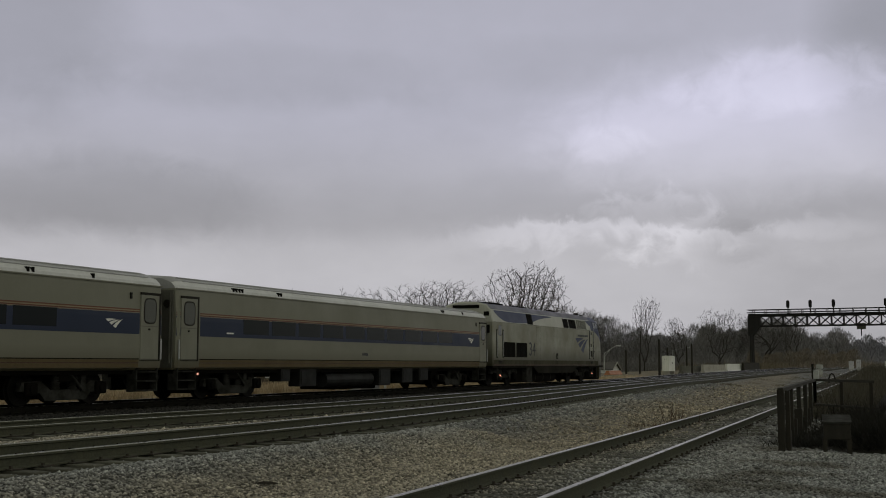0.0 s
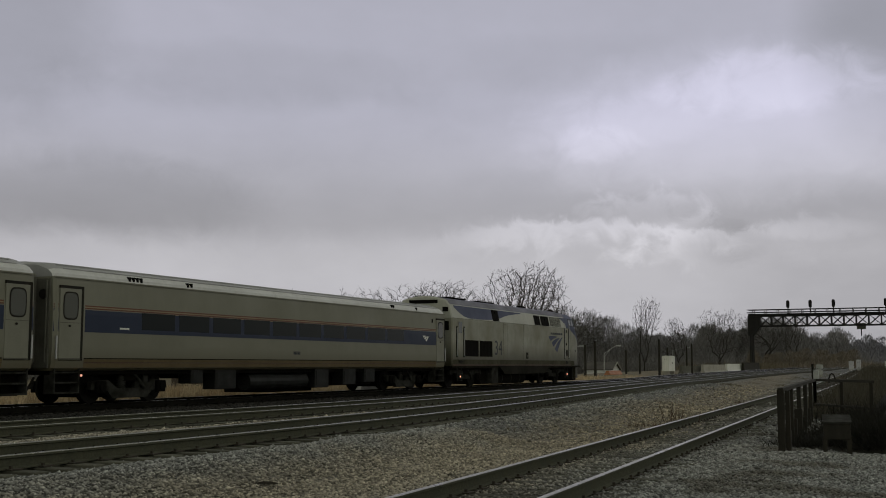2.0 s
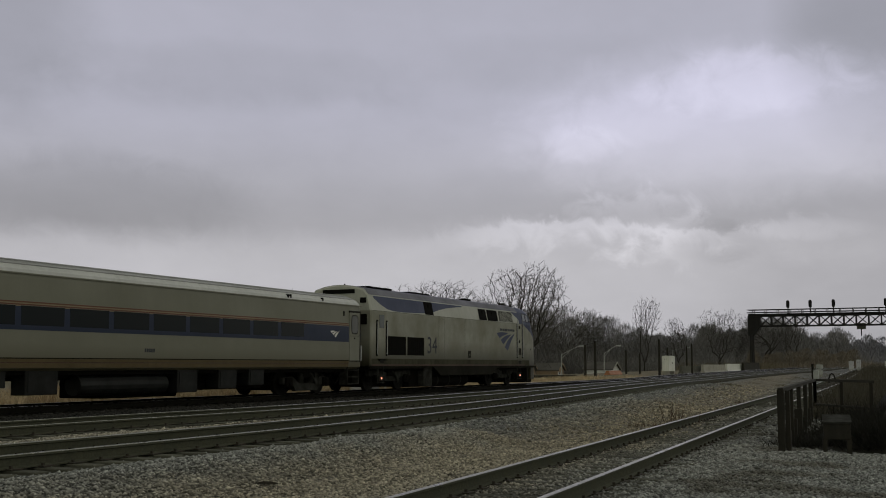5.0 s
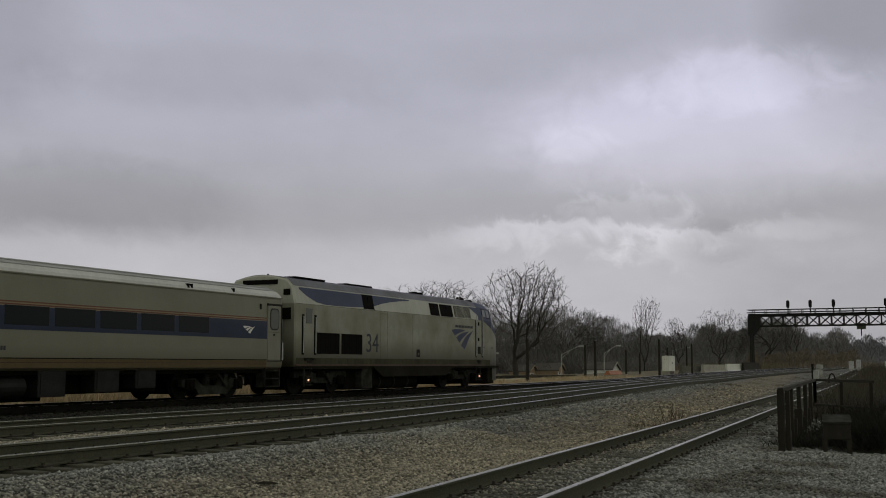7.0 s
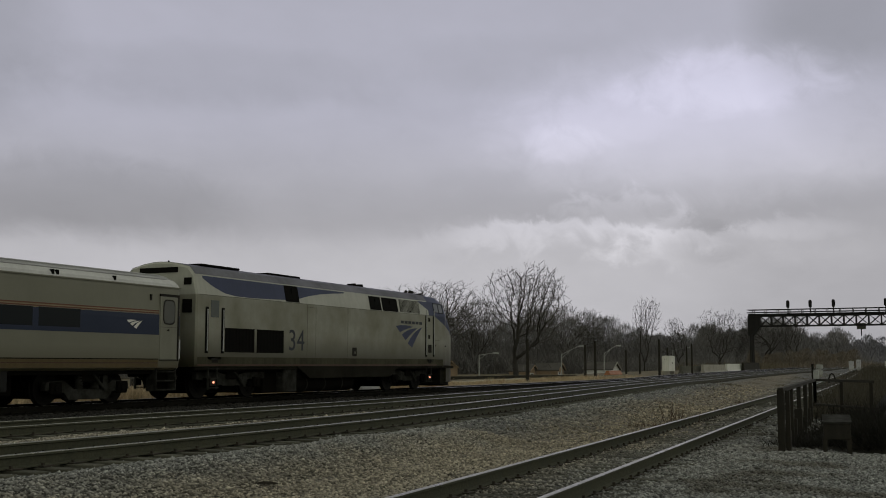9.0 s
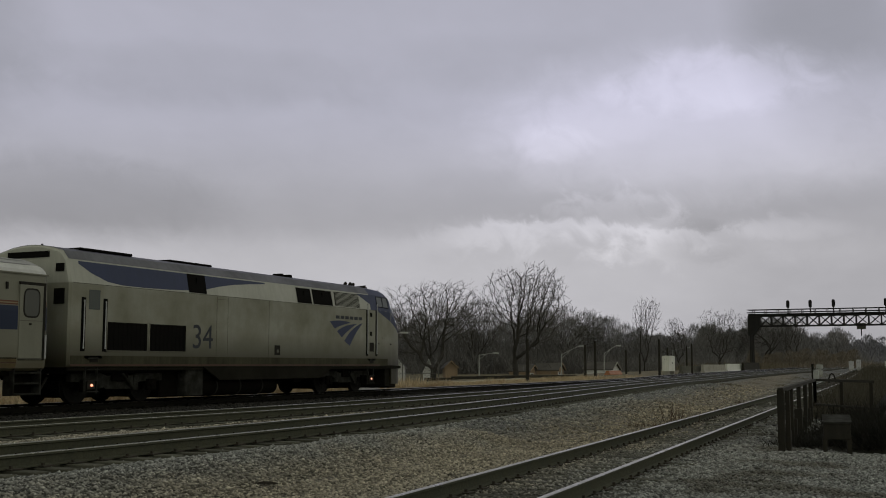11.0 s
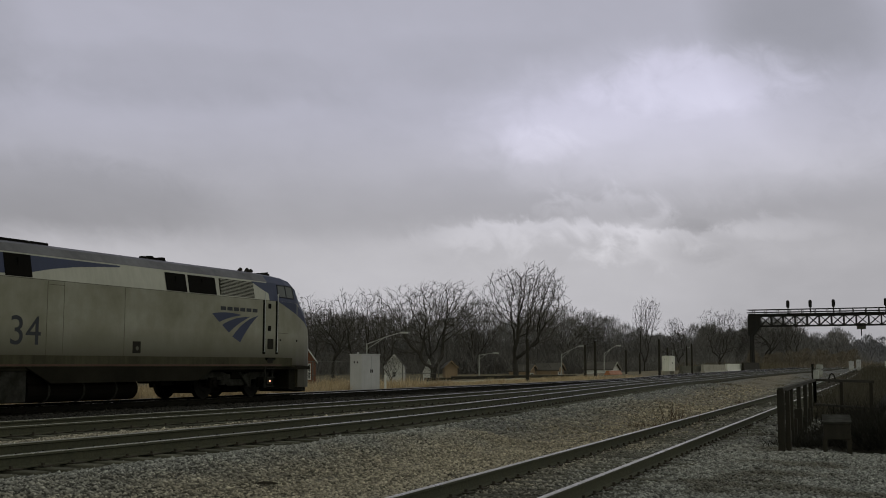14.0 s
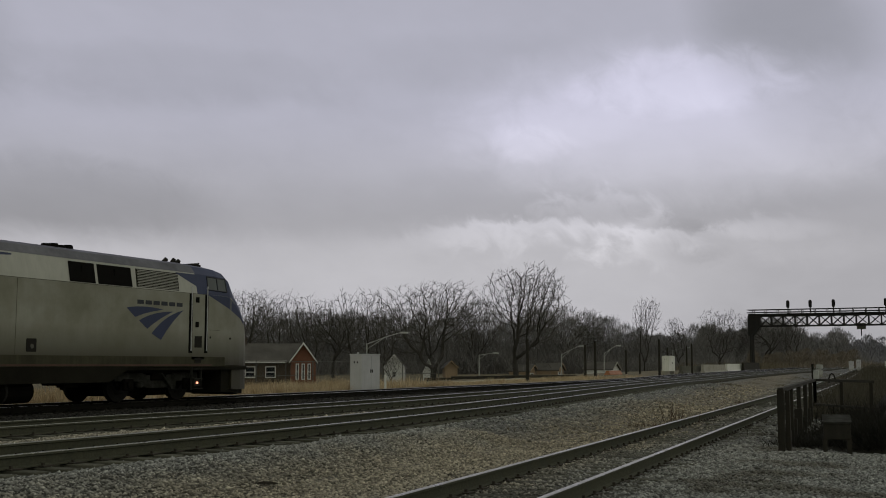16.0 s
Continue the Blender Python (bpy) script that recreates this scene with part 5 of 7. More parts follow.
        for xa, xb in ((-1.32, -0.52), (-24.96, -24.16)):
            # shade at the recess's top and right jamb, drawn as a black sheet
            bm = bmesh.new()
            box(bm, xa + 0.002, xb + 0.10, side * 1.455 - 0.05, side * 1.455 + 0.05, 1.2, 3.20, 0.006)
            part("door_recess", bm, "black_steel", C, "black sheet for the shade in the door recess")
            # the ends of the band and stripes past the door
            xa2, xb2 = (xb + 0.105, -0.335) if xa > -5 else (-25.135, xa - 0.02)
            for z0, z1, mt, nm in ((1.97, 2.575, "car_blue", "blue_band"), (2.60, 2.632, "orange", "red_stripe"), (2.666, 2.70, "orange", "red_stripe")):
                bm = bmesh.new()
                ends = sorted((xa2, xb2), key=abs)
                vs = [bm.verts.new((x, side * (car_side(z) * (0.972 if abs(x) in (0.335, 25.135) else 1.0) + 0.006), z)) for x, z in ((ends[0], z0), (ends[1], z0), (ends[1], z1), (ends[0], z1))]
                bm.faces.new(vs)
                part(nm, bm, mt, C)
            bm = bmesh.new()
            box(bm, xa, xb, side * 1.475 - 0.04, side * 1.475 + 0.04, 1.22, 3.12, 0.006)
            part("door", bm, "door_silver", C, "silver vestibule door")
            bm = bmesh.new()
            box(bm, xa + 0.01, xb - 0.01, side * 1.515 - 0.003, side * 1.515 + 0.003, 2.20, 2.212)
            box(bm, xa, xb, side * 1.516 - 0.006, side * 1.516 + 0.006, 1.225, 1.26)
            part("door_seam", bm, "rubber_grey", C)
            bm = bmesh.new()
            w = xb - xa
            pts = []
            for i in range(20):
                a = 2 * math.pi * i / 20
                px = math.copysign(abs(math.cos(a)) ** 0.5, math.cos(a)) * 0.25
                pz = math.copysign(abs(math.sin(a)) ** 0.5, math.sin(a)) * 0.34
                pts.append((xa + w / 2 + px, 2.66 + pz))
            vs = [bm.verts.new((xa + w / 2 + (px - xa - w / 2) * 1.16, side * 1.5185, 2.66 + (pz - 2.66) * 1.12)) for px, pz in pts]
            bm.faces.new(vs)
            part("door_gasket", bm, "black_steel", C, "black rubber window gasket")
            bm = bmesh.new()
            vs = [bm.verts.new((px, side * 1.523, pz)) for px, pz in pts]
            bm.faces.new(vs)
            part("door_window", bm, "door_glass", C, "rounded grey door window")
            bm = bmesh.new()
            tube(bm, (xa + w * 0.45, side * 1.51, 2.12), (xa + w * 0.45, side * 1.55, 2.12), 0.03, n=8)
            part("door_handle", bm, "black_steel", C)
            bm = bmesh.new()
            for k in range(3):
                box(bm, xa - 0.06, xb + 0.06, side * (1.28 - 0.0 * k) - 0.16, side * 1.28 + 0.16, 0.32 + 0.27 * k, 0.36 + 0.27 * k)
            for xx in (xa - 0.07, xb + 0.03):
                box(bm, xx, xx + 0.04, side * 1.28 - 0.18, side * 1.28 + 0.18, 0.32, 1.2)
            part("boarding_steps", bm, "truck_steel", C, "dark steel boarding steps")
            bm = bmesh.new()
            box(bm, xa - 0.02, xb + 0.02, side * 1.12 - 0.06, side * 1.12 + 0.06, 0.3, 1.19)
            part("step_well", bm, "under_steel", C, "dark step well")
            bm = bmesh.new()
            xe = xb + 0.10 if xa > -5 else xa - 0.10
            tube(bm, (xe, side * 1.53, 1.25), (xe, side * 1.53, 1.85), 0.025, n=8)
            part("grab_rail", bm, "cabinet_metal", C, "bright steel grab rail")
            bm = bmesh.new()
            xl = xa - 0.45 if xa > -5 else xb + 0.35
            if xa < -5:
                tube(bm, (-24.08, side * 1.49, 0.80), (-24.08, side * 1.52, 0.80), 0.032, n=10)
                part("marker_light", bm, "step_red", C, "small glowing red marker light")
            else:
                box(bm, xl, xl + 0.07, side * 1.47 - 0.03, side * 1.47 + 0.03, 2.98, 3.16)
                part("marker_lamp", bm, "black_steel", C, "small black lamp bracket")
        for a, b, z in ((-17.85, -16.7, 0.30), (-11.7, -10.7, 0.24), (-9.6, -8.6, 0.32), (-7.9, -7.0, 0.40), (-19.1, -18.5, 0.50)) if side < 0 else ((-12.9, -11.0, 0.26), (-9.4, -7.2, 0.34)):
            bm = bmesh.new()
            box(bm, a, b, min(side * 0.85, side * 1.36), max(side * 0.85, side * 1.36), z, 0.95, 0.02)
            box(bm, a + 0.08, b - 0.08, min(side * 1.36, side * 1.375), max(side * 1.36, side * 1.375), z + 0.08, 0.87)
            part("equipment_box", bm, "equipment_grey", C, "dark underfloor equipment box")
        bm = bmesh.new()
        tube(bm, (-15.75 if side < 0 else -13.9, side * 0.98, 0.52), (-12.0, side * 0.98, 0.52), 0.29, n=16)
        for xx in (-13.4, -12.6):
            box(bm, xx, xx + 0.08, side * 0.95 - 0.05, side * 0.95 + 0.05, 0.5, 0.95)
        part("air_tank", bm, "equipment_grey", C, "dark underfloor tank")
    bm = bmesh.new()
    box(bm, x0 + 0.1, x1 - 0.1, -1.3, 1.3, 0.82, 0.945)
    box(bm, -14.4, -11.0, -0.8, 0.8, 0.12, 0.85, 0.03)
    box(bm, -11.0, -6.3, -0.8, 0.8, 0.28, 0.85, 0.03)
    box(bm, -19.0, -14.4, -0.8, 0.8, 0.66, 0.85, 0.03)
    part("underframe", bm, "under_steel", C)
    # end diaphragms
    for x, s in ((x0, -1), (x1, 1)):
        bm = bmesh.new()
        box(bm, min(x, x + s * 0.32), max(x, x + s * 0.32), -0.95, 0.95, 1.05, 3.5, 0.1)
        part("diaphragm", bm, "rubber_grey", C, "grey folded rubber diaphragm")
        bm = bmesh.new()
        box(bm, min(x, x + s * 0.05), max(x, x + s * 0.05), -1.36, 1.36, 1.0, 3.36)
        part("end_wall", bm, "rubber_grey", C, "grimy grey end wall")
        for sy in (-1, 1):
            bm = bmesh.new()
            tube(bm, (x + s * 0.05, sy * 1.16, 2.95), (x + s * 0.10, sy * 1.16, 2.95), 0.13, 0.12, n=14)
            part("end_vent", bm, "black_steel", C, "round dark end vent")
            bm = bmesh.new()
            tube(bm, (x + s * 0.09, sy * 1.30, 1.15), (x + s * 0.09, sy * 1.30, 3.3), 0.022, n=6)
            part("corner_rail", bm, "rubber_grey", C)
    coupler(C, x0 - 0.3, x0 + 0.5)
    coupler(C, x1 - 0.5, x1 + 0.3)
    hoses(C, 0.0)
    mesh = wheelset_mesh(0.457)
    for c in (-3.85, -21.65):
        truck(C, c, 2.59, 0.457, False)
        for dx in (-1.295, 1.295):
            wheelset(C, c + dx, 0.457, mesh)
    return C


LOCO = locomotive()
CAR_1 = passenger_car("silver passenger car with dark blue window band behind the locomotive")
CAR_2 = passenger_car("silver passenger car with dark blue window band, second from the locomotive")
TRAIN_Y = 22.99

# ---------------------------------------------------------------- drifting cloud deck


def cloud_deck():
    m = bpy.data.materials.new("cloud_deck")
    m.use_nodes = True
    nt = m.node_tree
    nt.nodes.clear()
    out = nt.nodes.new("ShaderNodeOutputMaterial")
    em = nt.nodes.new("ShaderNodeEmission")
    tc = nt.nodes.new("ShaderNodeTexCoord")
    nrm = nt.nodes.new("ShaderNodeVectorMath")
    nrm.operation = "NORMALIZE"
    nt.links.new(tc.outputs["Object"], nrm.inputs[0])
    nt.links.new(overcast(nt, nrm.outputs[0]), em.inputs["Color"])
    nt.links.new(em.outputs[0], out.inputs["Surface"])
    M["cloud_deck"] = m
    # a level ceiling that meets the far distance in a wall, so that it drifts faster the higher it stands
    verts, faces = [], []
    na, ne = 48, 42
    for i in range(na + 1):
        a = YAW + radians(-62 + 124 * i / na)
        for j in range(ne + 1):
            e = radians(-4 + 42 * j / ne)
            R = min(3400.0, 300.0 / math.sin(max(e, 0.01)))
            verts.append((R * math.sin(a) * math.cos(e), R * math.cos(a) * math.cos(e), R * math.sin(e)))
    for i in range(na):
        for j in range(ne):
            k = i * (ne + 1) + j
            faces.append((k, k + 1, k + ne + 2, k + ne + 1))
    ob = mesh_object("cloud_backdrop", verts, faces, "cloud_deck", smooth=True)
    return tagged(ob, "grey layered overcast clouds drifting slowly", "clouds", kind="structure")


CLOUDS = cloud_deck()

# ---------------------------------------------------------------- places by bearing


def at(bearing, depth):
    """A place at a distance along the view's middle line, bearing in degrees to the right of it."""
    a = YAW + radians(bearing)
    r = depth / math.cos(radians(bearing))
    return r * math.sin(a), r * math.cos(a)


# ---------------------------------------------------------------- signal gantry
def gantry():
    G = thing("signal_gantry", 195, 0, 0, label="dark steel signal gantry spanning all tracks", category="signal gantry")
    y_far, y_near = 31.4, 1.0
    zg = grade(195) - 0.4
    lo, hi = 7.6, 9.38
    bm = bmesh.new()
    for x in (-0.5, 0.5):
        tube(bm, (x * 1.0, y_far, zg), (x, y_far, 6.2), 0.32, 0.30, n=8)
    prism(bm, [(-0.5, 6.0), (0.5, 6.0), (0.6, lo), (0.6, hi), (-0.6, hi), (-0.6, lo)], y_far - 0.5, y_far + 0.5)
    part("post", bm, "gantry_steel", G, "dark riveted gantry post")
    bm = bmesh.new()
    vs = [bm.verts.new((x, y, z)) for x in (-0.6, 0.6) for y, z in ((y_far - 0.4, 5.9), (y_far - 1.6, lo), (y_far - 1.6, hi), (y_far - 0.4, hi))]
    bm.faces.new(vs[:4]), bm.faces.new(vs[4:]), bm.faces.new((vs[0], vs[1], vs[5], vs[4])), bm.faces.new((vs[1], vs[2], vs[6], vs[5]))
    part("knee_plate", bm, "gantry_steel", G, "dark knee plate")
    bm = bmesh.new()
    for x in (-0.5, 0.5):
        tube(bm, (x, y_near, -0.6), (x, y_near, lo), 0.3, n=8)
    part("post", bm, "gantry_steel", G)
    for x in (-0.6, 0.6):
        for z, r in ((lo, 0.13), (hi, 0.2)):
            bm = bmesh.new()
            box(bm, x - 0.1, x + 0.1, y_near, y_far + 0.4, z - r, z + r)
            part("chord", bm, "gantry_steel", G)
    n = 15
    step = (y_far - 1.4 - y_near) / n
    for i in range(n + 1):
        y = y_near + i * step
        for x in (-0.6, 0.6):
            bm = bmesh.new()
            box(bm, x - 0.06, x + 0.06, y - 0.10, y + 0.10, lo, hi)
            part("upright", bm, "gantry_steel", G)
            if i < n:
                for z0, z1 in ((lo, hi), (hi, lo)):
                    bm = bmesh.new()
                    tube(bm, (x, y, z0), (x, y + step, z1), 0.06, n=4)
                    part("brace", bm, "gantry_steel", G)
    # walkway rail
    bm = bmesh.new()
    box(bm, -1.0, 1.0, y_near, y_far + 0.4, hi + 0.2, hi + 0.3)
    part("walkway", bm, "gantry_steel", G)
    bm = bmesh.new()
    for x in (-1.0, 1.0):
        for z in (hi + 0.55, hi + 1.0):
            tube(bm, (x, y_near, z), (x, y_far + 0.6, z), 0.055, n=5)
        y = y_near
        while y < y_far + 0.7:
            tube(bm, (x, y, hi + 0.2), (x, y, hi + 1.0), 0.06, n=5)
            y += 2.0
    part("handrail", bm, "gantry_steel", G, "thin handrail of the gantry walkway")
    for y in (25.22, 21.62, 17.95, 9.9):
        bm = bmesh.new()
        tube(bm, (-0.8, y, hi + 0.2), (-0.8, y, hi + 1.4), 0.09, n=8)
        part("signal_mast", bm, "gantry_steel", G)
        bm = bmesh.new()
        pts = []
        for i in range(20):
            a = 2 * math.pi * i / 20
            pts.append((0.27 * math.cos(a), hi + 1.85 + math.copysign(0.32, math.sin(a)) + 0.34 * math.sin(a)))
        v0 = [bm.verts.new((-0.95, y + p, z)) for p, z in pts]
        v1 = [bm.verts.new((-0.72, y + p, z)) for p, z in pts]
        bm.faces.new(v0), bm.faces.new(v1[::-1])
        for i in range(20):
            bm.faces.new((v0[i], v0[(i + 1) % 20], v1[(i + 1) % 20], v1[i]))
        for dz in (-0.38, 0.0, 0.38):
            tube(bm, (-0.95, y, hi + 1.85 + dz), (-1.25, y, hi + 1.85 + dz), 0.14, n=10)
        bmesh.ops.recalc_face_normals(bm, faces=bm.faces[:])
        part("signal_head", bm, "gantry_steel", G, "black oval signal head")
    bm = bmesh.new()
    tube(bm, (0, 13.8, 5.8), (0, 13.8, lo), 0.08, n=8)
    part("hanger", bm, "gantry_steel", G)
    bm = bmesh.new()
    box(bm, -0.3, 0.3, 13.1, 14.5, 6.9, 7.9, 0.04)
    part("equipment_box", bm, "rubber_grey", G, "grey box hanging below the gantry")


gantry()

# ---------------------------------------------------------------- trees


def tree_meshes(seed, wide, low, points=800, step=0.02, reach=0.17, clear=0.042, forks=3, twigs=4):
    """A bare tree, 1 high, whose limbs grow towards points spread through the crown, thin out by their load and end in fine twigs."""
    rng = np.random.default_rng(seed)
    # the crown: an uneven egg of a few lobes
    goal = []
    lobes = [(rng.uniform(-0.62, 0.62) * wide, rng.uniform(-0.62, 0.62) * wide, rng.uniform(0.42, 0.80)) for _ in range(7)]
    while len(goal) < points:
        lx, ly, lz = lobes[rng.integers(0, 7)]
        d = rng.normal(size=3)
        d *= rng.uniform(0.15, 1.0) ** 0.45 / np.linalg.norm(d)
        p = np.array([lx + d[0] * wide * 0.50, ly + d[1] * wide * 0.50, lz + d[2] * 0.22])
        if low < p[2] < 1.0:
            goal.append(p)
    goal = np.array(goal)
    nodes, parent = [np.zeros(3)], [-1]
    d = np.array([rng.normal(0, 0.05), rng.normal(0, 0.05), 1.0])
    while nodes[-1][2] < low * 0.72:
        nodes.append(nodes[-1] + d / np.linalg.norm(d) * step + rng.normal(0, 0.0012, 3))
        parent.append(len(nodes) - 2)
    top = len(nodes) - 1
    for k in range(forks):
        a = 2 * math.pi * (k + rng.uniform(-0.2, 0.2)) / forks
        d, at_node = np.array([math.cos(a) * 0.8, math.sin(a) * 0.8, rng.uniform(0.8, 1.5)]), top - int(rng.integers(0, 4))
        for i in range(int(0.16 / step)):
            d = d / np.linalg.norm(d) + rng.normal(0, 0.16, 3) + np.array([0, 0, 0.05])
            nodes.append(nodes[at_node] + d / np.linalg.norm(d) * step)
            parent.append(at_node)
            at_node = len(nodes) - 1
    live = np.ones(len(goal), bool)
    for _ in range(60):
        if not live.any():
            break
        N, G = np.array(nodes), goal[live]
        dist = ((G[:, None] - N[None]) ** 2).sum(2)
        near = dist.argmin(1)
        close = dist[np.arange(len(G)), near] < reach * reach
        pull = {}
        for g, i in zip(G[close], near[close]):
            v = g - N[i]
            pull[i] = pull.get(i, 0) + v / np.linalg.norm(v)
        if not pull:
            break
        for i, v in pull.items():
            along = N[i] - N[parent[i]] if parent[i] >= 0 else np.array([0, 0, step])
            v = v / np.linalg.norm(v) + along / np.linalg.norm(along) * 0.9 + rng.normal(0, 0.24, 3) + np.array([0, 0, 0.06])
            nodes.append(N[i] + v / (np.linalg.norm(v) + 1e-6) * step)
            parent.append(i)
        N = np.array(nodes[-len(pull):])
        hit = (((goal[:, None] - N[None]) ** 2).sum(2) < clear * clear).any(1)
        live &= ~hit
    count = len(nodes)
    load, kids = np.zeros(count), np.zeros(count, int)
    for i in range(count - 1, 0, -1):
        if kids[i] == 0:
            load[i] = 0.0018 ** 2.15
        load[parent[i]] += load[i]
        kids[parent[i]] += 1
    radius = np.maximum(0.0012, load ** (1 / 2.15)) * 0.66
    lots = ([[], []], [[], []])

    def piece(a, b, r0, r1, sides, store):
        verts, faces = store
        k = len(verts)
        d = Vector(b - a)
        u = d.orthogonal().normalized()
        v = d.normalized().cross(u)
        for c, r in ((a, r0), (b, r1)):
            for i in range(sides):
                t = 2 * math.pi * i / sides
                verts.append(Vector(c) + u * (r * math.cos(t)) + v * (r * math.sin(t)))
        for i in range(sides):
            j = (i + 1) % sides
            faces.append((k + i, k + j, k + sides + j, k + sides + i))
    for i in range(1, count):
        a, b = nodes[parent[i]], nodes[i]
        r0 = min(radius[parent[i]], radius[i] * 1.35)
        thick = radius[i] > 0.0052
        piece(a, b, r0, radius[i], 7 if thick else 3, lots[0] if thick else lots[1])
        if radius[i] < 0.0030:
            d = (b - a) / np.linalg.norm(b - a)
            for _ in range(twigs if kids[i] == 0 else int(rng.integers(0, 2))):
                w = d * 1.1 + rng.normal(0, 0.42, 3) + np.array([0, 0, 0.15])
                piece(b, b + w / np.linalg.norm(w) * rng.uniform(0.02, 0.06), 0.0008, 0.0004, 3, lots[1])
    made = []
    full = max(v.z for v in lots[1][0]) - 0.015
    for (verts, faces), mat, name in zip(lots, ("bark", "twig"), ("trunk", "crown")):
        mesh = bpy.data.meshes.new(name)
        mesh.from_pydata([v / full for v in verts], [], faces)
        mesh.materials.append(M[mat])
        made.append(mesh)
    return made


def tree_thing(meshes, x, y, z, rz, scale, label, wide=1.0):
    T = thing("tree", x, y, z, rz, label, "tree", "bare trees beyond the tracks")
    for mesh in meshes:
        c = new(mesh.name.split(".")[0], mesh)
        c.parent = T
        c.scale = (scale * wide, scale * wide, scale)
    return T


TREES = [
    # bearing, depth, height, kind, turn, breadth
    (3.75, 150, 15.8, 0, 20, 1.0), (-0.5, 150, 15.0, 0, 130, 1.1), (-4.3, 165, 14.2, 2, 60, 1.0), (-6.8, 165, 14.0, 3, 10, 0.85), (-10.2, 150, 14.0, 0, 140, 0.9), (-3.0, 185, 12.5, 3, 90, 0.9), (-8.6, 190, 13.6, 2, 20, 0.9),
    (10.2, 200, 13.4, 2, 100, 0.7), (13.9, 215, 12.2, 3, 250, 1.0), (16.1, 240, 12.4, 1, 30, 0.9), (1.7, 200, 12.4, 3, 130, 0.9), (-12.6, 160, 13.6, 2, 0, 0.9), (-15.5, 170, 14.0, 1, 0, 0.9), (11.9, 230, 11.0, 3, 40, 0.8), (17.3, 260, 13.6, 2, 77, 1.0), (6.6, 210, 12.4, 1, 220, 1.0), (-5.6, 185, 13.2, 1, 75, 0.8), (-2.65, 100, 2.9, 3, 30, 1.2),
]
TREE_MESHES = [tree_meshes(3, 0.46, 0.24, 2300, clear=0.030, forks=4), tree_meshes(5, 0.50, 0.20, 2300, clear=0.030, forks=4), tree_meshes(7, 0.32, 0.24, 1300, clear=0.034), tree_meshes(9, 0.42, 0.22, 1400, clear=0.034)]
for bearing, depth, h, k, turn, wide in TREES:
    x, y = at(bearing, depth)
    tree_thing(TREE_MESHES[k], x, y, ground_level(x, y) - 0.1, turn, h, "bare grey-brown winter tree with a wide twiggy crown", wide)


def slivers(name, centres, directions, lengths, widths, mat, label, category):
    """Many thin twigs or stalks, each one long narrow triangle pair crossed at its middle."""
    n = len(centres)
    rng = np.random.default_rng(n)
    d = directions / np.linalg.norm(directions, axis=1)[:, None]
    u = np.cross(d, rng.normal(size=(n, 3)))
    u /= np.linalg.norm(u, axis=1)[:, None]
    a = centres
    tip = centres + d * lengths[:, None]
    mid = centres + d * (lengths * 0.55)[:, None] + rng.normal(size=(n, 3)) * (lengths * 0.06)[:, None]
    w = u * (widths / 2)[:, None]
    v = np.stack([a - w, a + w, mid + w * 0.8, mid - w * 0.8, tip], 1)
    k = np.arange(n)[:, None] * 5
    quads = np.concatenate([k, k + 1, k + 2, k + 3], 1)
    tris = np.concatenate([k + 3, k + 2, k + 4], 1)
    mesh = bpy.data.meshes.new(name)
    mesh.vertices.add(n * 5)
    mesh.vertices.foreach_set("co", v.reshape(-1))
    mesh.loops.add(n * 7)
    mesh.loops.foreach_set("vertex_index", np.concatenate([quads.reshape(-1), tris.reshape(-1)]))
    mesh.polygons.add(n * 2)
    mesh.polygons.foreach_set("loop_start", np.concatenate([np.arange(n) * 4, n * 4 + np.arange(n) * 3]))
    mesh.update(calc_edges=True)
    mesh.materials.append(M[mat])
    return tagged(new(name, mesh), label, category, kind="stuff")


def spikes(name, centres, directions, lengths, widths, mat, label, category):
    """Very many far twigs, each one thin triangle."""
    n = len(centres)
    rng = np.random.default_rng(n)
    d = directions / np.linalg.norm(directions, axis=1)[:, None]
    u = np.cross(d, rng.normal(size=(n, 3)))
    u *= (widths / 2 / np.linalg.norm(u, axis=1))[:, None]
    v = np.stack([centres - u, centres + u, centres + d * lengths[:, None]], 1)
    mesh = bpy.data.meshes.new(name)
    mesh.vertices.add(n * 3)
    mesh.vertices.foreach_set("co", v.reshape(-1))
    mesh.loops.add(n * 3)
    mesh.loops.foreach_set("vertex_index", np.arange(n * 3))
    mesh.polygons.add(n)
    mesh.polygons.foreach_set("loop_start", np.arange(n) * 3)
    mesh.update(calc_edges=True)
    mesh.materials.append(M[mat])
    return tagged(new(name, mesh), label, category, kind="stuff")


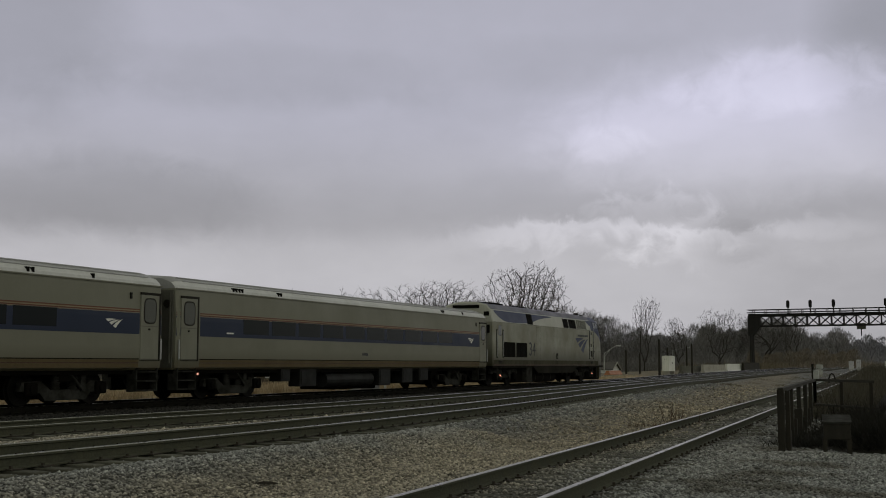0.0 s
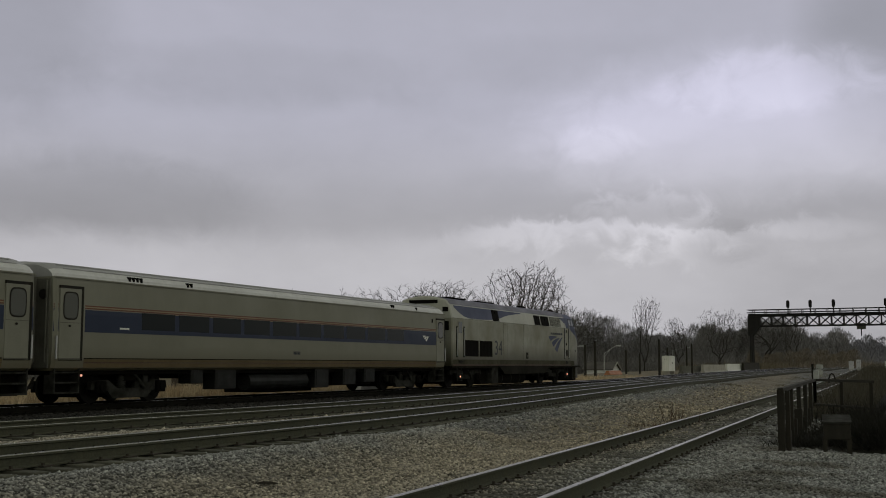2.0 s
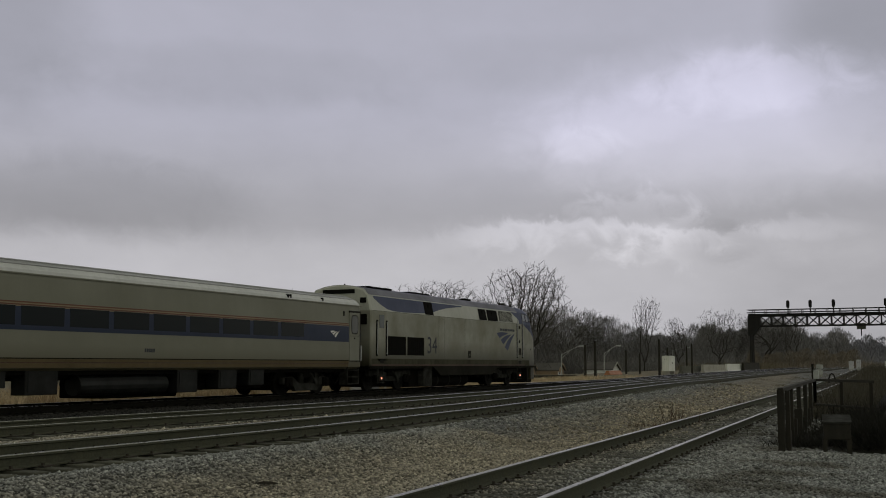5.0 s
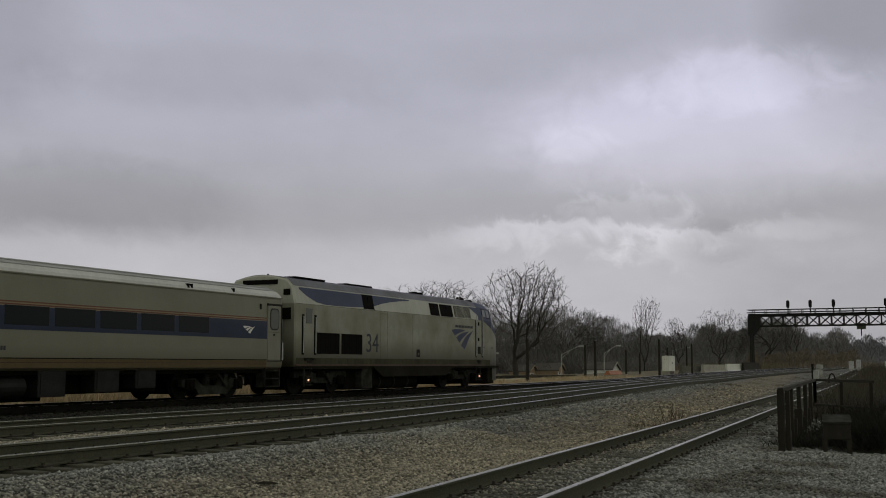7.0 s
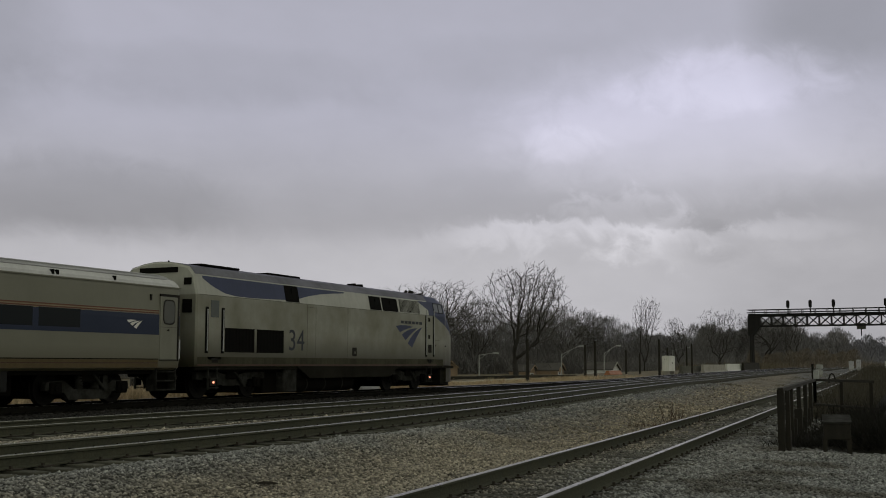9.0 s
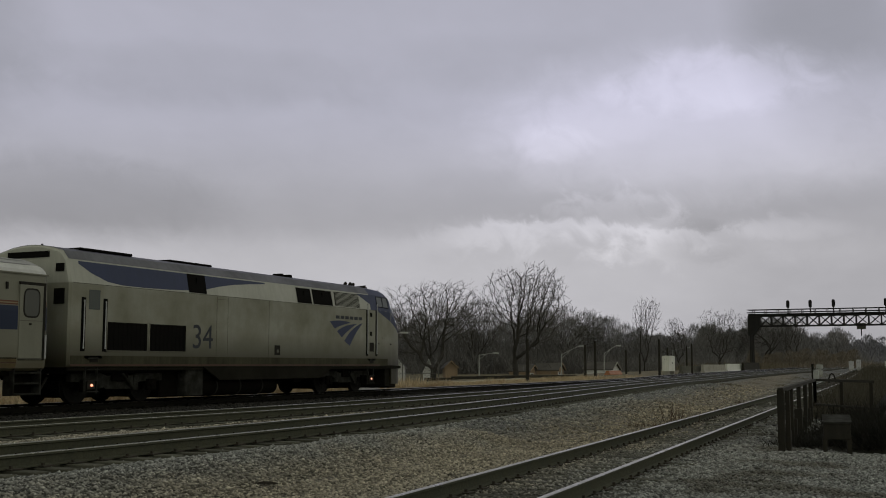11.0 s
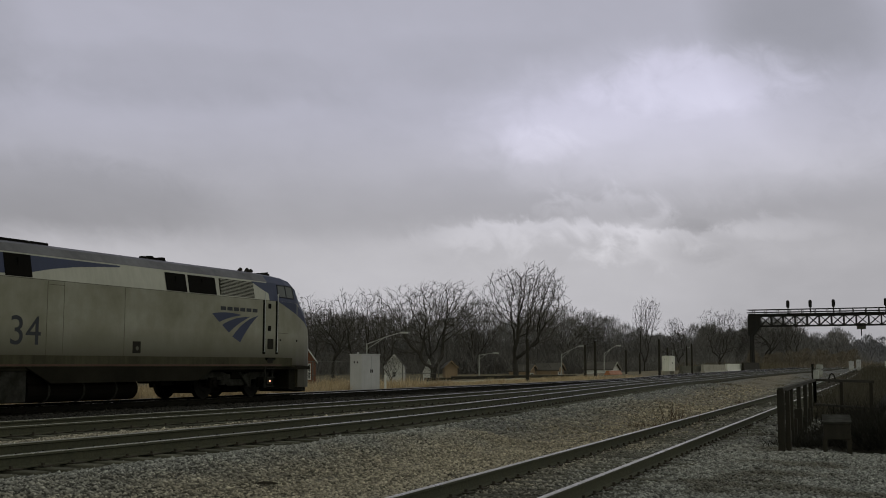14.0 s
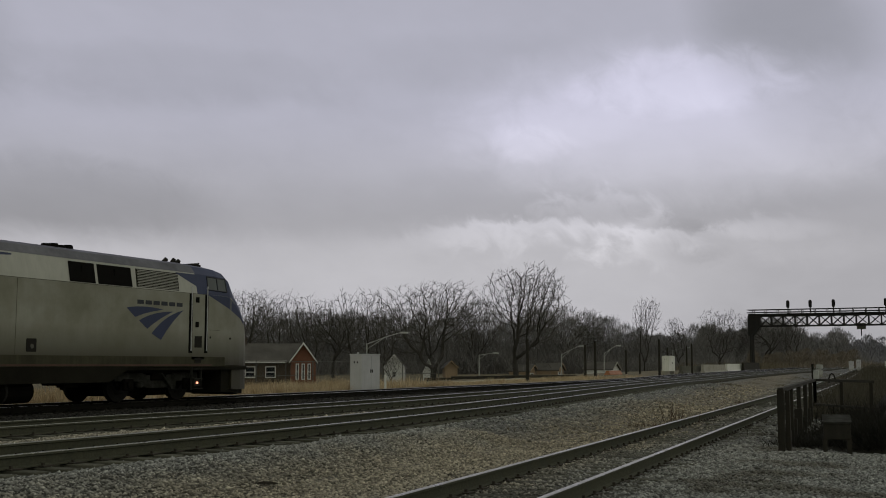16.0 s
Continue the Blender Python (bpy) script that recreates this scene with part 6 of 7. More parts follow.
def woods(name, count, b0, b1, d0, d1, h0, h1, per_tree, mat, label, seed, width=0.05, brush=0.6):
    """Far woods: many bare trees, each a trunk, rising limbs and a cloud of fine twigs that fan out of them, with brush below."""
    rng = np.random.default_rng(seed)
    C, D, Ln, W = [], [], [], []
    for i in range(count):
        b, d = b0 + (i + rng.uniform(0, 1)) / count * (b1 - b0), rng.uniform(d0, d1)
        x, y = at(b, d)
        z = ground_level(x, y) - 0.2
        h = rng.uniform(h0, h1)
        rad = h * rng.uniform(0.24, 0.40)
        foot = np.array([x, y, z + h * rng.uniform(0.16, 0.30)])
        n = int(per_tree * rng.uniform(0.75, 1.25))
        th = rng.uniform(0, 2 * math.pi, n)
        rr = np.sqrt(rng.uniform(0, 1, n))
        up = rng.uniform(0, 1, n) ** 0.8
        shape = np.sqrt(np.clip(1.02 - (np.clip(up - 0.45, 0, 1) / 0.56) ** 2, 0.02, 1))
        base = np.stack([x + rad * rr * shape * np.cos(th), y + rad * rr * shape * np.sin(th), z + h * (0.14 + 0.80 * up)], 1)
        fan = base - foot
        fan /= np.linalg.norm(fan, axis=1)[:, None]
        C.append(base), D.append(fan + np.array([0, 0, 0.35]) + rng.normal(size=(n, 3)) * 0.42), Ln.append(h * rng.uniform(0.05, 0.15, n)), W.append(width * rng.uniform(0.4, 1.2, n))
        # trunk and limbs
        m = 16
        th = rng.uniform(0, 2 * math.pi, m)
        C.append(np.stack([np.full(m, x), np.full(m, y), z + h * rng.uniform(0.12, 0.45, m)], 1))
        D.append(np.stack([np.cos(th) * 0.5, np.sin(th) * 0.5, np.ones(m)], 1))
        Ln.append(h * rng.uniform(0.35, 0.6, m)), W.append(np.full(m, 0.20))
        C.append(np.array([[x, y, z]])), D.append(np.array([[0.0, 0.0, 1.0]])), Ln.append(np.array([h * 0.85])), W.append(np.array([h * 0.034]))
        # brush
        m = int(per_tree * brush)
        C.append(np.stack([x + rng.normal(0, 4.5, m), y + rng.normal(0, 4.5, m), z + h * 0.25 * rng.uniform(0, 1, m) ** 2], 1))
        D.append(np.stack([rng.normal(0, 0.5, m), rng.normal(0, 0.5, m), np.ones(m)], 1))
        Ln.append(rng.uniform(h * 0.08, h * 0.34, m)), W.append(width * rng.uniform(0.7, 2.0, m))
    return spikes(name, np.concatenate(C), np.concatenate(D), np.concatenate(Ln), np.concatenate(W), mat, label, "woods")


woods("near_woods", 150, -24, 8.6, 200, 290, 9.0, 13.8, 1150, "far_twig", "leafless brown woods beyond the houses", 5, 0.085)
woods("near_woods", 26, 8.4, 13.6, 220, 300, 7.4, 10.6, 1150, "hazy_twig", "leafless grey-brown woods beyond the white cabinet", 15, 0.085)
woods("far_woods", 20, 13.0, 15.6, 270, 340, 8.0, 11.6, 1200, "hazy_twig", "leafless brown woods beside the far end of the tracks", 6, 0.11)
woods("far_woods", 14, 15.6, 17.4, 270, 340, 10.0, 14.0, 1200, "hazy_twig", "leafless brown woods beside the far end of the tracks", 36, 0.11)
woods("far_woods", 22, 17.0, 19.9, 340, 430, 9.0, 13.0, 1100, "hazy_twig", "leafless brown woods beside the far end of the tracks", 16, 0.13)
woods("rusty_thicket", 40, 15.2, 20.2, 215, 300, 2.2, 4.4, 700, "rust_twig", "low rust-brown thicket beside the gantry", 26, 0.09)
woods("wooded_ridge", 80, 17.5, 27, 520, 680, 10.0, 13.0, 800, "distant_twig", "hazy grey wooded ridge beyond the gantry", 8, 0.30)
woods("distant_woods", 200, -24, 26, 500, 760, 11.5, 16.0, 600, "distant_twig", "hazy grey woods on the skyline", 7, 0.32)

# ---------------------------------------------------------------- beside the tracks


def signal_cabinet(name, x, y, z, rz, length, depth, height, label, paint="white_paint", group="signal cabinets"):
    C = thing(name, x, y, z, rz, label, "signal cabinet", group)
    bm = bmesh.new()
    box(bm, -length / 2, length / 2, -depth / 2, depth / 2, 0.22, height, 0.02)
    part("body", bm, paint, C)
    bm = bmesh.new()
    box(bm, -length / 2 - 0.03, length / 2 + 0.03, -depth / 2 - 0.04, depth / 2 + 0.03, height, height + 0.05, 0.01)
    part("lid", bm, paint, C)
    for i in range(2):
        a = -length / 2 + 0.05 + i * (length / 2 - 0.03)
        bm = bmesh.new()
        box(bm, a, a + length / 2 - 0.07, -depth / 2 - 0.025, -depth / 2 + 0.01, 0.30, height - 0.06, 0.01)
        d = part("door", bm, paint, C, "grey sheet steel door")
        bm = bmesh.new()
        hx = a + (length / 2 - 0.14 if i == 0 else 0.06)
        box(bm, hx - 0.02, hx + 0.05, -depth / 2 - 0.06, -depth / 2 - 0.02, height * 0.56, height * 0.56 + 0.16, 0.01)
        part("handle", bm, "black_steel", d, "black door handle")
    for dy in (-0.1, 0.08):
        bm = bmesh.new()
        box(bm, -length / 2 - 0.012, -length / 2 + 0.01, dy - 0.03, dy + 0.03, height - 0.42, height - 0.32)
        part("vent", bm, "black_steel", C)
    for px in (-length / 2 + 0.15, length / 2 - 0.3):
        bm = bmesh.new()
        box(bm, px, px + 0.15, -depth / 2 + 0.03, depth / 2 - 0.03, -0.3, 0.22)
        part("leg", bm, "concrete", C, "concrete pier")
    bm = bmesh.new()
    tube(bm, (-length / 2 + 0.2, 0, height + 0.04), (-length / 2 + 0.2, 0, height + 0.13), 0.05, n=8)
    part("vent_cap", bm, paint, C)
    return C


x, y = at(-3.98, 57.0)
signal_cabinet("signal_cabinet", x, y, ground_level(x, y), 0, 1.95, 0.66, 2.02, "tall grey steel signal cabinet with double doors beside the track", "cabinet_metal")
x, y = at(11.4, 145.0)
signal_cabinet("signal_cabinet", x, y, ground_level(x, y) + 0.2, -4, 2.6, 0.9, 2.15, "white steel signal cabinet beside the far track")
x, y = at(18.6, 120.0)
signal_cabinet("signal_cabinet", x, y, ground_level(x, y), -20, 0.6, 0.5, 1.25, "small pale signal case beside the near track", "galvanised")
x, y = at(20.05, 165.0)
signal_cabinet("signal_cabinet", x, y, ground_level(x, y), 0, 1.1, 0.6, 1.4, "small pale signal case beside the near track", "cabinet_metal")
x, y = at(20.38, 166.0)
signal_cabinet("signal_cabinet", x, y, ground_level(x, y), 0, 0.8, 0.6, 1.6, "small pale signal case beside the near track", "cabinet_metal")
x, y = at(21.65, 185.0)
signal_cabinet("signal_cabinet", x, y, ground_level(x, y), 0, 0.9, 0.6, 1.4, "small white signal case far along the track")


def switch_machine():
    x, y = at(18.55, 92.0)
    S = thing("switch_machine", x, y, ground_level(x, y), -3, "pale switch machine with a dark lever beside the track", "switch machine")
    bm = bmesh.new()
    box(bm, -0.5, 0.5, -0.35, 0.35, 0.0, 0.35, 0.08)
    part("housing", bm, "galvanised", S)
    bm = bmesh.new()
    box(bm, -0.25, 0.25, 0.0, 0.4, 0.35, 1.05, 0.04)
    part("case", bm, "galvanised", S)
    bm = bmesh.new()
    tube(bm, (0.2, 0.5, 0.0), (0.2, 0.5, 1.6), 0.1, n=8)
    part("post", bm, "black_steel", S, "dark post")
    bm = bmesh.new()
    prev = None
    for i in range(9):
        a = math.pi * i / 8
        p = Vector((0.9 - 0.25 * math.cos(a) * 0.2, -0.9 - 0.28 * math.cos(a), 0.05 + 0.75 * math.sin(a)))
        if prev:
            tube(bm, prev, p, 0.06, n=6, cap=False)
        prev = p
    part("hoop", bm, "black_steel", S, "bent dark steel hoop")


switch_machine()


def marker_post():
    x, y = at(-2.95, 59.0)
    P = thing("marker_post", x, y, ground_level(x, y) + 0.1, 0, "white plastic marker post with a rounded cap in dry grass", "marker post")
    bm = bmesh.new()
    tube(bm, (0, 0, -0.2), (0, 0, 0.86), 0.065, n=10)
    part("post", bm, "white_paint", P)
    bm = bmesh.new()
    tube(bm, (0, 0, 0.86), (0, 0, 0.92), 0.07, 0.035, n=10)
    part("cap", bm, "white_paint", P)


marker_post()


def street_lamp(bearing, depth, z_head, reach, rise, turn=0, label="galvanised street lamp with a long curved arm"):
    """Bearing is that of the pole; the arm reaches out to the right of it."""
    x, y = at(bearing, depth)
    g = ground_level(x, y)
    S = thing("street_lamp", x, y, g, math.degrees(-YAW) + turn, label, "street lamp", "street lamps")
    h = z_head - g
    bm = bmesh.new()
    tube(bm, (0, 0, -0.2), (0, 0, h - rise + 0.1), 0.085, 0.055, n=10)
    part("pole", bm, "galvanised", S)
    bm = bmesh.new()
    prev = None
    for i in range(11):
        u = i / 10
        p = Vector((reach * u, 0, h - rise + rise * (0.7 * u + 0.3 * math.sin(u * math.pi / 2))))
        if prev:
            tube(bm, prev, p, 0.042, n=6, cap=False)
        prev = p
    tube(bm, (0, 0, h - rise - 0.5), (reach * 0.5, 0, h - rise * 0.45), 0.035, n=6)
    part("arm", bm, "galvanised", S)
    bm = bmesh.new()
    box(bm, reach - 0.15, reach + 0.65, -0.17, 0.17, h - 0.13, h + 0.07, 0.06)
    part("lamp_head", bm, "galvanised", S, "flat grey lamp head")


street_lamp(-3.9, 110, 4.25, 3.4, 1.15)
street_lamp(1.85, 140, 2.55, 1.8, 0.3)
street_lamp(6.05, 150, 3.6, 2.5, 1.2)
street_lamp(8.2, 165, 3.9, 1.9, 1.2)
street_lamp(11.6, 230, 4.6, 3.0, 0.6)


def line_pole(bearing, depth, z_top, r=0.13):
    x, y = at(bearing, depth)
    g = ground_level(x, y)
    P = thing("timber_pole", x, y, g, bearing * 9, "dark creosoted timber pole without wires", "pole", "poles beside the line")
    bm = bmesh.new()
    tube(bm, (0, 0, -0.3), (0, 0, z_top - g), r * 1.15, r * 0.85, n=10)
    part("shaft", bm, "old_timber", P)
    bm = bmesh.new()
    tube(bm, (0, 0, z_top - g), (0, 0, z_top - g + 0.06), r * 0.9, r * 0.4, n=10)
    part("cap", bm, "black_steel", P)


for bearing, depth, top in ((4.32, 86, 3.0), (7.25, 110, 3.0), (7.75, 112, 3.4), (10.95, 125, 3.9), (11.35, 160, 3.5), (12.3, 170, 3.9), (12.55, 150, 3.9), (9.3, 150, 3.0), (9.98, 150, 2.6), (15.4, 185, 3.4)):
    line_pole(bearing, depth, top)


def house(bearing, depth, ridge, eave, width, length, turn, wall, label, trim="siding_white"):
    """A small house: its gable faces the tracks; ridge and eave are heights in the world."""
    x, y = at(bearing, depth)
    g = ground_level(x, y)
    H = thing("house", x, y, g, math.degrees(-YAW) + turn, label, "house", "houses beyond the tracks")
    e, r = eave - g, ridge - g
    bm = bmesh.new()
    prof = [(-width / 2, -0.3), (-width / 2, e), (0, r - 0.15), (width / 2, e), (width / 2, -0.3)]
    prism(bm, prof, 0, length)
    part("wall", bm, wall, H)
    for s in (-1, 1):
        bm = bmesh.new()
        o = 0.16
        k = (r - e) / (width / 2)
        pts = [(0, r), (s * (width / 2 + o), e - k * o), (s * (width / 2 + o), e - k * o + 0.16), (0, r + 0.16)]
        prism(bm, pts, -0.35, length + 0.35)
        roof = part("roof", bm, "roof_shingle", H, "dark shingled roof slope")
        bm = bmesh.new()
        pts = [(0, r - 0.06), (s * (width / 2 + o), e - k * o + 0.0), (s * (width / 2 + o), e - k * o + 0.165), (0, r + 0.165)]
        prism(bm, pts, -0.42, -0.355)
        part("barge_board", bm, trim, roof, "painted barge board")
    return H, width, e, r, length


def add_window(H, x0, x1, z0, z1, y=-0.02, mat="window_glass"):
    bm = bmesh.new()
    box(bm, x0 + 0.09, x1 - 0.09, y - 0.03, y + 0.05, z0 + 0.09, z1 - 0.09)
    w = part("window", bm, mat, H, "dark window")
    bm = bmesh.new()
    for a, b, c, d in ((x0, x1, z0, z0 + 0.1), (x0, x1, z1 - 0.1, z1), (x0, x0 + 0.1, z0 + 0.1, z1 - 0.1), (x1 - 0.1, x1, z0 + 0.1, z1 - 0.1), (x0 + 0.1, x1 - 0.1, (z0 + z1) / 2 - 0.04, (z0 + z1) / 2 + 0.04)):
        box(bm, a, b, y - 0.09, y + 0.03, c, d)
    part("frame", bm, "siding_white", w, "white window frame")


# long brick house with a gabled bay
H, W, e, r, ln = house(-7.12, 105, 3.05, 1.40, 2.35, 5.5, 8, "brick", "low brick house with a gabled bay and white-framed windows")
for xc in (-0.55, 0.0, 0.55):
    add_window(H, xc - 0.16, xc + 0.16, e - 1.72, e - 0.2)
bm = bmesh.new()
box(bm, -W / 2 - 11.0, -W / 2, 1.2, 6.5, -0.3, e, 0.02)
part("wall", bm, "house_brown", H, "dark brown timber main wall")
bm = bmesh.new()
prev = [(-W / 2 - 11.5, 0.6, e - 0.1), (-W / 2 + 0.3, 0.6, e - 0.1), (-W / 2 + 1.0, 3.8, r - 0.05), (-W / 2 - 11.5, 3.8, r - 0.05)]
vs = [bm.verts.new(p) for p in prev] + [bm.verts.new((p[0], p[1], p[2] + 0.15)) for p in prev]
for f in ((0, 3, 2, 1), (4, 5, 6, 7), (0, 1, 5, 4), (1, 2, 6, 5), (2, 3, 7, 6), (3, 0, 4, 7)):
    bm.faces.new([vs[i] for i in f])
part("roof", bm, "roof_shingle", H, "dark shingled main roof")
bm = bmesh.new()
box(bm, -W / 2 - 11.5, -W / 2 - 0.38, 0.52, 0.6, e - 0.14, e + 0.06)
part("gutter", bm, "siding_white", H, "white roof gutter")
for xc in (-3.0, -4.9, -7.2):
    add_window(H, xc - 0.55, xc + 0.45, e - 1.55, e - 0.45, 1.18)
bm = bmesh.new()
box(bm, -5.9, -5.4, 3.4, 3.9, r - 0.6, r + 0.6, 0.02)
part("chimney", bm, "house_brown", H, "small dark chimney")

H, W, e, r, ln = house(-2.5, 150, 2.35, 0.70, 2.7, 5.0, 0, "siding_white", "small white clapboard house with a steep gable")
add_window(H, -0.25, 0.3, e - 1.3, e - 0.5)
H, W, e, r, ln = house(0.42, 150, 1.5, 0.7, 1.7, 3.0, 6, "siding_tan", "small tan timber shed with a low roof", "siding_tan")
H, W, e, r, ln = house(-0.72, 170, 1.9, -0.1, 1.8, 3.0, 0, "siding_white", "narrow white shed between bare trees")
H, W, e, r, ln = house(8.75, 190, 1.4, 0.3, 3.6, 5.0, 60, "siding_white", "low white house with a grey roof beyond the bank", "concrete")
add_window(H, -1.6, -0.8, e - 1.2, e - 0.3)
add_window(H, 0.6, 1.4, e - 1.2, e - 0.3)
H, W, e, r, ln = house(6.0, 190, 1.25, 0.2, 2.8, 4.0, 62, "siding_tan", "low tan house with a shallow roof behind trees", "siding_tan")
add_window(H, -1.2, -0.4, e - 1.2, e - 0.3)
H, W, e, r, ln = house(4.6, 190, 0.95, 0.0, 2.6, 4.0, 55, "siding_tan", "low brown house with a shallow roof behind trees", "siding_tan")
add_window(H, -1.0, 0.0, e - 1.2, e - 0.3)


def chain_fence():
    F = thing("chain_link_fence", label="weathered chain-link fence behind dry grass", category="fence")
    y0 = 35.2
    xs = [37 + 3.0 * i for i in range(14)]
    for x in xs:
        z = ground_level(x, y0)
        bm = bmesh.new()
        tube(bm, (x, y0, z - 0.2), (x, y0, z + 1.75), 0.03, n=6)
        part("post", bm, "fence_steel", F)
    for i, h in enumerate((1.72, 0.9, 0.1)):
        bm = bmesh.new()
        tube(bm, (xs[0], y0, ground_level(xs[0], y0) + h), (xs[-1], y0, ground_level(xs[-1], y0) + h), 0.022, n=6)
        part("rail", bm, "fence_steel", F)
    bm = bmesh.new()
    step = 0.22
    x = xs[0]
    z0 = ground_level(55, y0)
    while x < xs[-1] - 1.8:
        for s in (0, 1):
            a, b = (x, z0 + 0.1), (x + 1.62, z0 + 1.72)
            if s:
                a, b = (a[0], b[1]), (b[0], a[1])
            tube(bm, (a[0], y0, a[1]), (b[0], y0, b[1]), 0.004, n=3, cap=False)
        x += step
    part("wire_mesh", bm, "fence_steel", F, "thin wire mesh")


chain_fence()


def concrete_barrier(b0, d0, b1, d1, z_top, mat, label):
    (x0, y0), (x1, y1) = at(b0, d0), at(b1, d1)
    L = math.hypot(x1 - x0, y1 - y0)
    g = ground_level((x0 + x1) / 2, (y0 + y1) / 2)
    B = thing("concrete_barrier", x0, y0, g, math.degrees(math.atan2(y1 - y0, x1 - x0)), label, "barrier", "low walls beside the line")
    n = max(1, round(L / 4))
    for i in range(n):
        bm = bmesh.new()
        a, b = i * L / n + 0.02, (i + 1) * L / n - 0.02
        h = z_top - g
        pts = [(-0.4, -0.3), (-0.4, 0.1), (-0.22, 0.35), (-0.15, h), (0.15, h), (0.22, 0.35), (0.4, 0.1), (0.4, -0.3)]
        v0 = [bm.verts.new((a, p, q)) for p, q in pts]
        v1 = [bm.verts.new((b, p, q)) for p, q in pts]
        for k in range(8):
            bm.faces.new((v0[k], v0[(k + 1) % 8], v1[(k + 1) % 8], v1[k]))
        bm.faces.new(v0[::-1]), bm.faces.new(v1)
        part("barrier_segment", bm, mat, B)


concrete_barrier(12.0, 150, 12.95, 158, 0.95, "rubber_grey", "low grey panelled wall beside the line")
concrete_barrier(13.05, 155, 14.1, 168, 1.12, "concrete", "low cream concrete wall beside the line")
concrete_barrier(14.2, 168, 14.95, 178, 1.22, "white_paint", "low white concrete wall beside the line")
concrete_barrier(15.0, 176, 15.75, 188, 1.45, "old_timber", "low dark timber wall by the gantry foot")
concrete_barrier(8.35, 140, 8.95, 146, 0.35, "orange_plastic", "orange plastic construction barriers beside the line")

# a pale service road beyond the far track


def service_road():
    verts, faces = [], []
    n = 30
    for i in range(n + 1):
        x = 56 + 60 * i / n
        for s in (0.0, 3.6):
            yy = 36.0 + 0.02 * (x - 56) + s
            verts.append((x, yy, ground_level(x, yy) + 0.04))
    faces = [(2 * i, 2 * i + 2, 2 * i + 3, 2 * i + 1) for i in range(n)]
    tagged(mesh_object("service_road", verts, faces, "pale_gravel"), "pale gravel service road beyond the tracks", "road", kind="structure")


service_road()


# ---------------------------------------------------------------- grass and weeds


def grass_patch(name, x0, x1, y0, y1, count, h0, h1, mat, label, seed, lean=0.35, clump=0.0, width=0.02):
    rng = np.random.default_rng(seed)
    X = rng.uniform(x0, x1, count)
    Y = rng.uniform(y0, y1, count)
    if clump:
        cx, cy = rng.uniform(x0, x1, count // 60 + 1), rng.uniform(y0, y1, count // 60 + 1)
        pick = rng.integers(0, len(cx), count)
        X, Y = cx[pick] + rng.normal(0, clump, count), cy[pick] + rng.normal(0, clump, count)
    Z = np.array([ground_level(a, b) for a, b in zip(X, Y)]) - 0.02
    D = np.stack([rng.normal(0, lean, count), rng.normal(0, lean, count), np.ones(count)], 1)
    H = rng.uniform(h0, h1, count) * np.array([0.75 + 0.5 * noise.noise(Vector((a * 0.5, b * 0.5, seed))) for a, b in zip(X, Y)])
    slivers(name, np.stack([X, Y, Z], 1), D, H, rng.uniform(0.6, 1.5, count) * width, mat, label, "dry grass")


grass_patch("dry_grass_strip", 30, 62, 27.6, 34.0, 26000, 0.45, 1.05, "dry_grass", "tall tan dry grass along the far track", 1)
grass_patch("dry_grass_strip", 58, 110, 27.8, 35.5, 16000, 0.25, 0.6, "dry_grass", "tan dry grass beyond the far track", 2, width=0.03)
grass_patch("dry_grass_bank", 197, 260, 30, 46, 7000, 0.5, 2.2, "dry_weed", "tan dry grass and brush by the gantry", 3, width=0.06)
grass_patch("dry_weeds", 22, 60, 7.4, 10.2, 1000, 0.04, 0.15, "dry_weed", "low dry weeds between the tracks", 4, 0.6, 0.25, 0.012)
grass_patch("dry_weeds", 60, 150, 10.0, 15.0, 3000, 0.08, 0.3, "dry_weed", "low dry weeds between the tracks", 5, 0.6, 0.5, 0.02)
grass_patch("weed_stalks", 28.6, 31.0, 6.9, 7.6, 46, 0.5, 1.0, "weed_stalk", "bare brown weed stalks beside the rail", 6, 0.3, 0.3, 0.015)
grass_patch("weed_stalks", 14, 60, 6.9, 8.2, 170, 0.12, 0.3, "weed_stalk", "bare brown weed stalks beside the rail", 7, 0.4, 0.15, 0.012)

def timber_kerb():
    """A low edge of old sleepers laid end to end beyond the grass."""
    (x0, y0), (x1, y1) = (99.5, 47.6), (112.5, 36.2)
    turn = math.degrees(math.atan2(y1 - y0, x1 - x0))
    T = thing("timber_kerb", x0, y0, ground_level(x0, y0) - 0.05, turn, "low dark kerb of old timbers laid end to end", "kerb")
    total, n = math.hypot(x1 - x0, y1 - y0), 6
    rnd = random.Random(12)
    for i in range(n):
        bm = bmesh.new()
        a, b = total * i / n + 0.03, total * (i + 1) / n - 0.03
        px, py = x0 + (x1 - x0) * (i + 0.5) / n, y0 + (y1 - y0) * (i + 0.5) / n
        dz = ground_level(px, py) - ground_level(x0, y0)
        box(bm, a, b, -0.14, 0.14 + rnd.uniform(-0.02, 0.02), dz - 0.12, dz + 0.36 + rnd.uniform(-0.03, 0.03), 0.02)
        part("timber", bm, "old_timber", T)


timber_kerb()


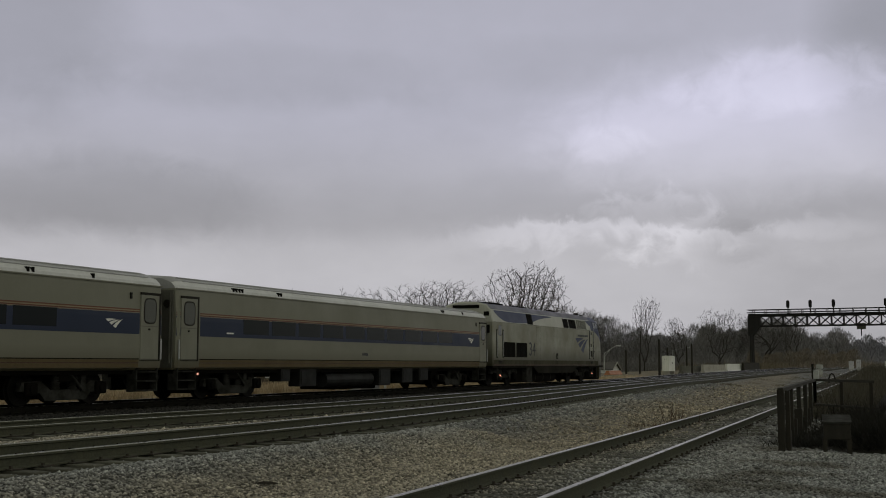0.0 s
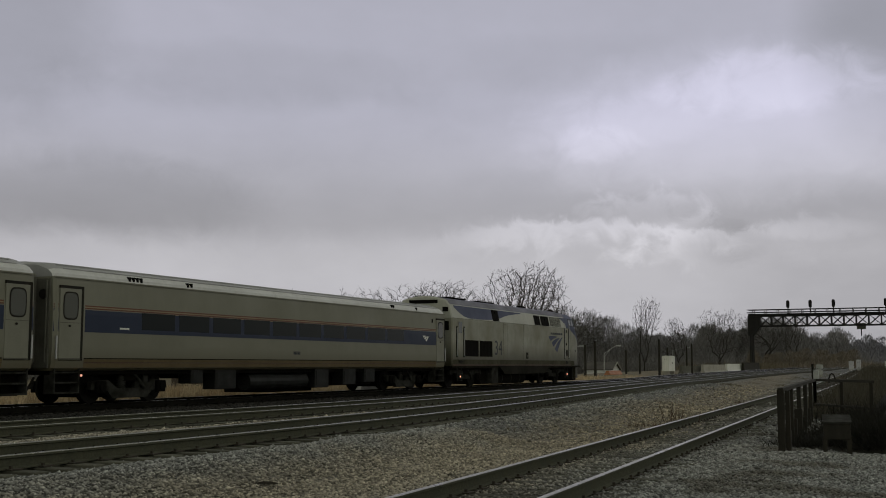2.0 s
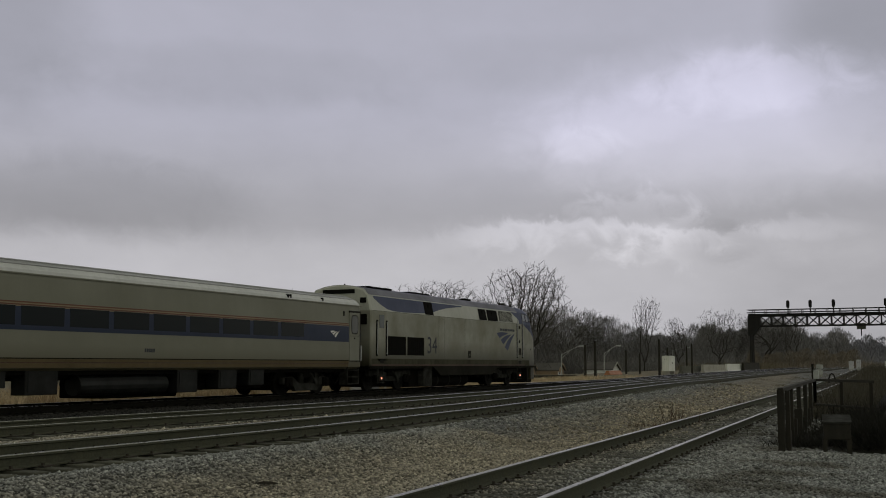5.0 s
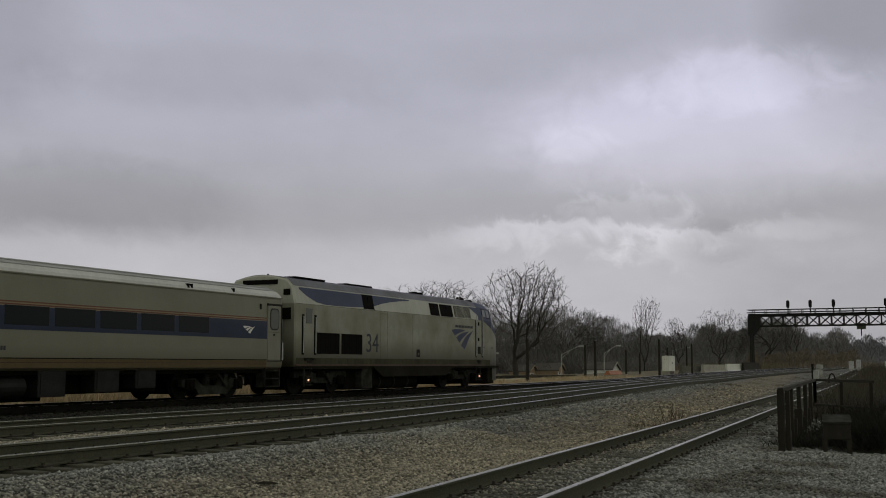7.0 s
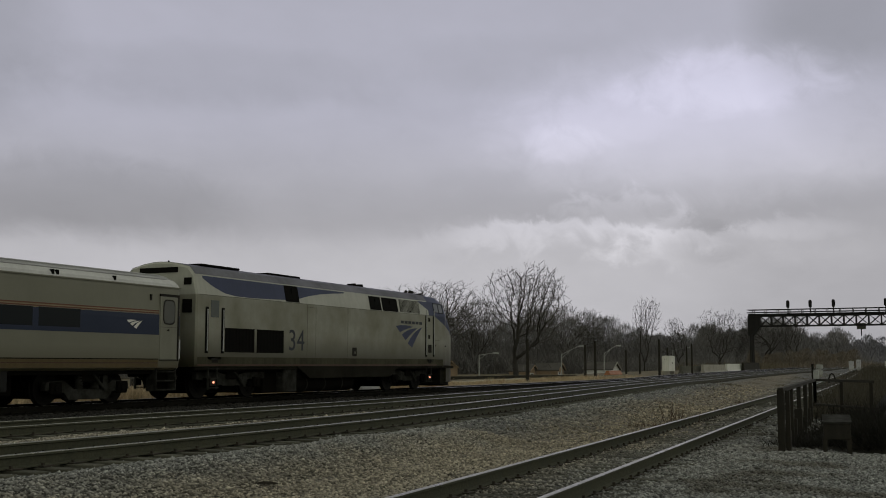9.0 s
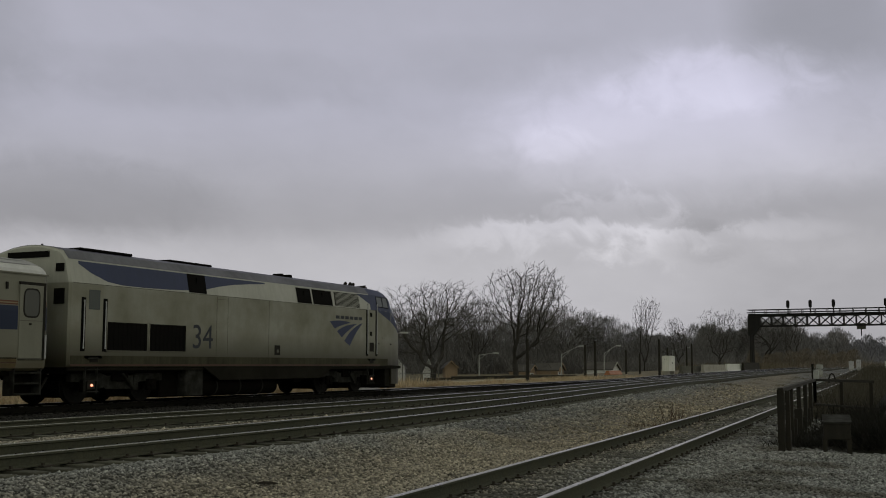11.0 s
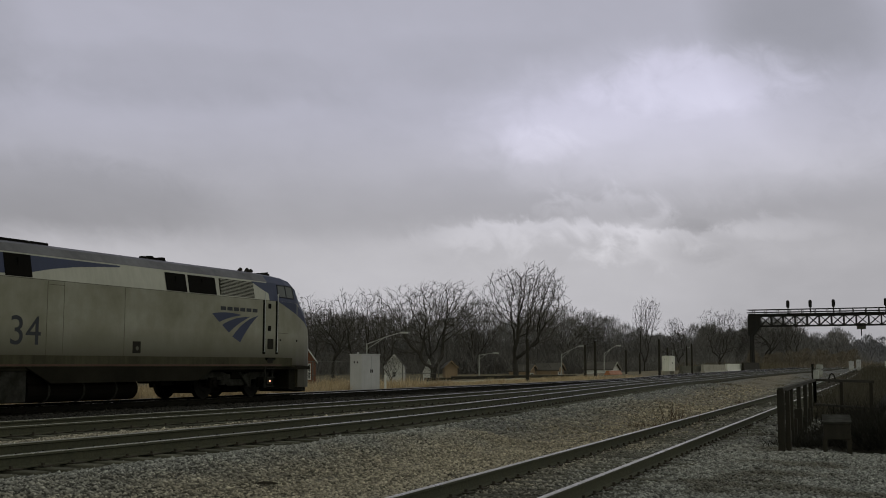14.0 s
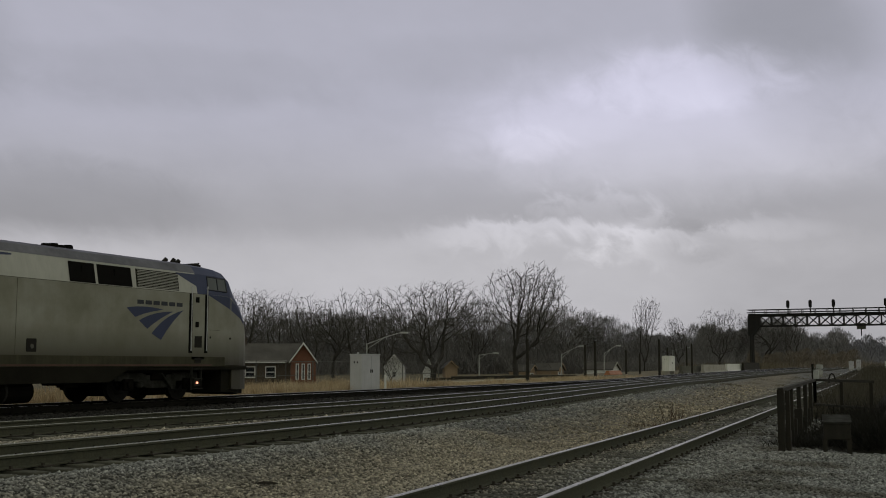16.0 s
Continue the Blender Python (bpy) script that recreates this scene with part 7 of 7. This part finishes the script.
def scrap_timber():
    """A splintered piece of sleeper lying on the stones."""
    x, y = at(-8.85, 14.1)
    bm = bmesh.new()
    loft(bm, [[(u, -w, 0.0), (u, -w * 0.8, h), (u, w, h * 0.8), (u, w, 0.0)] for u, w, h in ((-0.15, 0.01, 0.015), (-0.06, 0.03, 0.035), (0.05, 0.03, 0.03), (0.14, 0.008, 0.012))])
    ob = part("scrap_timber", bm, "old_timber")
    ob.matrix_world = pose(x, y, ground_level(x, y) + 0.02, 0, 3, -40)
    tagged(ob, "dark splintered piece of timber lying on the ballast", "scrap timber")


scrap_timber()
stones()

# ---------------------------------------------------------------- guard rail, bin and brush in the near corner


def guard_rail():
    G = thing("guard_rail", label="old dark steel guard rail beside the near track", category="guard rail")
    z0, top = -0.48, 0.63
    ends = [(at(16.75, 20.4), at(18.35, 34.0), 6), (at(18.35, 34.0), at(20.9, 30.5), 3)]
    for (a, b, n) in ends:
        for i in range(n):
            u = i / (n - 1)
            x, y = a[0] + (b[0] - a[0]) * u, a[1] + (b[1] - a[1]) * u
            w = 0.06 if (i == 0 and n == 6) else 0.045
            bm = bmesh.new()
            box(bm, x - w, x + w, y - w, y + w, z0 - 0.2, top)
            part("post", bm, "old_timber", G, "dark post")
            if i == 0 and n == 6:
                bm = bmesh.new()
                box(bm, x + 0.02, x + 0.10, y - 0.15, y - 0.07, z0 - 0.2, top - 0.01)
                part("post", bm, "old_timber", G, "dark post")
        # short broken boards left standing between the posts
        for i in range(5 if n == 6 else 0):
            u = (i + 0.55) / 5
            x, y = a[0] + (b[0] - a[0]) * u * 0.7, a[1] + (b[1] - a[1]) * u * 0.7
            bm = bmesh.new()
            box(bm, x - 0.05, x + 0.05, y - 0.10, y + 0.07, z0 - 0.2, z0 + 0.32 + 0.13 * (i % 3), 0.0)
            part("board", bm, "old_timber", G, "short broken dark board")
        for z, hh in ((top, 0.035),) if n == 6 else ((top, 0.035), (-0.1, 0.03)):
            bm = bmesh.new()
            d = Vector((b[0] - a[0], b[1] - a[1], 0))
            ln = d.length
            box(bm, -0.1, ln + 0.1, -0.05, 0.05, -hh, hh, 0.0, pose(a[0], a[1], z, 0, 0, math.degrees(math.atan2(d.y, d.x))))
            part("rail", bm, "old_timber", G, "dark flat rail")
    return G


guard_rail()


def scrap_bin():
    x, y = at(19.28, 20.6)
    B = thing("equipment_bin", x, y, -0.5, math.degrees(-YAW) - 18, "dark steel bin with a sloping lid on short legs", "bin")
    bm = bmesh.new()
    box(bm, -0.235, 0.235, -0.25, 0.25, 0.24, 0.53, 0.01)
    part("body", bm, "old_timber", B)
    bm = bmesh.new()
    vs = [bm.verts.new(p) for p in ((-0.25, -0.28, 0.53), (0.25, -0.28, 0.53), (0.25, 0.27, 0.64), (-0.25, 0.27, 0.64), (-0.25, -0.28, 0.56), (0.25, -0.28, 0.56), (0.25, 0.27, 0.67), (-0.25, 0.27, 0.67))]
    for f in ((0, 3, 2, 1), (4, 5, 6, 7), (0, 1, 5, 4), (1, 2, 6, 5), (2, 3, 7, 6), (3, 0, 4, 7)):
        bm.faces.new([vs[i] for i in f])
    part("lid", bm, "truck_steel", B, "dull sloping lid")
    for sx in (-0.21, 0.21):
        for sy in (-0.2, 0.2):
            bm = bmesh.new()
            box(bm, sx - 0.04, sx + 0.04, sy - 0.04, sy + 0.04, -0.1, 0.3)
            part("leg", bm, "old_timber", B)


scrap_bin()


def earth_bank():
    """A low dark mound added under the dead brush to close the near corner."""
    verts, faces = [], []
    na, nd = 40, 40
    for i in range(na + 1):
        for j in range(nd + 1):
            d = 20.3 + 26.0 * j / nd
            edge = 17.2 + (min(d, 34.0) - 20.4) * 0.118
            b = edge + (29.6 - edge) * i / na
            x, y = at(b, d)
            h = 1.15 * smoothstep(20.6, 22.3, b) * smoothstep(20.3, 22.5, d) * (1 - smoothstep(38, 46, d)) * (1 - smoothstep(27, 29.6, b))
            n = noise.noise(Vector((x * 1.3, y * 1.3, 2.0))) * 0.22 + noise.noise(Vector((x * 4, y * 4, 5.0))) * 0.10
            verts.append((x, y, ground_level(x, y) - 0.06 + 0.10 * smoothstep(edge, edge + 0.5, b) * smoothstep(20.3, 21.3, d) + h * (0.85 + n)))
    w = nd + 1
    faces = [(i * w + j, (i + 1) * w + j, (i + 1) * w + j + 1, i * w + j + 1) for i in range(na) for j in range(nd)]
    tagged(mesh_object("earth_bank", verts, faces, "dark_earth"), "dark mound added under the brush beside the guard rail", "bank", kind="structure")


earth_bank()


def brush():
    rng = np.random.default_rng(9)
    C, D, L, W = [], [], [], []
    for bearing, depth, h, n, sp in ((21.2, 22.0, 1.15, 3500, 0.30), (21.6, 21.4, 1.2, 4000, 0.30), (22.4, 26.0, 1.4, 5000, 0.7), (19.0, 22.5, 0.6, 1500, 0.35), (17.9, 21.9, 0.5, 1300, 0.3), (18.6, 24.5, 0.55, 1300, 0.4), (21.5, 32.0, 0.8, 2600, 0.9), (22.6, 40, 0.8, 3000, 1.6)):
        x, y = at(bearing, depth)
        C.append(np.stack([x + rng.normal(0, sp, n), y + rng.normal(0, sp, n), np.full(n, -0.55)], 1))
        D.append(np.stack([rng.normal(0, 0.9, n), rng.normal(0, 0.9, n), np.ones(n)], 1))
        L.append(0.8 * h * rng.uniform(0.3, 1.0, n))
        W.append(rng.uniform(0.006, 0.018, n))
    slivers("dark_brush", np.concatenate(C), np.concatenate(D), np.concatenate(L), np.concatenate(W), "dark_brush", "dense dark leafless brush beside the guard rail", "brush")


brush()


def verge():
    """Dark brush and dead weeds on the open side of the near track."""
    rng = np.random.default_rng(21)
    n = 30000
    X = rng.uniform(34, 150, n)
    Y = np.array([LINE[1](a) for a in X]) - 1.7 - np.abs(rng.normal(0, 3.0, n))
    Z = np.array([ground_level(a, b) for a, b in zip(X, Y)]) - 0.03
    D = np.stack([rng.normal(0, 0.5, n), rng.normal(0, 0.5, n), np.ones(n)], 1)
    H = rng.uniform(0.15, 0.8, n) * (0.6 + 0.010 * X)
    slivers("verge_brush", np.stack([X, Y, Z], 1), D, H, rng.uniform(0.015, 0.035, n), "verge_brush", "dark dead brush along the near track", "brush")


verge()


def rocks():
    """Pale broken stones lying on the wide strip between the near tracks."""
    rng = np.random.default_rng(8)
    verts, faces = [], []
    for i in range(80):
        x = rng.uniform(24, 80)
        y = LINE[1](x) + rng.uniform(2.0, 5.0)
        z = ground_level(x, y)
        s = rng.uniform(0.03, 0.075) * (1.3 if x > 40 else 1.0)
        bm = bmesh.new()
        bmesh.ops.create_icosphere(bm, subdivisions=1, radius=s)
        k = len(verts)
        for v in bm.verts:
            j = 1 + rng.uniform(-0.3, 0.25)
            verts.append((x + v.co.x * j * 1.3, y + v.co.y * j, z + v.co.z * j * 0.6 + s * 0.25))
        faces += [tuple(k + v.index for v in f.verts) for f in bm.faces]
        bm.free()
    ob = mesh_object("loose_rocks", verts, faces, "pale_rock")
    tagged(ob, "pale broken stones scattered between the tracks", "rocks", kind="stuff")


rocks()


# ---------------------------------------------------------------- what moves
TRAVEL = [(0.0, 52.61), (1.0, 50.058), (2.0, 47.504), (3.0, 44.894), (4.0, 42.204), (5.0, 39.434), (6.0, 36.598), (7.0, 33.723), (8.0, 30.84), (9.0, 27.982), (10.0, 25.182), (11.0, 22.468), (12.0, 19.866), (13.0, 17.401), (14.0, 15.093), (15.0, 12.965), (16.0, 11.042)]


def motions():
    along = curve_of(TRAVEL)
    times = [i * 0.5 for i in range(33)]
    walk(LOCO, [(t, pose(along(t), TRAIN_Y, 0)) for t in times])
    walk(CAR_1, [(t, pose(along(t), TRAIN_Y, 0)) for t in times])
    walk(CAR_2, [(t, pose(along(t) - 25.5, TRAIN_Y, 0)) for t in times])
    fine = [i * 0.2 for i in range(81)]
    for w, (x, y, z), radius in ROLLING:
        walk(w, [(t, pose(x, y, z, 0, math.degrees((along(t) - along(0)) / radius), 0)) for t in fine])
    walk(CLOUDS, [(t, pose(-6.6 * t * math.cos(YAW), 6.6 * t * math.sin(YAW), EYE.z)) for t in (0.0, 8.0, 16.0)])


motions()
